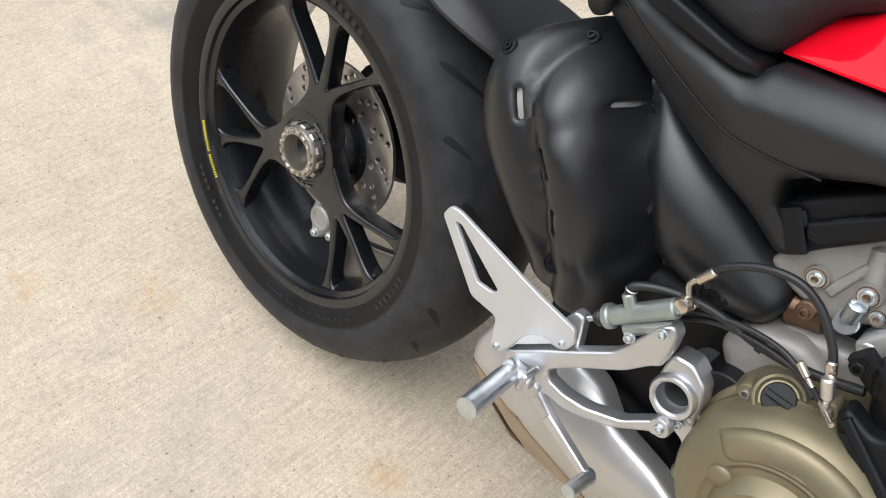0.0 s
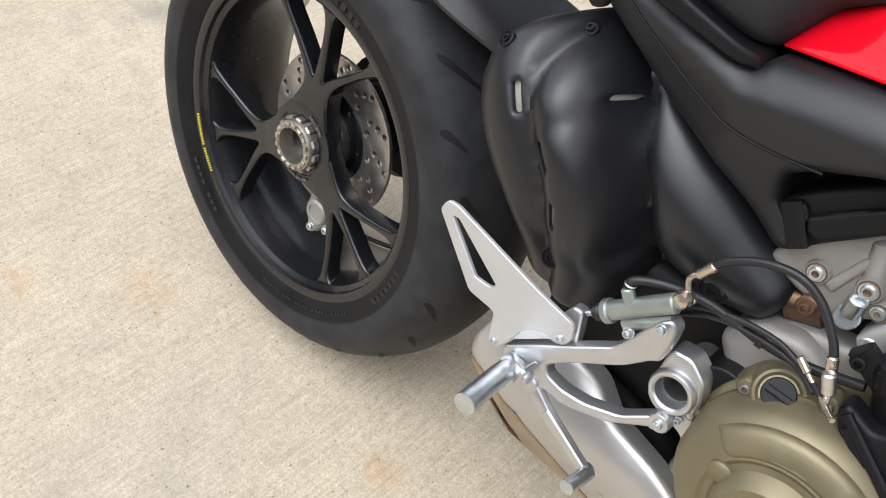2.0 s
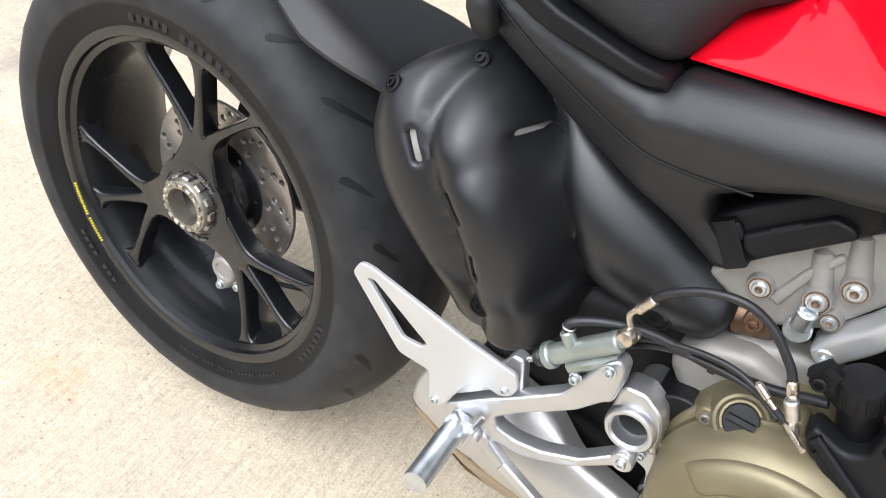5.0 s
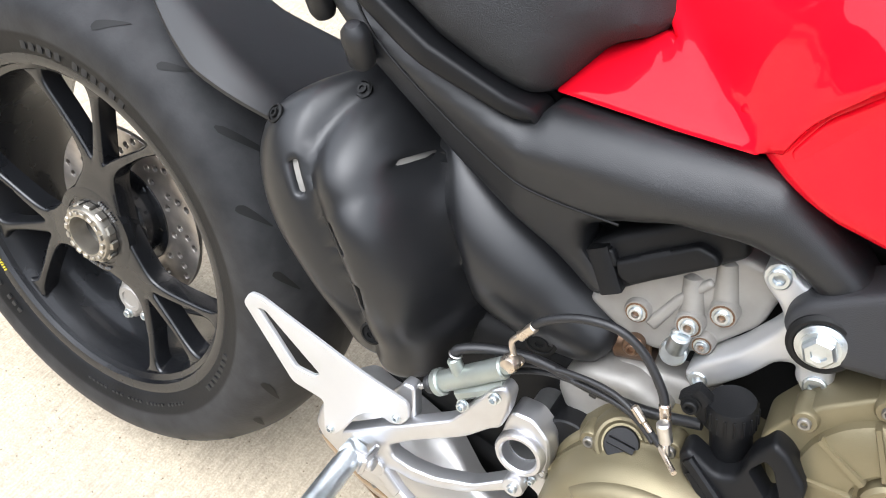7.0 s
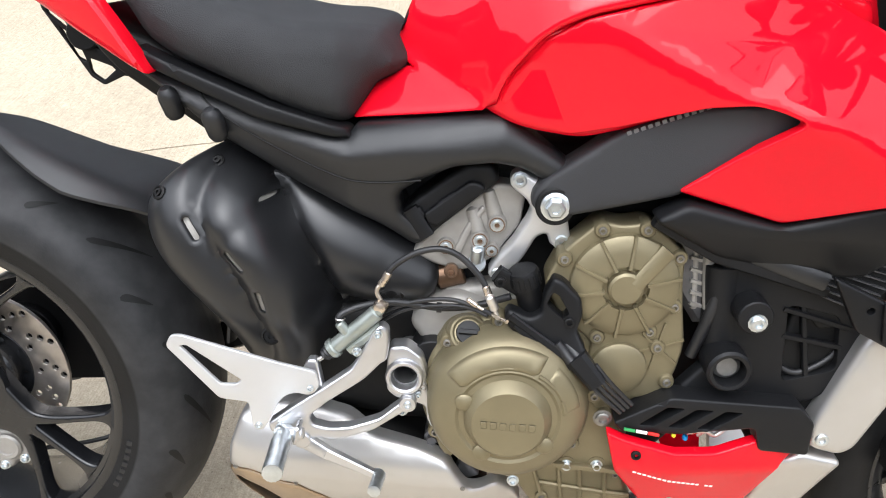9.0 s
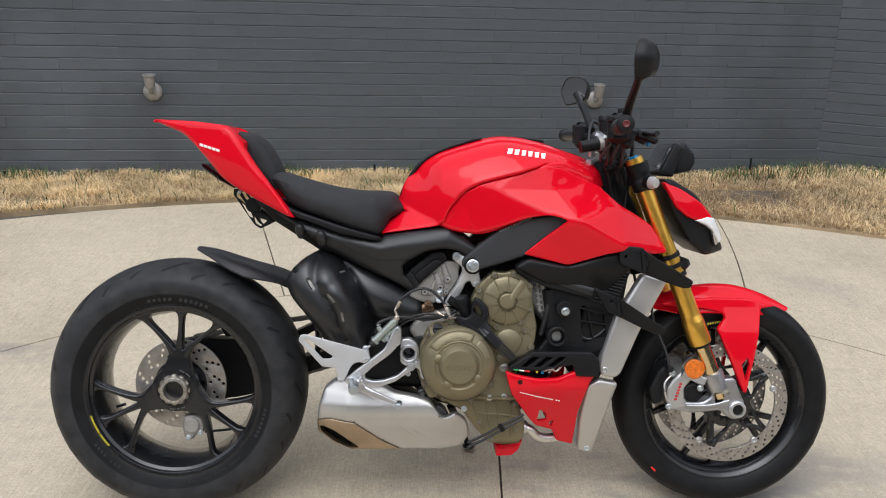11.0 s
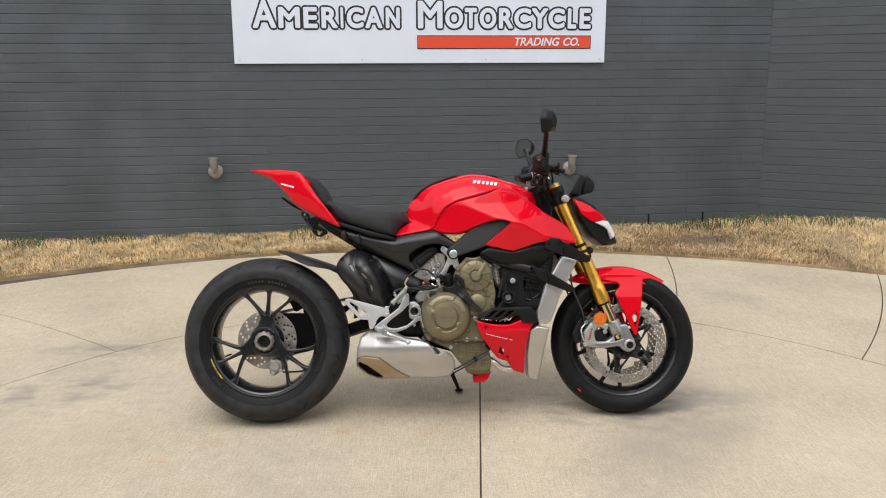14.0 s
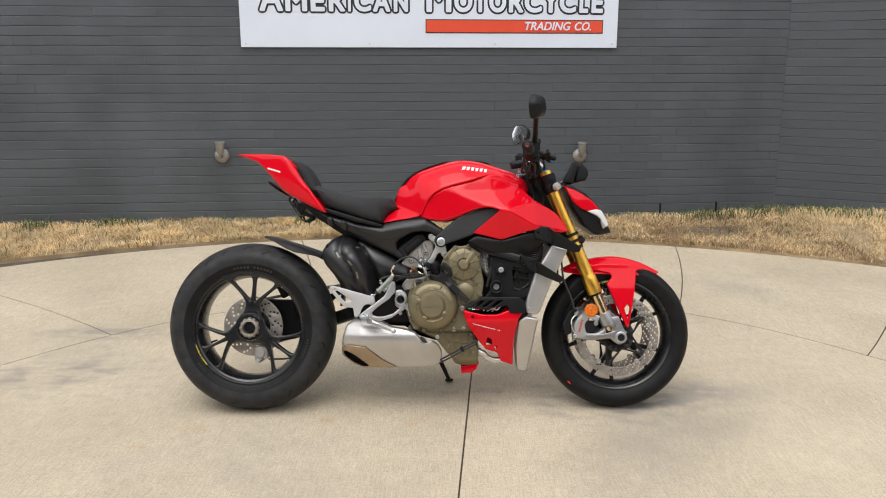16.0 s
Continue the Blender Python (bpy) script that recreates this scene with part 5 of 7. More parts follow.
def shield_lat(x, z):
    def blend(p, q, k):
        m = max(p, q)
        return m + k * math.log(math.exp((p - m) / k) + math.exp((q - m) / k))

    def off(line):
        """Distance from a line, positive on its forward side."""
        best, sign = 1.0, 1.0
        for p, q in zip(line, line[1:]):
            dx, dz = q[0] - p[0], q[1] - p[1]
            w = min(1.0, max(0.0, ((x - p[0]) * dx + (z - p[1]) * dz) / (dx * dx + dz * dz)))
            d = math.hypot(x - p[0] - w * dx, z - p[1] - w * dz)
            if d < best:
                best, sign = d, 1.0 if dx * (z - p[1]) - dz * (x - p[0]) > 0 else -1.0
        return best * sign

    d = off(SEAM)
    rear = swell(x, z, LOBE) - 0.4 * max(0.0, d)
    main = swell(x, z, MAIN) - 0.004 * math.exp(-max(0.0, d) / 0.009) - 0.5 * max(0.0, -d)
    full = blend(blend(rear, main, 0.0015), swell(x, z, SLEEVE), 0.006) - 0.003
    return full - 0.022 * math.exp(-(off(VALLEY) / 0.012) ** 2)


slots = [(0.374, 0.6345, 58), (0.4235, 0.6005, 47), (0.4515, 0.551, 80), (0.449, 0.661, 0)]
slot_loops = []
for x, z, a in slots:
    long, thin = (0.0075, 0.0028) if z > 0.65 else (0.0145, 0.0042)
    u, v = (math.cos(radians(a)), -math.sin(radians(a))), (math.sin(radians(a)), math.cos(radians(a)))
    slot_loops.append(rounded([(x + u[0] * i + v[0] * j, z + u[1] * i + v[1] * j) for i, j in ((-long, -thin), (long, -thin), (long, thin), (-long, thin))], thin * 0.85, 3))
shield_line = rounded([(0.306, 0.648), (0.324, 0.672), (0.350, 0.696), (0.385, 0.714), (0.412, 0.714), (0.446, 0.70), (0.49, 0.68), (0.589, 0.622), (0.647, 0.584), (0.655, 0.562), (0.645, 0.532), (0.60, 0.518), (0.545, 0.512), (0.525, 0.48), (0.52, 0.442), (0.473, 0.432), (0.410, 0.452), (0.392, 0.478), (0.373, 0.512), (0.357, 0.553), (0.321, 0.592), (0.305, 0.620)], 0.02)
shield = part("heat_shield", shell(shield_line, shield_lat, 0.004, 0.014, slot_loops, 0.0055), SHIELD, bike, "satin black swollen exhaust heat shield", 55)
part("exhaust_pipe", merge(shell(rounded([(0.335, 0.66), (0.39, 0.69), (0.42, 0.665), (0.452, 0.664), (0.49, 0.57), (0.50, 0.46), (0.42, 0.47)], 0.02), lambda x, z: shield_lat(x, z) - 0.006, 0.03, 0.004)), CAST, bike, "bare metal exhaust pipe behind the shield")
# filler whose near-black colour stands for the shade behind the shield
part("shield_filler", body(rounded([(0.32, 0.655), (0.36, 0.69), (0.44, 0.69), (0.58, 0.62), (0.62, 0.54), (0.51, 0.46), (0.43, 0.45), (0.35, 0.58)], 0.02), 0.06, 0.01), DARK, bike)
for x, z, ax, r in ((0.457, 0.497, (0, -1, 0.1), 1), (0.388, 0.698, (-0.1, -0.7, 0.7), 0.75), (0.333, 0.668, (-0.4, -0.7, 0.5), 0.75), (0.596, 0.541, (0.1, -1, -0.1), 1.35)):
    part("shield_screw", turned((x, -shield_lat(x, z) + 0.001, z), ax, [(0.0115 * r, 0), (0.0115 * r, 0.002), (0.009 * r, 0.003), (0.0085 * r, 0.0015), (0.0055 * r, 0.0015), (0.0055 * r, 0.004), (0.003 * r, 0.004), (0.003 * r, 0.002), (0.0002, 0.002)], 20), DARK, shield)
part("exhaust_flange", merge(rod((0.65, -0.08, 0.555), (0.682, -0.078, 0.566), 0.018, n=24), rod((0.668, -0.1, 0.574), (0.668, -0.112, 0.576), 0.009, n=14)), COPPER, bike, "heat-browned exhaust flange")
part("flange_nut", screw(0.668, 0.575, 0.112, 0.005), COPPER, bike)

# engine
# shade between the engine's parts is put into this mass's colour
part("engine_core", body(rounded([(0.5, 0.66), (0.58, 0.72), (0.95, 0.74), (1.08, 0.66), (1.08, 0.46), (0.93, 0.28), (0.9, 0.24), (0.68, 0.3), (0.6, 0.36), (0.58, 0.46), (0.5, 0.5)], 0.03), 0.07, 0.02), DARK, bike, "inner engine mass, near-black to stand for shade between parts")
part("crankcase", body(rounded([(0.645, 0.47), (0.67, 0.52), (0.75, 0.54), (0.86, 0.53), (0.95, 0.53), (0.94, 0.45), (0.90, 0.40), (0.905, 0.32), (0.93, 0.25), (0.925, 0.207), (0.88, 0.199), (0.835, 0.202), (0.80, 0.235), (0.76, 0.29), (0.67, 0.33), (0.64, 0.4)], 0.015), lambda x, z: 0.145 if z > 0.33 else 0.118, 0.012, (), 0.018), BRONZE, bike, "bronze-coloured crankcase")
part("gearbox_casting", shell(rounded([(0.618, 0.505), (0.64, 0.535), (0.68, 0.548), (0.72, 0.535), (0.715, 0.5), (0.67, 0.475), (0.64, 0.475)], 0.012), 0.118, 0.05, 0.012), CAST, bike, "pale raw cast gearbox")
# near-black filler added for the shade behind the bracket
part("pivot_filler", body(rounded([(0.43, 0.37), (0.45, 0.50), (0.64, 0.52), (0.69, 0.34), (0.6, 0.34), (0.5, 0.355)], 0.02), 0.085, 0.02), DARK, bike, "filler behind the footrest bracket, near-black to stand for shade")
for x, z, d, r in ((0.668, 0.36, 0.135, 0.009), (0.655, 0.335, 0.12, 0.007), (0.68, 0.345, 0.13, 0.006)):
    part("case_plug", turned((x, -0.07, z), (0, -1, 0), [(r * 1.5, 0), (r * 1.5, d - 0.08), (r, d - 0.078), (r * 0.9, d - 0.07), (0.0002, d - 0.07)], 20), CASTDARK, bike)
CC = (0.747, 0.432)
clutch = part("clutch_cover", turned((CC[0], -0.13, CC[1]), (0, -1, 0), [(0.101, 0), (0.101, 0.022), (0.0985, 0.026), (0.097, 0.045), (0.090, 0.058), (0.076, 0.068), (0.062, 0.074), (0.058, 0.072), (0.052, 0.073), (0.046, 0.083), (0.042, 0.0875), (0.0002, 0.0885)], 96), BRONZE, bike, "round bronze clutch cover with a raised disc", 30)
for a, w in ((18, 16), (52, 20), (100, 22)):
    pts = [(CC[0] + 0.067 * math.cos(radians(a + q)), -0.202, CC[1] + 0.067 * math.sin(radians(a + q))) for q in np.linspace(-w / 2, w / 2, 6)]
    part("cover_slot", tube(pts, 0.0028, 8, 2), BRONZE, clutch)
for a in (-35, 160, 240):
    part("cover_lug", turned((CC[0] + 0.0555 * math.cos(radians(a)), -0.195, CC[1] + 0.0555 * math.sin(radians(a))), (0, -1, 0), [(0.012, 0), (0.011, 0.011), (0.008, 0.0135), (0.0002, 0.014)], 16), BRONZE, clutch)
arc = lambda r, a0, a1, n=12: [(CC[0] + r * math.cos(radians(a0 + (a1 - a0) * i / n)), CC[1] + r * math.sin(radians(a0 + (a1 - a0) * i / n))) for i in range(n + 1)]
part("cover_facet", shell(arc(0.0885, 62, 148) + arc(0.0615, 148, 62), lambda x, z: 0.2045 - 0.45 * max(0, math.hypot(x - CC[0], z - CC[1]) - 0.07), 0.02, 0.006, (), 0.01), BRONZE, clutch)
part("cover_facet", shell(arc(0.086, 10, 52) + arc(0.063, 52, 10), lambda x, z: 0.2035 - 0.5 * max(0, math.hypot(x - CC[0], z - CC[1]) - 0.068), 0.02, 0.005, (), 0.01), BRONZE, clutch)
part("cover_marking", merge(*[block((CC[0] - 0.028 + 0.0112 * i, -0.2185, CC[1] - 0.001), (0.0078, 0.0018, 0.009), (0, 0, 0), 0.0007) for i in range(6)]), BRONZE, clutch, "faint raised block print")
for a in (25, 62, 100, 138, 176, 214, 250, 288, 325):
    x, z = CC[0] + 0.104 * math.cos(radians(a)), CC[1] + 0.104 * math.sin(radians(a))
    part("cover_boss", turned((x, -0.135, z), (0, -1, 0), [(0.0095, 0), (0.0095, 0.018), (0.008, 0.02), (0.0002, 0.02)], 16), BRONZE, clutch)
    part("cover_screw", screw(x, z, 0.155, 0.005), SCREW, clutch)
part("filler_neck", turned((0.694, -0.132, 0.499), (0.0, -0.8, 0.6), [(0.03, 0), (0.026, 0.02), (0.0215, 0.03), (0.019, 0.031), (0.0165, 0.0285), (0.0002, 0.028)], 32), BRONZE, clutch)
cap = part("oil_cap", turned((0.694, -0.152, 0.514), (0.0, -0.8, 0.6), [(0.0145, 0), (0.0145, 0.008), (0.0135, 0.010), (0.0002, 0.0105)], 32), BLACK, bike, "black oil filler cap with a grip bar")
part("cap_grip", beam((0.683, -0.1605, 0.52), (0.705, -0.1605, 0.52), (0.006, 0.010), (0.006, 0.010), (0.0, -0.8, 0.6)), BLACK, cap)

UC = (0.870, 0.591)
upper = part("cam_drive_cover", shell(rounded([(0.777, 0.585), (0.792, 0.62), (0.802, 0.634), (0.835, 0.667), (0.86, 0.662), (0.888, 0.669), (0.916, 0.652), (0.935, 0.632), (0.936, 0.6), (0.942, 0.562), (0.95, 0.52), (0.945, 0.482), (0.932, 0.45), (0.895, 0.44), (0.855, 0.42), (0.835, 0.46), (0.842, 0.515), (0.805, 0.54)], 0.012), 0.152, 0.04, 0.004), BRONZE, bike, "bronze cam drive cover with radiating ribs")
part("cover_dome", turned((UC[0], -0.15, UC[1]), (0, -1, 0), [(0.064, 0), (0.062, 0.008), (0.056, 0.012), (0.04, 0.0135), (0.027, 0.0145), (0.026, 0.0085), (0.021, 0.0085), (0.02, 0.016), (0.017, 0.0185), (0.0002, 0.019)], 72), BRONZE, upper, "", 30)
for i in range(10):
    a = radians(36 * i + 14)
    c, s = math.cos(a), math.sin(a)
    part("cover_rib", beam((UC[0] + 0.024 * c, -0.1625, UC[1] + 0.024 * s), (UC[0] + 0.0635 * c, -0.1585, UC[1] + 0.0635 * s), (0.005, 0.012), (0.004, 0.010)), BRONZE, upper)
part("cover_rib", beam((UC[0] + 0.01, -0.162, UC[1] + 0.005), (0.912, -0.158, 0.64), (0.017, 0.014), (0.02, 0.014)), BRONZE, upper)
part("water_pump_dome", turned((0.876, -0.15, 0.484), (0, -1, 0), [(0.034, 0), (0.033, 0.008), (0.028, 0.011), (0.0002, 0.012)], 40), BRONZE, upper)
for i in range(6):
    a = radians(60 * i + 20)
    part("cover_rib", beam((0.918 + 0.004 * math.cos(a), -0.152, 0.515 + 0.004 * math.sin(a)), (0.918 + 0.032 * math.cos(a), -0.152, 0.515 + 0.032 * math.sin(a)), (0.003, 0.008), (0.0025, 0.006)), BRONZE, upper)
for x, z in ((0.798, 0.619), (0.837, 0.657), (0.887, 0.661), (0.927, 0.63), (0.93, 0.569), (0.906, 0.535), (0.846, 0.523), (0.918, 0.515), (0.852, 0.443), (0.885, 0.466), (0.869, 0.413), (0.935, 0.47)):
    part("cover_boss", turned((x, -0.13, z), (0, -1, 0), [(0.0095, 0), (0.0095, 0.025), (0.008, 0.027), (0.0002, 0.027)], 14), BRONZE, upper)
    part("cover_screw", screw(x, z, 0.156, 0.0048), SCREW, upper)
part("front_head", block((0.955, -0.085, 0.60), (0.06, 0.09, 0.13), (0, -35, 0), 0.008), CASTDARK, bike, "grey cast front cylinder head")
for i in range(7):
    part("head_fin", beam((0.941 + 0.002 * i, -0.128, 0.652 - 0.0145 * i), (0.974 + 0.002 * i, -0.124, 0.644 - 0.0145 * i), (0.005, 0.012), (0.005, 0.012)), CAST, bike)
for x in (0.948, 0.966):
    part("head_post", rod((x, -0.126, 0.655), (x + 0.012, -0.126, 0.556), 0.005, n=10), CAST, bike)
part("coolant_hose", tube([(0.975, -0.13, 0.66), (0.985, -0.14, 0.62), (0.975, -0.145, 0.56), (0.962, -0.14, 0.5)], 0.007), HOSE, bike)
part("head_post", rod((0.962, -0.13, 0.655), (0.975, -0.135, 0.56), 0.007), CAST, bike)
part("head_screw", screw(0.958, 0.655, 0.142, 0.006), ZINC, bike)
part("rear_head", shell(rounded([(0.617, 0.592), (0.637, 0.622), (0.69, 0.668), (0.714, 0.688), (0.752, 0.684), (0.748, 0.638), (0.716, 0.59), (0.682, 0.572), (0.647, 0.578)], 0.008), 0.1, 0.07, 0.006), CAST, bike, "grey cast rear cylinder head")
for x, z, d, r, tall in ((0.7195, 0.639, 0.11, 0.0062, 0.04), (0.7005, 0.6175, 0.11, 0.0062, 0.038), (0.66, 0.605, 0.106, 0.006, 0.0), (0.7155, 0.6045, 0.108, 0.005, 0.0)):
    boss = part("head_boss", turned((x, -0.085, z), (0, -1, 0), [(r * 2.1, 0), (r * 1.8, d - 0.087), (r * 1.65, d - 0.085), (0.0002, d - 0.085)], 24), CAST, bike)
    part("boss_washer", turned((x, -d + 0.001, z), (0, -1, 0), [(r * 1.5, 0), (r * 1.5, 0.0016), (0.0002, 0.0018)], 24), COPPER, boss)
    part("boss_screw", screw(x, z, d + 0.002, r, tall=0.004, deep=0.0035), ZINC, boss)
    if tall:
        part("head_rib", turned((x, -d + 0.013, z), (-0.32, 0, 0.95), [(r * 1.7, 0), (r * 1.5, tall * 0.5), (r * 1.3, tall), (0.0002, tall + 0.006)], 20), CAST, boss)
part("head_web", shell(rounded([(0.668, 0.598), (0.682, 0.632), (0.70, 0.66), (0.706, 0.656), (0.69, 0.628), (0.678, 0.594)], 0.003), 0.104, 0.01, 0.003), CAST, bike)
part("plug_screw", merge(rod((0.6985, -0.09, 0.583), (0.6985, -0.112, 0.588), 0.011, n=20), rod((0.6985, -0.108, 0.59), (0.6985, -0.113, 0.61), 0.0082, n=20)), ZINC, bike, "blue-zinc plug screw")
part("coil_cover", merge(shell(rounded([(0.604, 0.647), (0.622, 0.668), (0.679, 0.713), (0.71, 0.715), (0.72, 0.695), (0.65, 0.63), (0.632, 0.61), (0.612, 0.616)], 0.008), 0.115, 0.05, 0.008), beam((0.615, -0.117, 0.655), (0.638, -0.117, 0.622), (0.018, 0.012), (0.018, 0.012)), beam((0.652, -0.117, 0.66), (0.67, -0.117, 0.675), (0.012, 0.01), (0.012, 0.01)), shell(rounded([(0.632, 0.651), (0.684, 0.694), (0.698, 0.692), (0.704, 0.685), (0.65, 0.637), (0.638, 0.639)], 0.004), 0.123, 0.012, 0.004), shell(rounded([(0.612, 0.645), (0.626, 0.66), (0.636, 0.648), (0.622, 0.632)], 0.004), 0.121, 0.01, 0.003)), BLACK, bike, "black ribbed coil cover")
part("bank_casting", shell(rounded([(0.64, 0.52), (0.66, 0.545), (0.73, 0.56), (0.76, 0.54), (0.75, 0.5), (0.66, 0.48)], 0.012), 0.098, 0.05, 0.01), CAST, bike, "rough pale casting between the cylinder banks")
part("sump", body(rounded([(0.80, 0.245), (0.832, 0.185), (0.885, 0.172), (0.925, 0.18), (0.93, 0.26), (0.86, 0.28)], 0.012), lambda x, z: 0.11 - 0.55 * max(0, 0.26 - z), 0.012), BRONZE, bike, "bronze sump")
for x0, z0, x1, z1 in ((0.822, 0.325, 0.835, 0.24), (0.85, 0.325, 0.862, 0.225), (0.884, 0.325, 0.892, 0.22), (0.79, 0.31, 0.815, 0.24), (0.80, 0.285, 0.92, 0.275)):
    part("case_rib", strip([(x0, -0.119, z0), ((x0 + x1) / 2, -0.12, (z0 + z1) / 2), (x1, -0.119, z1)], [(0.006, 0.008)] * 3), BRONZE, bike)
for x, z in ((0.806, 0.262), (0.84, 0.216), (0.905, 0.24), (0.898, 0.31), (0.786, 0.316)):
    part("case_boss", turned((x, -0.1, z), (0, -1, 0), [(0.009, 0), (0.0085, 0.022), (0.007, 0.0235), (0.0002, 0.0235)], 14), BRONZE, bike)
    part("case_screw", screw(x, z, 0.124, 0.0042), SCREW, bike)
part("sump_seam", beam((0.80, -0.146, 0.336), (0.905, -0.146, 0.332), (0.008, 0.012), (0.008, 0.012)), BRONZE, bike)
part("sump_guard", body(rounded([(0.858, 0.146), (0.856, 0.176), (0.88, 0.178), (0.93, 0.19), (0.918, 0.162), (0.9, 0.148)], 0.003), 0.066, 0.004), RED, bike, "small red sump spoiler")

# silencer
def sil_lat(x, z):
    """The silencer's skin: a bulging flank that tucks in below and leans in above."""
    return float(np.interp(z, [0.165, 0.205, 0.255, 0.285, 0.31, 0.345, 0.38], [0.084, 0.103, 0.134, 0.146, 0.147, 0.134, 0.105])) - lerp(x, [0.37, 0.40, 0.46, 0.70, 0.79], [0.034, 0.018, 0.0, 0.0, 0.026])


sil_line = rounded([(0.378, 0.262), (0.383, 0.303), (0.398, 0.350), (0.425, 0.371), (0.48, 0.374), (0.545, 0.364), (0.582, 0.345), (0.640, 0.334), (0.677, 0.323), (0.694, 0.296), (0.707, 0.278), (0.722, 0.277), (0.742, 0.289), (0.768, 0.268), (0.780, 0.240), (0.781, 0.208), (0.765, 0.181), (0.735, 0.1735), (0.60, 0.1745), (0.545, 0.205), (0.478, 0.262), (0.41, 0.271)], 0.009)
silencer = part("silencer", shell(sil_line, sil_lat, 0.018, 0.007, (), 0.009), ALUW, bike, "satin silver slab-sided underslung silencer", 40)
outlet = rounded([(0.384, 0.243), (0.394, 0.246), (0.425, 0.232), (0.462, 0.203), (0.487, 0.181), (0.462, 0.180), (0.422, 0.196), (0.386, 0.229)], 0.006)
part("silencer_tip", shell(rounded([(0.3775, 0.262), (0.41, 0.2712), (0.478, 0.2622), (0.545, 0.2052), (0.598, 0.1745), (0.47, 0.1735), (0.425, 0.188), (0.377, 0.226)], 0.005), lambda x, z: sil_lat(x, z) + 0.001, 0.06, 0.004, [outlet], 0.009), TITAN, silencer, "heat-browned outlet section")
# outlet and box behind the skin get their shade from near-black colour
part("silencer_outlet", shell(outlet, lambda x, z: sil_lat(x, z) - 0.03, 0.02, 0.003), DARK, silencer, "near-black plate for the shade inside the outlet")
part("collector", body(rounded([(0.41, 0.32), (0.5, 0.345), (0.62, 0.315), (0.72, 0.26), (0.74, 0.21), (0.6, 0.20), (0.45, 0.24)], 0.02), 0.07, 0.03), DARK, silencer, "exhaust box behind the silencer skin, near-black to stand for shade")
for i in range(3):
    p = [(0.60 + 0.028 * i + 0.03 * f, 0.247 - 0.003 * i - 0.026 * f) for f in (0, 0.5, 1)]
    part("silencer_crease", strip([(x, -sil_lat(x, z) + 0.0006, z) for x, z in p], [(0.001, 0.003), (0.004, 0.003), (0.001, 0.003)]), ALUW, silencer)
for x, z in ((0.389, 0.267), (0.478, 0.267), (0.551, 0.208), (0.70, 0.283)):
    part("silencer_screw", screw(x, z, sil_lat(x, z) + 0.001, 0.0026, tall=0.002, deep=0.0015), SCREW, silencer)
part("silencer_hook", shell(rounded([(0.688, 0.286), (0.696, 0.303), (0.71, 0.294), (0.722, 0.279), (0.706, 0.272)], 0.004), 0.108, 0.012, 0.003), CASTDARK, silencer, "dark bolt lug in the silencer's notch")

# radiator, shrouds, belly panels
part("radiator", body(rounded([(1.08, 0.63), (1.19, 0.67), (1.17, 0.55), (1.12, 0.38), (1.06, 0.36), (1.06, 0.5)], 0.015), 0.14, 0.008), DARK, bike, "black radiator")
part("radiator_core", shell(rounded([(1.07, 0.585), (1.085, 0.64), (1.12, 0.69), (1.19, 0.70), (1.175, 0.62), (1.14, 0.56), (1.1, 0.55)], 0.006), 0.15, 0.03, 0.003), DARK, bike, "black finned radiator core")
part("radiator_fins", merge(*[beam((1.078 + 0.0052 * i, -0.152, 0.60 + 0.0062 * i), (1.148 + 0.0032 * i, -0.152, 0.575 + 0.0082 * i), (0.002, 0.006), (0.002, 0.006)) for i in range(15)]), CASTDARK, bike)
part("frame_rail", beam((0.892, -0.158, 0.676), (1.09, -0.162, 0.616), (0.017, 0.014), (0.021, 0.014), cut=0.35), COVER, bike, "black frame rail under the fairing")
both("radiator_shroud", rounded([(1.109, 0.428), (1.146, 0.548), (1.214, 0.665), (1.28, 0.65), (1.212, 0.514), (1.168, 0.402), (1.153, 0.391), (1.117, 0.398)], 0.01), lambda x, z: lerp(z, [0.39, 0.66], [0.168, 0.178]), 0.02, 0.009, ALUW, "satin silver radiator shroud")
both("lower_shroud", rounded([(1.084, 0.366), (1.112, 0.386), (1.164, 0.376), (1.15, 0.30), (1.126, 0.150), (1.084, 0.158), (1.076, 0.26)], 0.008), lambda x, z: 0.158 - 0.5 * max(0, 0.37 - z), 0.02, 0.008, ALUW, "satin silver belly end panel")
red_lat = lambda x, z: lerp(x, [0.86, 0.95, 1.1], [0.188, 0.195, 0.168]) - 0.56 * max(0, 0.37 - z) + 0.05 * max(0, z - 0.39)
red_low = rounded([(0.866, 0.415), (0.89, 0.406), (0.948, 0.395), (1.0, 0.394), (1.047, 0.411), (1.106, 0.405), (1.085, 0.377), (1.067, 0.288), (1.066, 0.180), (1.018, 0.198), (1.002, 0.236), (0.956, 0.252), (0.935, 0.277), (0.884, 0.353)], 0.007)
belly = both("belly_panel", red_low, red_lat, 0.012, 0.004, RED, "glossy red lower belly panel", [rounded([(0.961, 0.304), (0.979, 0.293), (0.983, 0.270), (0.957, 0.268)], 0.004), rounded([(0.989, 0.262), (1.003, 0.267), (0.998, 0.247)], 0.002)], 0.012)
part("belly_lettering", merge(*[beam((x, -red_lat(x, z) + 0.0003, z), (x + 0.0042, -red_lat(x + 0.0042, z - 0.0012) + 0.0003, z - 0.0012), (0.0038, 0.0012), (0.0038, 0.0012)) for x, z in ((0.905 + 0.0064 * i, 0.3605 - 0.0018 * i) for i in range(17)) if abs(x - 0.996) > 0.004]), WHITE, belly, "small white block print")
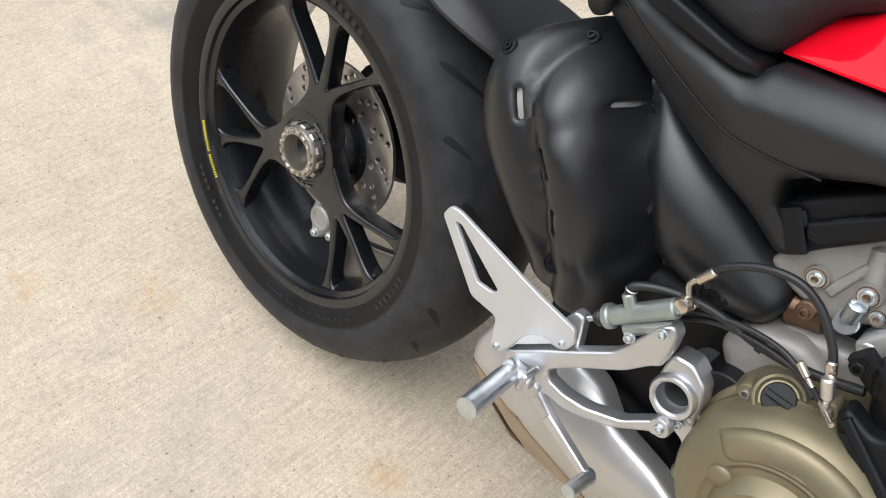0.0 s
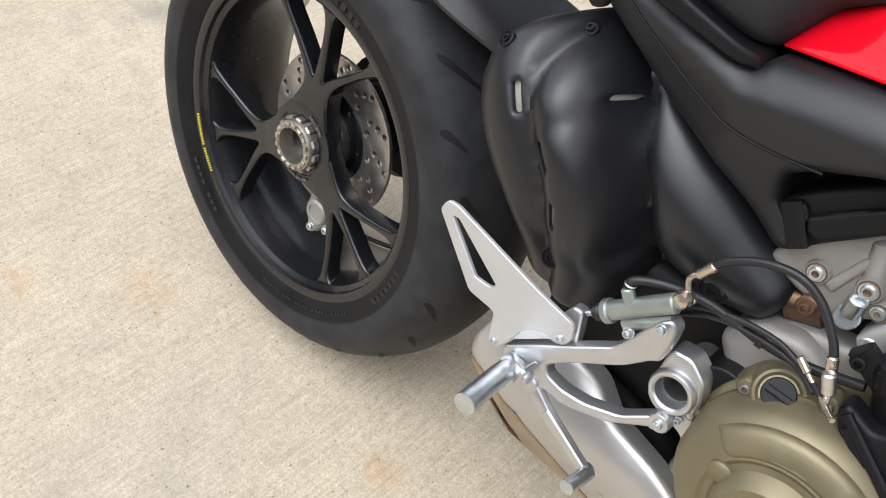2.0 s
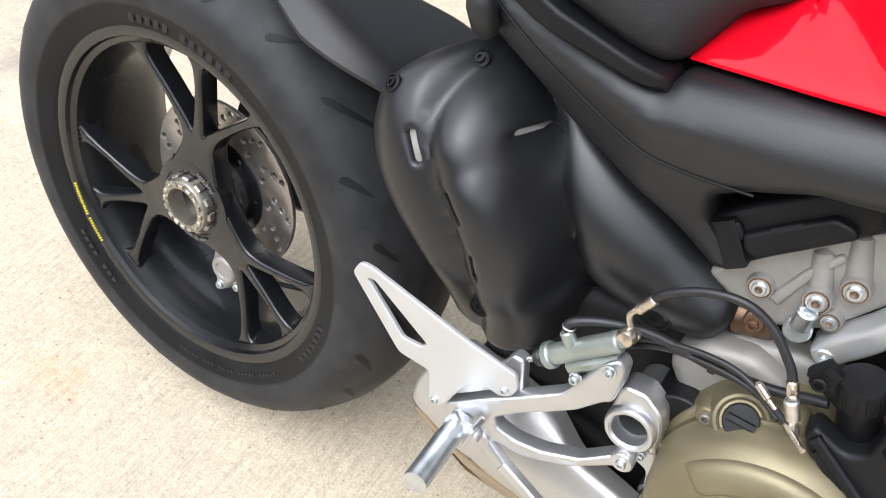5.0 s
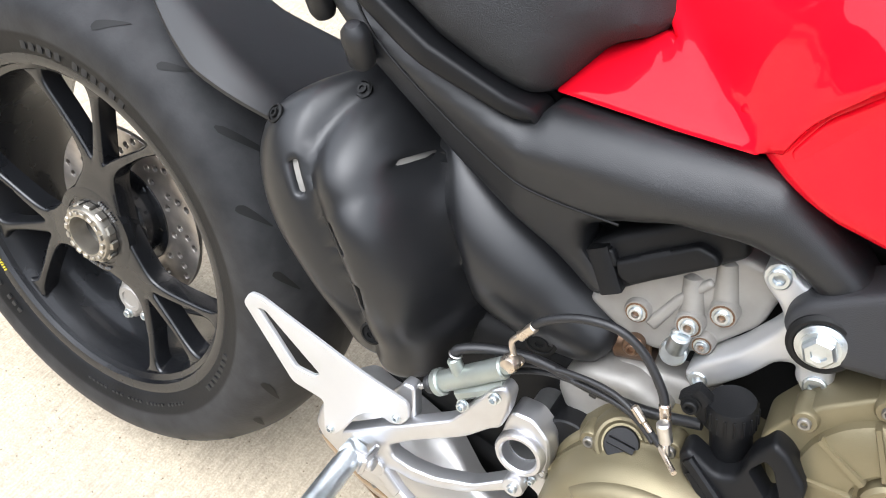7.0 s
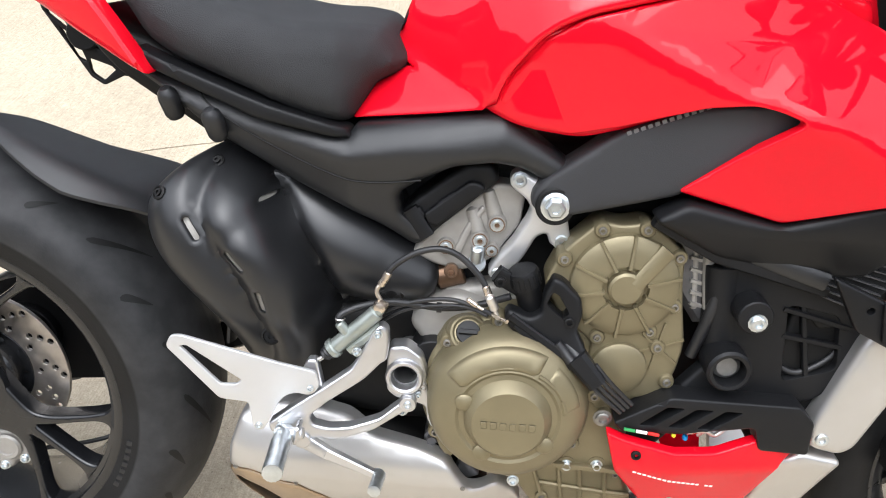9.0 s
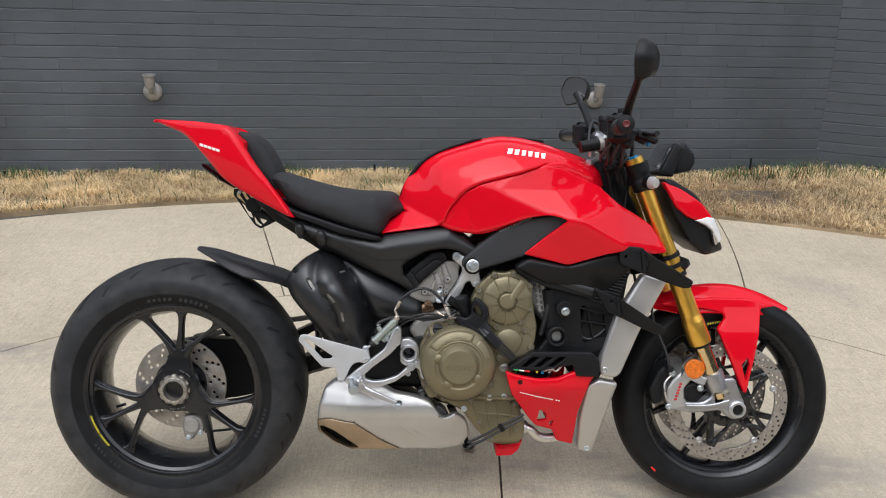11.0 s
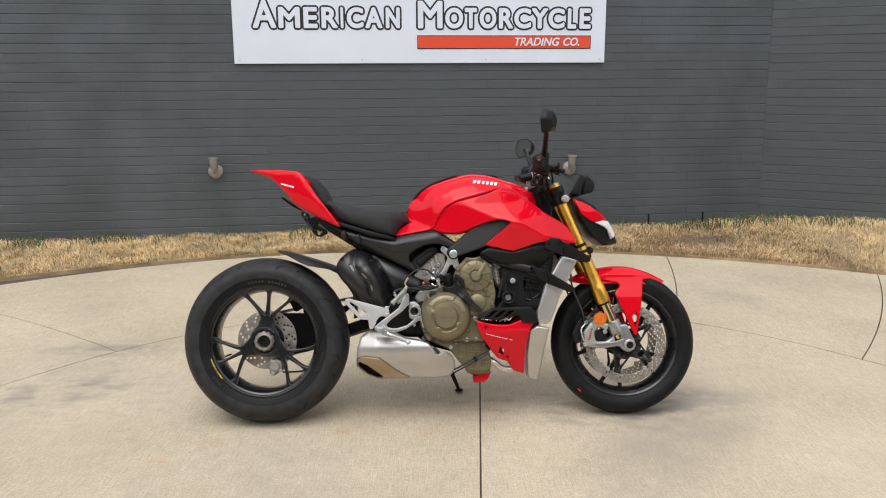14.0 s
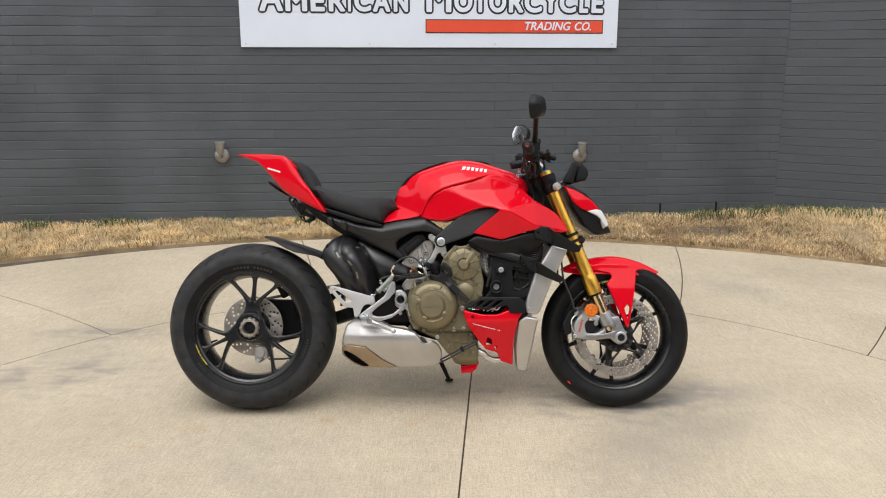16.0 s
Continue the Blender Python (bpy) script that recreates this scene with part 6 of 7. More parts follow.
part("belly_screw", screw(0.904, 0.388, red_lat(0.904, 0.388), 0.006), DARK, belly)
for x, z, d in ((1.126, 0.414, 0.168), (1.108, 0.166, 0.056)):
    part("shroud_screw", screw(x, z, d, 0.008), ZINC, bike)
part("belly_screw_large", screw(0.864, 0.418, 0.165, 0.009), SCREW, bike)
both("lower_tray", rounded([(0.874, 0.424), (0.938, 0.463), (1.088, 0.463), (1.108, 0.442), (1.108, 0.398), (1.05, 0.40), (1.04, 0.43), (0.956, 0.414), (0.885, 0.412)], 0.005), 0.182, 0.03, 0.003, BLACK, "black slatted tray", [rounded([(0.905 + 0.034 * i, 0.424), (0.935 + 0.034 * i, 0.45), (0.955 + 0.034 * i, 0.45), (0.922 + 0.034 * i, 0.424)], 0.003) for i in range(3)])
both("side_plate", rounded([(0.978, 0.64), (1.10, 0.632), (1.155, 0.56), (1.15, 0.483), (1.105, 0.452), (0.945, 0.452), (0.99, 0.51)], 0.01), 0.152, 0.015, 0.006, BLACK, "black inner side plate", [rounded([(1.06, 0.58), (1.12, 0.57), (1.13, 0.5), (1.07, 0.48)], 0.01)])
for u, v in (((1.055, -0.15, 0.575), (1.135, -0.15, 0.555)), ((1.06, -0.148, 0.54), (1.13, -0.148, 0.53)), ((1.075, -0.146, 0.59), (1.1, -0.146, 0.48))):
    part("plate_web", beam(u, v, (0.006, 0.01), (0.006, 0.01)), BLACK, bike)
part("plate_hose", tube([(1.06, -0.14, 0.5), (1.09, -0.145, 0.49), (1.13, -0.14, 0.52), (1.12, -0.14, 0.57)], 0.004), HOSE, bike)
part("crash_post", merge(rod((0.985, -0.13, 0.62), (0.998, -0.13, 0.505), 0.024, n=20), rod((1.014, -0.14, 0.575), (1.014, -0.185, 0.575), 0.02)), BLACK, bike)
part("post_screw", screw(1.016, 0.57, 0.188, 0.0085, tall=0.006), ZINC, bike)
part("post_bush", turned((0.998, -0.14, 0.503), (0, -1, 0), [(0.026, 0), (0.026, 0.04), (0.023, 0.043), (0.019, 0.042), (0.018, 0.02), (0.0002, 0.02)], 32), BLACK, bike)
part("bush_plug", turned((0.998, -0.155, 0.503), (0, -1, 0), [(0.0165, 0), (0.0165, 0.01), (0.012, 0.014), (0.0002, 0.014)], 24), TUBE, bike)
both("inner_cowl", rounded([(0.885, 0.682), (0.92, 0.704), (1.02, 0.684), (1.115, 0.714), (1.17, 0.722), (1.19, 0.69), (1.13, 0.62), (1.058, 0.618), (0.965, 0.637)], 0.01), lambda x, z: 0.19 - 0.5 * max(0, 0.68 - z), 0.03, 0.008, BLACK, "black inner fairing below the red panel")
part("cowl_strip", merge(beam((0.89, -0.168, 0.676), (0.965, -0.16, 0.637), (0.012, 0.012), (0.014, 0.012)), beam((0.965, -0.16, 0.637), (1.095, -0.158, 0.602), (0.014, 0.012), (0.012, 0.012))), BLACK, bike)
for s in (-1, 1):
    for root_line, blade, hole, d0 in (
        ([(1.142, 0.742), (1.203, 0.735), (1.222, 0.712), (1.212, 0.668), (1.146, 0.694)], [(1.196, 0.737), (1.225, 0.716), (1.268, 0.69), (1.319, 0.658), (1.316, 0.64), (1.3, 0.637), (1.25, 0.653), (1.205, 0.67)], (1.16, 0.713), 0.208),
        ([(1.084, 0.634), (1.15, 0.606), (1.172, 0.588), (1.162, 0.552), (1.12, 0.572)], [(1.14, 0.612), (1.17, 0.594), (1.212, 0.566), (1.25, 0.542), (1.248, 0.526), (1.232, 0.522), (1.19, 0.54), (1.15, 0.558)], (1.13, 0.598), 0.196),
    ):
        wing = part("winglet", shell(rounded(root_line, 0.006), d0, 0.008, 0.003, [ring(*hole, 0.0042, 12)], 0.012, s), BLACK, bike, "matt black winglet with a folded blade")
        x0 = blade[0][0]
        part("blade", shell(rounded(blade, 0.007), lambda x, z: d0 + 0.001 + (0.34 if d0 > 0.2 else 0.68) * (x - x0) + 0.35 * (z - lerp(x, [x0, x0 + 0.12], [blade[0][1], blade[3][1]])), 0.006, 0.0025, (), 0.01, s), BLACK, wing)
        part("fold", beam((x0 + 0.004, s * (d0 + 0.002), blade[0][1] - 0.004), (x0 + 0.012, s * (d0 + 0.002), blade[-1][1] + 0.006), (0.008, 0.008), (0.008, 0.008)), BLACK, wing)

# front wheel
front_wheel = part("front_wheel", turned((FX, 0, FZ), (0, 1, 0), [(0.220, -0.049), (0.226, -0.048), (0.226, -0.045), (0.213, -0.042), (0.2, -0.02), (0.2, 0.02), (0.213, 0.042), (0.226, 0.045), (0.226, 0.048), (0.220, 0.049), (0.205, 0.04), (0.19, 0.012), (0.19, -0.012), (0.205, -0.04), (0.22, -0.049)], 112, False), RIM, bike, "satin black forged front rim")
FRONT = [(0.2225, 0.045), (0.227, 0.051), (0.24, 0.057), (0.254, 0.0605), (0.268, 0.06), (0.281, 0.051), (0.2905, 0.037), (0.297, 0.02), (0.2995, 0.0)]
tyre("tyre", FX, FZ, FRONT, [], 10, front_wheel, "black front tyre with slash tread grooves", 240)
grooves(FX, FZ, FRONT, 0.0, 21, 0.55, front_wheel)
for i in range(5):
    a0 = 90 + 72 * i + 20
    pol = lambda r, a, y: Vector((FX + r * math.cos(radians(a)), y, FZ + r * math.sin(radians(a))))
    part("spoke", merge(beam(pol(0.02, a0, 0), pol(0.09, a0, 0), (0.05, 0.04), (0.02, 0.03)), beam(pol(0.075, a0, 0), pol(0.2, a0 - 13, 0), (0.018, 0.028), (0.014, 0.022)), beam(pol(0.075, a0, 0), pol(0.2, a0 + 13, 0), (0.018, 0.028), (0.014, 0.022))), RIM, front_wheel)
part("hub", rod((FX, -0.07, FZ), (FX, 0.07, FZ), 0.03, n=32), RIM, front_wheel)
for y in (-0.073, 0.068):
    disc = part("front_brake_disc", plate_ring(FX, FZ, 0.165, 0.130, y, 0.005, holes_round(FX, FZ, [(0.159, 30, 0), (0.151, 30, 0.33), (0.143, 30, 0.66), (0.136, 30, 0.0)], 0.0036)), DISC, front_wheel, "drilled floating steel front brake disc")
    at = lambda r, a: (FX + r * math.cos(radians(a)), FZ + r * math.sin(radians(a)))
    star = [at(r, 36 + 72 * i + a) for i in range(5) for r, a in ((0.062, -33), (0.1, -9.5), (0.133, -4), (0.133, 4), (0.1, 9.5), (0.062, 33))]
    part("disc_carrier", shell(star, -y, 0.006, 0.0015, [ring(FX, FZ, 0.04, 40), *[[at(0.068, 36 + 72 * i - 20), at(0.068, 36 + 72 * i), at(0.068, 36 + 72 * i + 20), at(0.098, 36 + 72 * i + 3), at(0.112, 36 + 72 * i), at(0.098, 36 + 72 * i - 3)] for i in range(5)]], 0.03), RIM, front_wheel, "black disc carrier")
    for i in range(5):
        for q in (0.5,):
            b = 2 * math.pi * (i * 2 + q) / 10
            part("disc_button", turned((FX + 0.128 * math.cos(b), y + 0.003 * (1 if y > 0 else -1), FZ + 0.128 * math.sin(b)), (0, 1 if y > 0 else -1, 0), [(0.0085, -0.004), (0.0085, 0.003), (0.007, 0.0045), (0.0045, 0.0045), (0.004, 0.001), (0.0002, 0.001)], 16), ALU, front_wheel)
part("rim_lettering", arc_bars(FX, FZ, 0.2195, 0.005, 95, 112, 10, 0.0495, (6,)), YELLOW, front_wheel)
part("tyre_mark", arc_bars(FX, FZ, 0.272, 0.006, 222, 228, 1, 0.058), REDPRINT, front_wheel)

# fork, caliper, fender
AX = Vector((0.169, 0, -0.41)).normalized()
for s in (-1, 1):
    y = s * 0.106
    top, mid, low = Vector((1.197, y, 0.958)), Vector((1.394, y, 0.472)), Vector((1.452, y, 0.335))
    leg = part("fork_leg", turned(top, mid - top, [(0.023, 0), (0.0235, 0.12), (0.0245, 0.3), (0.025, 0.40), (0.0254, 0.443), (0.0257, 0.446), (0.0290, 0.460), (0.0293, 0.463), (0.0295, 0.51), (0.0285, (mid - top).length), (0.02, (mid - top).length + 0.001)], 40), GOLD, bike, "gold anodised upside-down fork leg")
    part("fork_tube", rod(mid - AX * -0.0 - (mid - low).normalized() * -0.01, low - (mid - low).normalized() * 0.01, 0.0215, n=32), FORKTUBE, leg, "polished inner fork tube")
    part("fork_seal", turned(mid, low - mid, [(0.027, -0.004), (0.028, 0.002), (0.024, 0.008), (0.0215, 0.009)], 32), DARK, leg)
    foot = rounded([(1.424, 0.364), (1.447, 0.378), (1.484, 0.383), (1.498, 0.345), (1.515, 0.31), (1.51, 0.278), (1.488, 0.266), (1.467, 0.276), (1.45, 0.293), (1.382, 0.283), (1.315, 0.292), (1.309, 0.305), (1.333, 0.314), (1.40, 0.312), (1.425, 0.33)], 0.012)
    part("fork_foot", merge(shell(foot, lambda x, z: lerp(x, [1.31, 1.4, 1.46], [0.116, 0.12, 0.128]), 0.03, 0.007, [rounded([(1.43, 0.338), (1.44, 0.352), (1.458, 0.335), (1.452, 0.31), (1.437, 0.306)], 0.006)], 0.009, s), turned(Vector((1.4265, s * 0.106, 0.395)), low - mid, [(0.0225, 0), (0.0275, 0.002), (0.0285, 0.008), (0.0285, 0.05), (0.02, 0.06)], 32)), FOOTCAST, leg, "cast silver fork foot", 28)
    part("foot_rib", strip([(1.47, s * 0.129, 0.318), (1.42, s * 0.126, 0.305), (1.36, s * 0.12, 0.302)], [(0.012, 0.006), (0.01, 0.006), (0.008, 0.004)]), FOOTCAST, leg)
    part("axle_end", turned((FX + 0.004, s * 0.123, FZ - 0.002), (0, s, 0), [(0.023, -0.01), (0.023, 0.01), (0.02, 0.013), (0.0145, 0.013), (0.0142, -0.008)], 32, False), ALU, leg)
    # near-black disc stands for the shade in the hollow axle
    part("axle_hollow", turned((FX + 0.004, s * 0.1275, FZ - 0.002), (0, s, 0), [(0.016, 0), (0.016, 0.003), (0.0002, 0.003)], 24), DARK, leg)
    part("fork_web", beam((1.405, s * 0.115, 0.37), (1.345, s * 0.115, 0.395), (0.022, 0.02), (0.02, 0.02)), ALU, leg)
    part("fork_badge", block((1.462, s * 0.126, 0.343), (0.022, 0.004, 0.014), (0, 20, 0), 0.001), STEEL, leg)
    caliper = part("front_caliper", merge(shell(rounded([(1.306, 0.350), (1.324, 0.378), (1.348, 0.398), (1.385, 0.402), (1.40, 0.385), (1.372, 0.372), (1.353, 0.35), (1.356, 0.322), (1.372, 0.300), (1.365, 0.292), (1.318, 0.292), (1.306, 0.315)], 0.008), 0.118, 0.07, 0.01, (), 0.012, s)), ALUW, bike, "silver four-piston brake caliper", 28)
    part("piston_bore", turned((1.378, s * 0.1, 0.337), (0, s, 0), [(0.025, 0), (0.025, 0.012), (0.021, 0.014), (0.019, 0.010), (0.0002, 0.010)], 32), DARK, caliper, "dark piston bore")
    part("bleed_pipe", tube([(1.312, s * 0.11, 0.31), (1.30, s * 0.124, 0.335), (1.298, s * 0.12, 0.365), (1.315, s * 0.115, 0.385)], 0.003), STEEL, caliper)
    part("caliper_print", merge(*[block((1.329 + 0.0024 * i, s * 0.1185, 0.322 + 0.0082 * i), (0.008, 0.002, 0.005), (0, -18, 0), 0.0008) for i in range(6)]), REDPRINT, caliper, "red slanted block print")
    part("caliper_rear", merge(shell(rounded([(1.262, 0.345), (1.285, 0.395), (1.315, 0.42), (1.325, 0.38), (1.3, 0.35), (1.3, 0.31), (1.275, 0.30)], 0.008), 0.105, 0.06, 0.008, (), 0.014, s), rod((1.31, s * 0.10, 0.405), (1.31, s * 0.13, 0.405), 0.008)), BLACK, caliper)
    for x, z in ((1.318, 0.392), (1.312, 0.302), (1.395, 0.352)):
        part("caliper_screw", screw(x, z, 0.119, 0.007, s), ZINC, caliper)
    part("reflector", turned((1.375, s * 0.118, 0.405), (0, s, 0), [(0.026, 0), (0.026, 0.008), (0.024, 0.01), (0.0002, 0.0105)], 40), ORANGE, bike, "round orange reflector")
    part("brake_line", tube([(1.31, s * 0.12, 0.4), (1.3, s * 0.11, 0.45), (1.27, s * 0.09, 0.53), (1.26, s * 0.07, 0.62), (1.2, s * 0.04, 0.8)], 0.004), HOSE, bike)
    for z in (0.705, 0.68, 0.655):
        f = (0.958 - z) / (0.958 - 0.472)
        c = top.lerp(mid, f)
        part("fork_clamp", turned(c, mid - top, [(0.025, -0.006), (0.0285, -0.005), (0.0285, 0.006), (0.025, 0.007)], 28), BLACK, leg)
    part("fork_top_sleeve", turned(top.lerp(mid, 0.045), mid - top, [(0.025, 0), (0.0285, 0.003), (0.0285, 0.022), (0.0265, 0.025), (0.0265, 0.034), (0.0285, 0.037), (0.0285, 0.055), (0.027, 0.062), (0.025, 0.064)], 32), BLACK, leg)
    part("fork_cap", turned(top.lerp(mid, 0.022), top - mid, [(0.024, 0), (0.024, 0.004), (0.018, 0.006), (0.0002, 0.007)], 32), GOLD, leg)
    part("preload_nut", turned(top.lerp(mid, 0.012), top - mid, [(0.014, 0), (0.014, 0.009), (0.012, 0.011), (0.0002, 0.011)], 6), BLUE, leg, "blue anodised adjuster")


def fender():
    line = spline([(1.27, 0.566), (1.30, 0.582), (1.345, 0.598), (1.41, 0.612), (1.471, 0.616), (1.53, 0.610), (1.60, 0.588), (1.668, 0.553)], 5)
    wide = spline([(0.045,), (0.06,), (0.07,), (0.072,), (0.072,), (0.07,), (0.06,), (0.02,)], 5)
    rings = []
    for i, ((x, z), (w,)) in enumerate(zip(line, wide)):
        v = Vector((x - FX, 0, z - FZ)).normalized()
        drop = lerp(i, [0, 8, 20, 30, len(line) - 1], [0.012, 0.055, 0.07, 0.05, 0.006])
        top, low = [], []
        for j in range(17):
            f = -1 + j / 8
            dip = drop * (abs(f) ** 2.4)
            p = Vector((x, f * w, z)) - v * dip
            top.append(p)
            low.append(p - v * 0.004)
        rings.append(top + low[::-1])
    return loft(rings)


fend = part("front_fender", fender(), RED, bike, "glossy red front fender with side legs")
for s in (-1, 1):
    part("fender_leg", shell(rounded([(1.29, 0.572), (1.336, 0.583), (1.43, 0.588), (1.53, 0.585), (1.60, 0.566), (1.563, 0.56), (1.556, 0.50), (1.545, 0.42), (1.530, 0.331), (1.522, 0.333), (1.512, 0.352), (1.476, 0.435), (1.443, 0.506), (1.466, 0.535), (1.458, 0.549), (1.41, 0.560), (1.342, 0.562)], 0.006), lambda x, z: 0.078 + 0.02 * max(0, min(1, (0.57 - z) / 0.08)) - 0.05 * max(0, 0.42 - z), 0.008, 0.004, [rounded([(1.528, 0.43), (1.534, 0.41), (1.526, 0.365), (1.512, 0.41)], 0.004)], 0.012, s), RED, fend)

# headlamp
nose_lat = lambda x, z: lerp(x, [1.27, 1.35, 1.42, 1.47], [0.135, 0.125, 0.09, 0.045])
both("headlamp_cowl", rounded([(1.272, 0.9), (1.318, 0.882), (1.351, 0.862), (1.386, 0.84), (1.418, 0.805), (1.44, 0.775), (1.40, 0.79), (1.368, 0.798), (1.341, 0.807), (1.307, 0.834)], 0.008), lambda x, z: nose_lat(x, z) - 0.3 * max(0, z - 0.85), 0.02, 0.006, RED, "glossy red headlamp cowl")
part("headlamp_shell", body(rounded([(1.275, 0.905), (1.3, 0.905), (1.37, 0.865), (1.43, 0.80), (1.465, 0.735), (1.475, 0.712), (1.44, 0.706), (1.40, 0.703), (1.345, 0.75), (1.30, 0.825)], 0.012), lambda x, z: nose_lat(x, z) - 0.014, 0.012), BLACK, bike, "black beak-shaped headlamp shell")
for s in (-1, 1):
    part("headlamp", shell(rounded([(1.362, 0.799), (1.40, 0.809), (1.425, 0.803), (1.446, 0.772), (1.459, 0.745), (1.446, 0.733), (1.432, 0.748), (1.42, 0.768), (1.402, 0.782)], 0.006), lambda x, z: nose_lat(x, z) + 0.002, 0.02, 0.006, (), 0.01, s), LAMPWHITE, bike, "white daytime lamp strip")
    part("headlamp_lens", shell(rounded([(1.418, 0.765), (1.436, 0.757), (1.443, 0.735), (1.432, 0.728)], 0.006), lambda x, z: nose_lat(x, z) + 0.001, 0.012, 0.004, (), 0.01, s), STEEL, bike)
    part("indicator", turned((1.237, s * 0.138, 0.896), (0.45, s * 0.75, -0.05), [(0.013, -0.05), (0.016, -0.03), (0.018, -0.01), (0.019, 0)], 24), BLACK, bike, "stubby black indicator stalk")
    part("indicator_lens", turned((1.237, s * 0.138, 0.896), (0.45, s * 0.75, -0.05), [(0.0165, 0), (0.0165, 0.009), (0.012, 0.017), (0.0002, 0.02)], 24), LENSGREY, bike, "clear indicator lens")
dash = part("display", body(rounded([(1.272, 0.916), (1.312, 0.910), (1.336, 0.985), (1.33, 0.995), (1.314, 1.0)], 0.005), 0.08, 0.006), BLACK, bike, "black colour display housing")
part("visor", body(rounded([(1.32, 0.916), (1.368, 0.926), (1.379, 0.95), (1.374, 0.974), (1.347, 1.002), (1.334, 0.99)], 0.006), 0.055, 0.008), BLACK, bike)
part("display_screen", body([(1.2735, 0.9225), (1.3125, 0.9965), (1.3105, 0.9975), (1.2715, 0.9235)], 0.073, 0.0008), SCREEN, dash, "dark glossy display glass")

# ---- foot controls ----
foot_lat = lambda x, z: lerp(x, [0.34, 0.47, 0.56, 0.62], [0.206, 0.196, 0.182, 0.168])
guard = part("heel_guard", shell(rounded([(0.344, 0.497), (0.350, 0.511), (0.362, 0.512), (0.517, 0.467), (0.521, 0.45), (0.516, 0.439), (0.507, 0.435), (0.495, 0.439), (0.482, 0.436), (0.472, 0.425), (0.463, 0.403), (0.453, 0.386), (0.442, 0.388), (0.437, 0.425), (0.403, 0.429)], 0.005), foot_lat, 0.003, 0.0015, [rounded([(0.360, 0.498), (0.368, 0.499), (0.430, 0.455), (0.424, 0.449), (0.405, 0.449)], 0.003)]), GUARDSILVER, bike, "silver triangular heel guard with a slot")
for x, z in ((0.4485, 0.393), (0.51, 0.445)):
    part("guard_screw", screw(x, z, foot_lat(x, z) + 0.001, 0.0038, tall=0.004), ZINC, guard)
arm = part("footrest_bracket", shell(rounded([(0.459, 0.395), (0.489, 0.419), (0.524, 0.444), (0.557, 0.469), (0.565, 0.483), (0.573, 0.5), (0.583, 0.52), (0.592, 0.528), (0.600, 0.520), (0.601, 0.499), (0.599, 0.48), (0.592, 0.476), (0.574, 0.456), (0.53, 0.425), (0.508, 0.405), (0.512, 0.394), (0.532, 0.388), (0.556, 0.389), (0.591, 0.399), (0.615, 0.419), (0.63, 0.427), (0.634, 0.412), (0.62, 0.406), (0.585, 0.383), (0.546, 0.372), (0.533, 0.371), (0.521, 0.375), (0.503, 0.371), (0.495, 0.385), (0.479, 0.386), (0.463, 0.382)], 0.005), foot_lat, 0.012, 0.004, (), 0.008), ALU, bike, "forged silver forked footrest bracket", 28)
part("pedal_lever", shell(rounded([(0.498, 0.463), (0.505, 0.477), (0.516, 0.477), (0.523, 0.44), (0.514, 0.42), (0.505, 0.43)], 0.004), 0.178, 0.01, 0.003), ALU, arm)
ringp = part("pivot_plate", shell(rounded([(0.60, 0.490), (0.621, 0.493), (0.64, 0.479), (0.646, 0.46), (0.647, 0.444), (0.655, 0.424), (0.663, 0.397), (0.657, 0.385), (0.65, 0.39), (0.647, 0.411), (0.631, 0.417), (0.61, 0.42), (0.598, 0.43), (0.597, 0.448), (0.598, 0.475)], 0.006), 0.158, 0.02, 0.005, [ring(0.62, 0.453, 0.017, 28)]), ALU, bike, "cast silver swingarm pivot plate", 28)
part("pivot_ring", turned((0.62, -0.15, 0.453), (0, -1, 0), [(0.0235, 0), (0.0235, 0.013), (0.0215, 0.016), (0.0185, 0.016), (0.0165, 0.014), (0.0165, -0.02)], 40, False), ALU, ringp)
part("pivot_tube", turned((0.62, -0.1, 0.453), (0, -1, 0), [(0.0172, -0.03), (0.0172, 0.05), (0.0145, 0.051), (0.0145, 0.0), (0.0002, 0.0)], 32), TUBE, ringp)
for x, z, d, r in ((0.626, 0.421, 0.172, 0.005), (0.638, 0.430, 0.162, 0.003), (0.618, 0.398, 0.15, 0.0055), (0.658, 0.392, 0.16, 0.0045), (0.565, 0.496, 0.185, 0.0045), (0.589, 0.519, 0.182, 0.0045)):
    part("pivot_screw", screw(x, z, d, r), ZINC, ringp)
part("pivot_washer", turned((0.626, -0.15, 0.421), (0, -1, 0), [(0.0105, 0), (0.0105, 0.021), (0.0095, 0.0225), (0.0002, 0.0225)], 28), ALU, ringp)


def knurled(a, b, r, n=30, m=34):
    a, b = Vector(a), Vector(b)
    d, u, w = frame_of(b - a)
    rings = [[a + d * 0.0 + 0.6 * r * (math.cos(2 * math.pi * j / n) * u + math.sin(2 * math.pi * j / n) * w) for j in range(n)]]
    for i in range(m + 1):
        rings.append([a.lerp(b, i / m) + (r + 0.0007 * ((i + j) % 2)) * (math.cos(2 * math.pi * j / n) * u + math.sin(2 * math.pi * j / n) * w) for j in range(n)])
    rings.append([b + 0.5 * r * (math.cos(2 * math.pi * j / n) * u + math.sin(2 * math.pi * j / n) * w) + d * 0.001 for j in range(n)])
    return loft(rings)


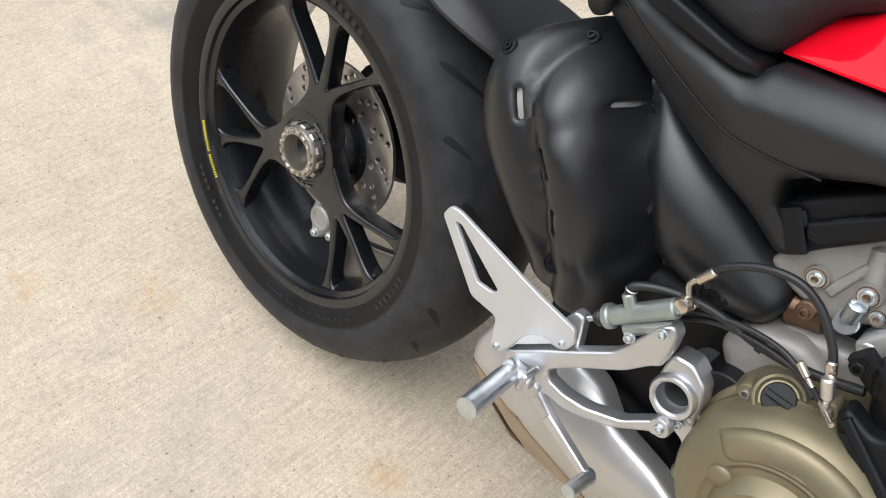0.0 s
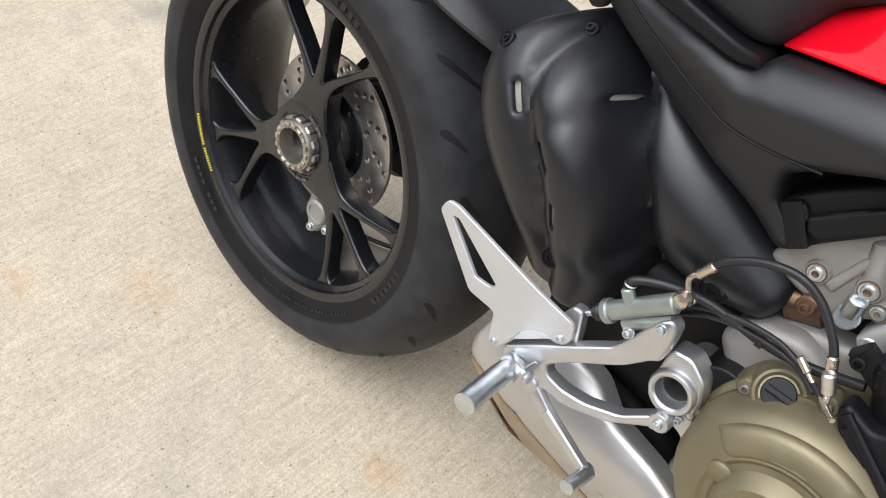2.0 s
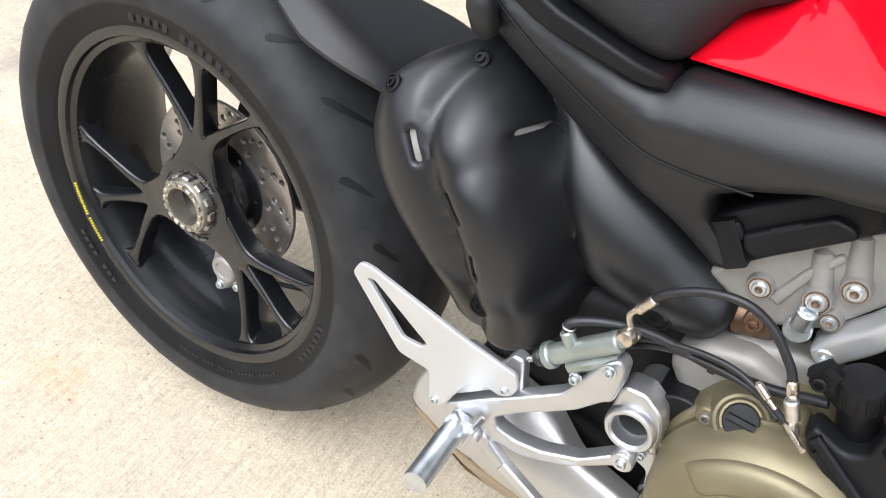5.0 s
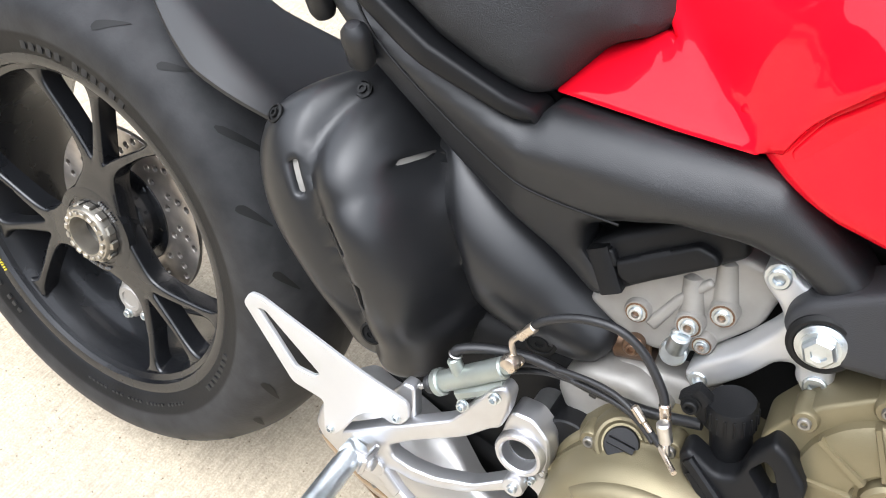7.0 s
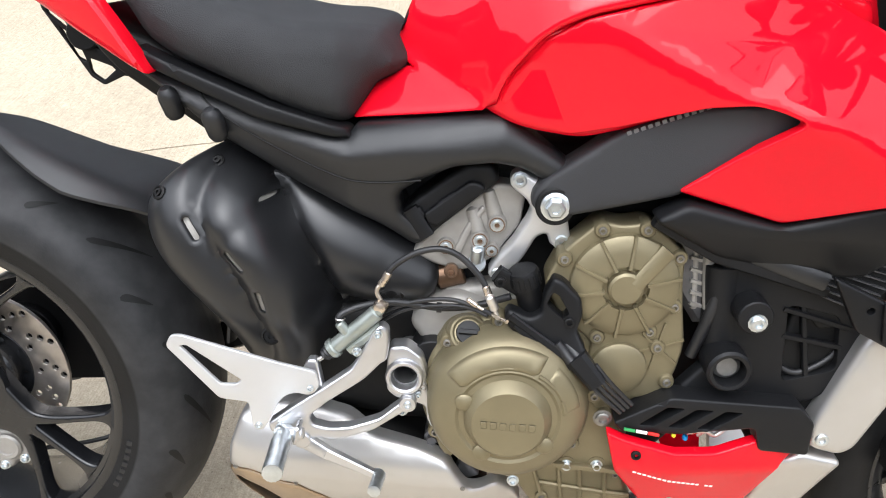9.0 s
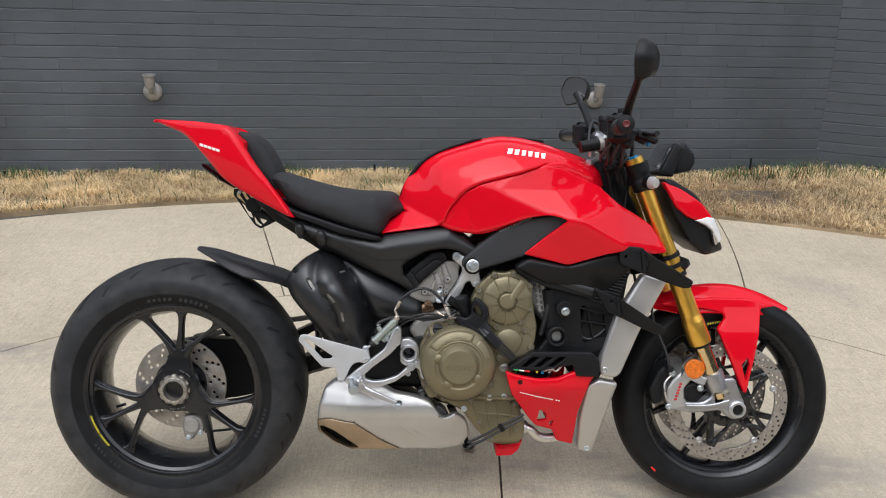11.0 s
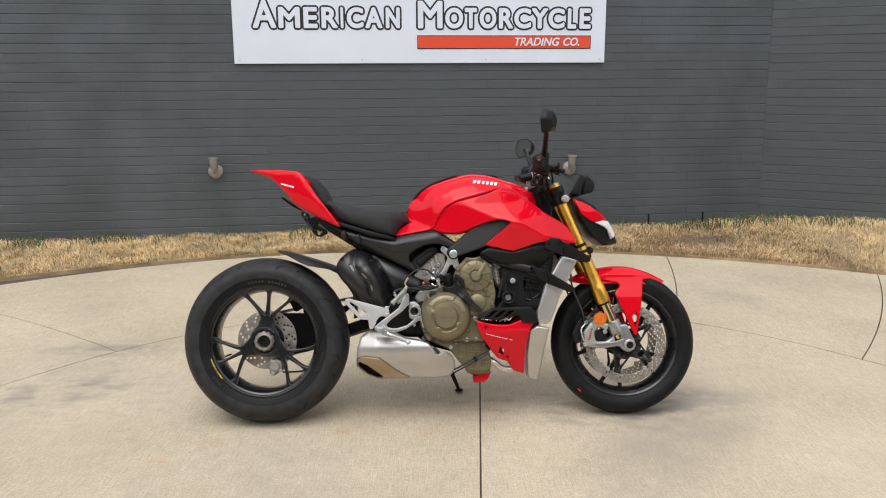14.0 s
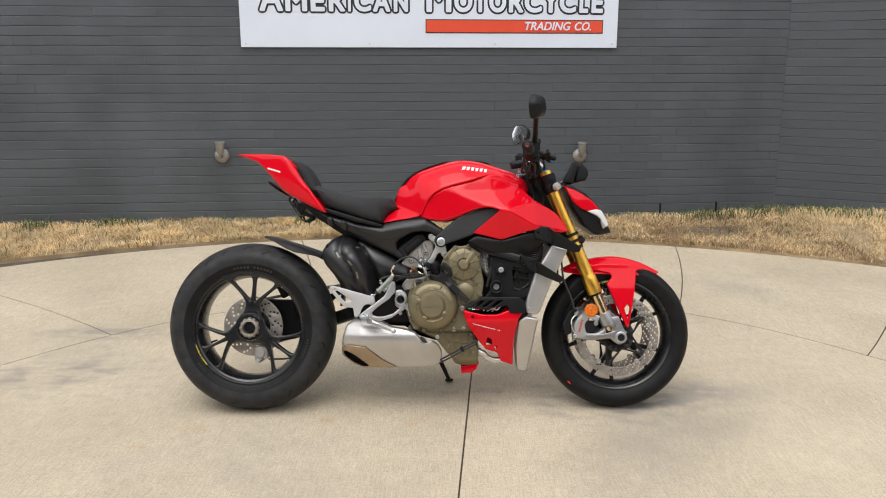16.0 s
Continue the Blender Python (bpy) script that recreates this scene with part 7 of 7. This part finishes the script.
peg = part("footrest", knurled((0.4825, -0.224, 0.3908), (0.4878, -0.287, 0.3927), 0.0112), ZINC, bike, "knurled zinc footrest peg", 25)
part("peg_hinge", merge(turned((0.4832, -0.23, 0.391), (-0.005, 0.07, 0), [(0.0102, 0), (0.0112, 0.004), (0.0112, 0.018), (0.0002, 0.022)], 20), block((0.481, -0.207, 0.391), (0.022, 0.024, 0.018), (0, 10, 0), 0.004)), ZINC, peg)
part("peg_clevis", merge(block((0.498, -0.206, 0.394), (0.006, 0.026, 0.024), (0, 10, 0), 0.003), rod((0.475, -0.208, 0.391), (0.506, -0.208, 0.394), 0.0075, n=20)), ALU, peg)
pedal = part("brake_pedal", merge(beam((0.497, -0.186, 0.372), (0.53, -0.192, 0.358), (0.02, 0.012), (0.015, 0.011)), beam((0.53, -0.192, 0.358), (0.592, -0.196, 0.334), (0.015, 0.011), (0.009, 0.01)), rod((0.5, -0.17, 0.373), (0.5, -0.195, 0.373), 0.011)), ALU, bike, "forged silver rear brake pedal")
part("pedal_toe", merge(knurled((0.597, -0.195, 0.333), (0.5945, -0.232, 0.336), 0.0075, 16, 8), block((0.595, -0.196, 0.333), (0.014, 0.016, 0.013), (0, 25, 0), 0.003)), ZINC, pedal)
mc = part("rear_master_cylinder", merge(rod((0.532, -0.166, 0.487), (0.586, -0.166, 0.541), 0.0098, n=24), rod((0.531, -0.166, 0.486), (0.537, -0.166, 0.492), 0.0125, n=24), strip([(0.553, -0.166, 0.488), (0.566, -0.166, 0.5), (0.592, -0.166, 0.522)], [(0.014, 0.012), (0.012, 0.014), (0.014, 0.012)]), rod((0.553, -0.168, 0.508), (0.541, -0.169, 0.525), 0.0064), rod((0.578, -0.166, 0.534), (0.59, -0.166, 0.546), 0.0072, n=20)), surf("grey_green_anodised", (0.36, 0.39, 0.36), 0.38, 0.75, 0.1, 40, 0.1, 900), bike, "grey anodised rear brake master cylinder")
part("boot", turned((0.533, -0.166, 0.488), (-0.7, 0, -0.7), [(0.0105, 0), (0.0102, 0.003), (0.0088, 0.005), (0.0098, 0.007), (0.0078, 0.009), (0.0085, 0.012), (0.006, 0.015), (0.0002, 0.016)], 24), HOSE, mc)
part("push_rod", rod((0.522, -0.166, 0.477), (0.506, -0.166, 0.461), 0.003), STEEL, mc)
part("clevis", block((0.503, -0.168, 0.457), (0.012, 0.012, 0.024), (0, 35, 0), 0.003), ALU, mc)
part("banjo", merge(turned((0.589, -0.158, 0.548), (0, -1, 0), [(0.002, 0), (0.0065, 0.002), (0.0085, 0.006), (0.0085, 0.01), (0.0065, 0.014), (0.0002, 0.016)], 24), rod((0.589, -0.158, 0.548), (0.597, -0.158, 0.545), 0.005, n=6)), NICKEL, mc, "bronze-toned banjo fitting")
line = part("brake_hose", tube([(0.592, -0.160, 0.578), (0.602, -0.160, 0.597), (0.628, -0.160, 0.616), (0.657, -0.160, 0.623), (0.681, -0.160, 0.614), (0.703, -0.162, 0.593), (0.711, -0.164, 0.581)], 0.0037), HOSE, bike, "black rear brake hose")
part("ferrule", merge(tube([(0.589, -0.163, 0.555), (0.584, -0.162, 0.566), (0.589, -0.160, 0.575)], 0.0028), rod((0.588, -0.160, 0.572), (0.598, -0.160, 0.59), 0.0047, n=12)), NICKEL, line)
part("ferrule", merge(rod((0.710, -0.164, 0.583), (0.718, -0.165, 0.564), 0.0047, n=12), rod((0.718, -0.165, 0.564), (0.724, -0.168, 0.55), 0.003, n=10)), NICKEL, line)
part("ferrule", merge(rod((0.715, -0.176, 0.576), (0.723, -0.174, 0.558), 0.0055, n=12), rod((0.723, -0.174, 0.558), (0.727, -0.174, 0.546), 0.003, n=10)), STEEL, line)
part("reservoir_hose", tube([(0.541, -0.168, 0.525), (0.543, -0.166, 0.534), (0.566, -0.158, 0.543), (0.60, -0.147, 0.546), (0.633, -0.141, 0.542), (0.66, -0.138, 0.539), (0.70, -0.139, 0.545), (0.741, -0.142, 0.562)], 0.0046), HOSE, bike, "black fluid hose")
part("hose_clamp", tube([(0.542 + 0.0055 * math.cos(q), -0.168 + 0.0055 * math.sin(q), 0.53) for q in np.linspace(0, 6.3, 14)], 0.0009, 5, 0), STEEL, bike)
part("cable_tie", turned((0.657, -0.138, 0.539), (1, 0, 0), [(0.0055, -0.003), (0.0066, -0.003), (0.0066, 0.003), (0.0055, 0.003)], 14), HOSE, bike)
for pts, r in (([(0.56, -0.14, 0.505), (0.59, -0.142, 0.53), (0.63, -0.145, 0.548), (0.67, -0.15, 0.556), (0.70, -0.16, 0.553), (0.72, -0.175, 0.553)], 0.0028), ([(0.57, -0.135, 0.50), (0.61, -0.14, 0.531), (0.65, -0.145, 0.544), (0.69, -0.155, 0.55), (0.715, -0.17, 0.548)], 0.0026)):
    part("cable", tube(pts, r), HOSE, bike)
part("silver_cable", merge(rod((0.690, -0.160, 0.563), (0.703, -0.164, 0.556), 0.0036, n=10), tube([(0.703, -0.164, 0.556), (0.715, -0.17, 0.552), (0.725, -0.18, 0.552), (0.737, -0.195, 0.554)], 0.0022)), NICKEL, bike, "bare cable end")
RA, RD = Vector((0.768, -0.139, 0.549)), Vector((-0.31, -0.12, 0.94)).normalized()
res = part("fluid_reservoir", turned(RA, RD, [(0.014, 0), (0.0158, 0.004), (0.0158, 0.03), (0.0185, 0.031), (0.0185, 0.05), (0.017, 0.053), (0.0002, 0.0535)], 36), BLACK, bike, "small black brake fluid reservoir")
_, ru, rw = frame_of(RD)
part("cap_ribs", merge(*[rod(RA + RD * 0.033 + 0.0184 * (math.cos(a) * ru + math.sin(a) * rw), RA + RD * 0.049 + 0.0184 * (math.cos(a) * ru + math.sin(a) * rw), 0.0012, n=6, bevel=0.0003) for a in (2 * math.pi * i / 18 for i in range(18))]), BLACK, res)
part("reservoir_bracket", beam((0.722, -0.15, 0.594), (0.752, -0.145, 0.575), (0.02, 0.012), (0.02, 0.012)), BLACK, bike, "black reservoir bracket")
guide = part("hose_guide", shell(rounded([(0.734, 0.546), (0.739, 0.556), (0.765, 0.548), (0.777, 0.556), (0.778, 0.578), (0.787, 0.601), (0.799, 0.597), (0.82, 0.578), (0.824, 0.558), (0.819, 0.538), (0.832, 0.515), (0.825, 0.498), (0.803, 0.489), (0.766, 0.513), (0.742, 0.532)], 0.005), lambda x, z: lerp(x + 0.5 * (0.55 - z), [0.74, 0.78, 0.82, 0.85], [0.168, 0.172, 0.175, 0.186]), 0.016, 0.005, [rounded([(0.782, 0.568), (0.788, 0.583), (0.795, 0.58), (0.808, 0.56), (0.803, 0.551)], 0.003)], 0.008), BLACK, bike, "black moulded hose guide")
for x0, z0, x1, z1 in ((0.742, 0.549, 0.815, 0.504), (0.748, 0.539, 0.806, 0.496)):
    part("guide_ridge", beam((x0, -0.168, z0), (x1, -0.180, z1), (0.009, 0.010), (0.010, 0.012), cut=0.4), BLACK, guide)
part("guide_tab", screw(0.768, 0.508, 0.172, 0.0065), DARK, guide)
part("bracket_screw", screw(0.809, 0.549, 0.174, 0.006), DARK, bike)
part("bracket_screw", screw(0.727, 0.586, 0.157, 0.006), DARK, bike)
for pts, thick in (([(0.80, -0.166, 0.525), (0.812, -0.172, 0.517), (0.826, -0.182, 0.505), (0.842, -0.19, 0.49)], [0.006, 0.0065, 0.007, 0.009]),
                   ([(0.795, -0.172, 0.516), (0.805, -0.176, 0.508), (0.818, -0.184, 0.495)], 0.0056),
                   ([(0.797, -0.176, 0.522), (0.806, -0.179, 0.513), (0.817, -0.186, 0.502)], 0.0064)):
    part("harness_sleeve", tube(pts, thick), HOSE, bike, "black wiring sleeve")
part("connector", beam((0.82, -0.183, 0.51), (0.848, -0.19, 0.48), (0.026, 0.022), (0.022, 0.02), cut=0.4), BLACK, bike)
for i in range(4):
    part("harness_wire", tube([(0.828 + 0.005 * i, -0.188, 0.492 + 0.004 * i), (0.848 + 0.005 * i, -0.19, 0.470 + 0.004 * i), (0.88 + 0.004 * i, -0.184, 0.440 + 0.004 * i)], 0.0028), HOSE, bike)
part("starter_motor", rod((0.652, -0.06, 0.462), (0.652, -0.138, 0.462), 0.03, n=32), BLACK, bike, "black cylinder behind the pivot plate")
part("coolant_pipe", tube([(0.925, -0.09, 0.238), (0.945, -0.095, 0.232), (0.965, -0.09, 0.212), (0.995, -0.08, 0.202), (1.03, -0.07, 0.206)], 0.0125, 14), STEEL, bike, "bare steel coolant pipe")
part("pipe_collar", turned((0.93, -0.09, 0.237), (1, 0, -0.2), [(0.016, -0.006), (0.017, -0.004), (0.017, 0.004), (0.016, 0.006)], 20), ALU, bike)
for i in range(2):
    part("sump_cable", tube([(0.775, -0.15, 0.202 + 0.012 * i), (0.82, -0.155, 0.226 + 0.012 * i), (0.87, -0.155, 0.254 + 0.012 * i), (0.92, -0.15, 0.28 + 0.01 * i)], 0.0036), HOSE, bike)
part("cable_clip", block((0.862, -0.156, 0.256), (0.012, 0.012, 0.024), (0, -30, 0), 0.003), BLACK, bike)
for x, z in ((0.83, 0.334), (0.868, 0.337), (0.764, 0.304)):
    part("sump_screw", screw(x, z, 0.148, 0.0062), ZINC, bike)
part("sump_boss", merge(*[turned((x, -0.1, z), (0, -1, 0), [(0.013, 0), (0.012, 0.046), (0.0002, 0.047)], 14) for x, z in ((0.83, 0.334), (0.868, 0.337))]), BRONZE, bike)
part("tray_wiring", merge(tube([(0.965, -0.17, 0.41), (0.985, -0.175, 0.418), (1.0, -0.172, 0.412), (1.02, -0.17, 0.435)], 0.0028), tube([(0.98, -0.165, 0.405), (1.0, -0.168, 0.425), (1.03, -0.165, 0.43)], 0.0028)), STEEL, bike, "bare wire ends")
part("blue_plug", block((0.962, -0.178, 0.409), (0.006, 0.008, 0.008), (0, 0, 0), 0.002), BLUE, bike)
part("yellow_plug", block((0.948, -0.178, 0.411), (0.005, 0.008, 0.006), (0, 0, 0), 0.002), YELLOW, bike)
for i, mt in enumerate((GREEN, WHITE, REDPRINT)):
    part("flag_stripe", beam((0.887 + 0.0145 * i, -0.1855, 0.419 - 0.0018 * i), (0.9 + 0.0145 * i, -0.1855, 0.4173 - 0.0018 * i), (0.0035, 0.003), (0.0035, 0.003)), mt, bike)
stand = part("side_stand", merge(beam((0.74, 0.09, 0.24), (0.80, 0.235, 0.075), (0.022, 0.016), (0.015, 0.014)), block((0.803, 0.245, 0.066), (0.036, 0.034, 0.012), (-13, 0, 0), 0.004)), BLACK, bike, "black side stand leg")

# ---- tail bracket ----
PLATE_HOLES = [rounded([(0.16, 0.858), (0.168, 0.857), (0.186, 0.826), (0.16, 0.846)], 0.003), rounded([(0.186, 0.82), (0.194, 0.813), (0.203, 0.79), (0.192, 0.795), (0.172, 0.832)], 0.003), rounded([(0.205, 0.795), (0.24, 0.784), (0.222, 0.768), (0.208, 0.777)], 0.004)]
plate = part("plate_bracket", shell(rounded([(0.152, 0.868), (0.168, 0.868), (0.196, 0.82), (0.25, 0.79), (0.253, 0.778), (0.222, 0.762), (0.206, 0.772), (0.152, 0.852)], 0.004), 0.035, 0.004, 0.0015, PLATE_HOLES), BLACK, bike, "bare black number plate bracket")
part("plate_bracket", shell(rounded([(0.152, 0.868), (0.168, 0.868), (0.196, 0.82), (0.25, 0.79), (0.253, 0.778), (0.222, 0.762), (0.206, 0.772), (0.152, 0.852)], 0.004), 0.035, 0.004, 0.0015, PLATE_HOLES, 0.014, 1), BLACK, bike)
part("bracket_lamp", rod((0.205, -0.045, 0.825), (0.205, 0.045, 0.825), 0.02, n=24), BLACK, bike)
part("bracket_screw", rod((0.165, -0.04, 0.86), (0.172, -0.04, 0.856), 0.006), ALU, bike)

# ---- handlebar ----
hb = part("handlebar", tube([(1.105, -0.375, 1.032), (1.122, -0.26, 1.03), (1.15, -0.15, 1.012), (1.168, -0.07, 0.995), (1.17, 0, 0.993), (1.168, 0.07, 0.995), (1.15, 0.15, 1.012), (1.122, 0.26, 1.03), (1.105, 0.375, 1.032)], 0.0125, 14), BLACK, bike, "black tapered handlebar with grips and switchgear")
for s in (-1, 1):
    a, b = Vector((1.106, s * 0.37, 1.032)), Vector((1.124, s * 0.245, 1.03))
    part("grip", turned(a, b - a, [(0.0155, 0), (0.0185, 0.002), (0.0185, 0.006), (0.0165, 0.008), (0.0165, 0.11), (0.0205, 0.114), (0.0205, 0.12), (0.015, 0.122)], 28), HOSE, hb, "black rubber grip")
    part("switch_housing", merge(block((1.13, s * 0.222, 1.028), (0.058, 0.046, 0.076), (0, 0, s * 8), 0.014), block((1.152, s * 0.215, 1.0), (0.03, 0.03, 0.04), (0, 20, 0), 0.008), block((1.11, s * 0.225, 1.05), (0.02, 0.03, 0.02), (0, 10, 0), 0.005)), BLACK, hb, "black switch housing")
    part("bar_end", turned((1.106, s * 0.372, 1.032), (-0.12, s, 0), [(0.0195, -0.002), (0.0205, 0.008), (0.019, 0.012), (0.014, 0.015), (0.0002, 0.0155)], 24), DARK, hb)
    part("bar_end_cap", turned((1.1045, s * 0.3875, 1.032), (-0.12, s, 0), [(0.0085, 0), (0.0085, 0.0015), (0.007, 0.002), (0.0055, 0.001), (0.0002, 0.001)], 20), DARKRED if s < 0 else BLACK, hb)
    part("lever", tube([(1.19, s * 0.18, 1.02), (1.2, s * 0.24, 1.015), (1.185, s * 0.33, 1.01), (1.18, s * 0.37, 1.012)], [0.008, 0.006, 0.005, 0.006]), BLACK, hb, "black brake or clutch lever")
    part("lever_body", merge(block((1.178, s * 0.165, 1.018), (0.06, 0.04, 0.03), (0, 15, s * 10), 0.008), rod((1.175, s * 0.15, 1.02), (1.215, s * 0.15, 1.0), 0.011)), ALU if s > 0 else BLACK, hb, "lever clamp")
    part("lever_perch", block((1.205, s * 0.2, 1.008), (0.055, 0.02, 0.02), (0, 20, s * 12), 0.006), BLACK, hb)
    part("bar_reservoir", turned((1.158 if s < 0 else 1.18, s * 0.16, 1.045), (0, 0, 1), [(0.012, -0.03), (0.015, 0), (0.015, 0.02), (0.018, 0.021), (0.018, 0.034), (0.016, 0.037), (0.0002, 0.038)], 24), BLACK, hb, "small black fluid pot")
    stalk = part("mirror_arm", tube([(1.148, s * 0.19, 1.04), (1.146, s * 0.25, 1.085), (1.142, s * 0.33, 1.13), (1.138, s * 0.375, 1.16)], [0.012, 0.0105, 0.0095, 0.012]), BLACK, hb, "black mirror stalk")
    # mirror head: six-cornered, looking back and inwards
    n = Vector((-0.86, -s * 0.45, 0.08) if s < 0 else (-0.75, -s * 0.66, 0.075)).normalized()
    c = Vector((1.134, s * 0.39, 1.17))
    u = Vector((0, 0, 1)) - n * n.z
    u.normalize()
    w = n.cross(u)
    shape = rounded([(-0.055, 0.004), (-0.034, 0.046), (0.022, 0.046), (0.056, 0.016), (0.046, -0.032), (-0.03, -0.046)], 0.016, 4)
    if s > 0:
        shape = [(-p, q) for p, q in shape]
    put = lambda k, h: [c + w * (p * k) + u * (q * k) + n * h for p, q in shape]
    part("mirror_housing", loft([put(0.45, -0.034), put(0.8, -0.026), put(1.0, -0.008), put(1.0, 0.004), put(0.93, 0.006), put(0.93, 0.003)]), BLACK, hb, "black six-cornered mirror housing")
    part("mirror_glass", loft([put(0.92, 0.0032), put(0.92, 0.0045)]), MIRROR, hb, "mirror glass")
yoke = part("top_yoke", merge(block((1.165, 0, 0.94), (0.075, 0.2, 0.02), (0, -22, 0), 0.008), rod((1.205, -0.106, 0.945), (1.213, -0.106, 0.922), 0.0295, n=28), rod((1.205, 0.106, 0.945), (1.213, 0.106, 0.922), 0.0295, n=28)), BLACK, bike, "black top yoke")
part("steering_nut", turned((1.155, 0, 0.948), (-0.35, 0, 0.93), [(0.018, 0), (0.018, 0.012), (0.012, 0.014), (0.0002, 0.014)], 24), ZINC, yoke)
part("key_ring", turned((1.118, -0.02, 0.966), (-0.2, -1, 0.1), [(0.008, 0), (0.009, 0.004), (0.0075, 0.008), (0.005, 0.008), (0.005, 0.002)], 20), CAST, yoke)
part("steering_damper", merge(rod((1.09, -0.06, 0.945), (1.17, 0.07, 0.955), 0.009), rod((1.1, -0.05, 0.96), (1.1, -0.05, 0.985), 0.008), rod((1.14, -0.05, 0.965), (1.15, -0.05, 0.985), 0.007)), ALU, yoke, "silver steering damper")
part("lower_yoke", merge(block((1.315, 0, 0.675), (0.08, 0.25, 0.03), (0, -22, 0), 0.008)), BLACK, bike)
part("steering_head", rod((1.12, 0, 0.95), (1.27, 0, 0.66), 0.045, n=28), DARK, bike)
# near-black filler added for the shade behind the fork
part("front_filler", body(rounded([(1.12, 0.84), (1.165, 0.85), (1.22, 0.78), (1.26, 0.7), (1.15, 0.7), (1.1, 0.79)], 0.02), 0.07, 0.012), DARK, bike)
for pts, r in (([(1.16, -0.17, 1.02), (1.19, -0.12, 1.0), (1.2, -0.06, 0.92), (1.19, -0.05, 0.8)], 0.0045), ([(1.13, -0.2, 1.02), (1.16, -0.12, 0.97), (1.15, -0.06, 0.92), (1.16, -0.05, 0.82)], 0.0045), ([(1.16, 0.17, 1.02), (1.2, 0.12, 1.03), (1.22, 0.06, 0.96), (1.19, 0.03, 0.85)], 0.0045), ([(1.18, 0.2, 1.05), (1.14, 0.14, 1.06), (1.12, 0.08, 1.0), (1.14, 0.04, 0.92)], 0.004)):
    part("control_cable", tube(pts, r), HOSE, bike)
for i, (x, y, z) in enumerate(((1.12, -0.21, 1.0), (1.135, -0.205, 0.995), (1.15, -0.2, 0.99), (1.105, -0.2, 1.005))):
    part("control_cable", tube([(x, y, z), (x + 0.012 * i - 0.02, y + 0.05, z - 0.045 - 0.006 * i), (x + 0.02, y + 0.1, z - 0.05), (x + 0.045, y + 0.14, z - 0.1 - 0.01 * i)], 0.0045), HOSE, bike)
damper = part("damper_body", merge(rod((1.062, -0.085, 0.985), (1.118, -0.075, 0.995), 0.0155, n=24), rod((1.118, -0.075, 0.995), (1.15, -0.07, 0.99), 0.009)), BLACK, bike, "black damper cylinder over the tank")
part("damper_clamp", turned((1.118, -0.075, 0.995), (1, 0.1, 0.15), [(0.017, -0.006), (0.018, -0.004), (0.018, 0.004), (0.017, 0.006)], 24), CAST, damper)
part("yoke_clamp", merge(block((1.165, -0.05, 0.972), (0.045, 0.04, 0.05), (0, -20, 0), 0.008), block((1.165, 0.05, 0.972), (0.045, 0.04, 0.05), (0, -20, 0), 0.008)), BLACK, bike, "black bar clamps on the yoke")
part("blue_tie", turned((1.222, -0.16, 1.0), (0.6, 0, -0.3), [(0.013, -0.002), (0.0145, -0.002), (0.0145, 0.002), (0.013, 0.002)], 18), BLUE, hb)
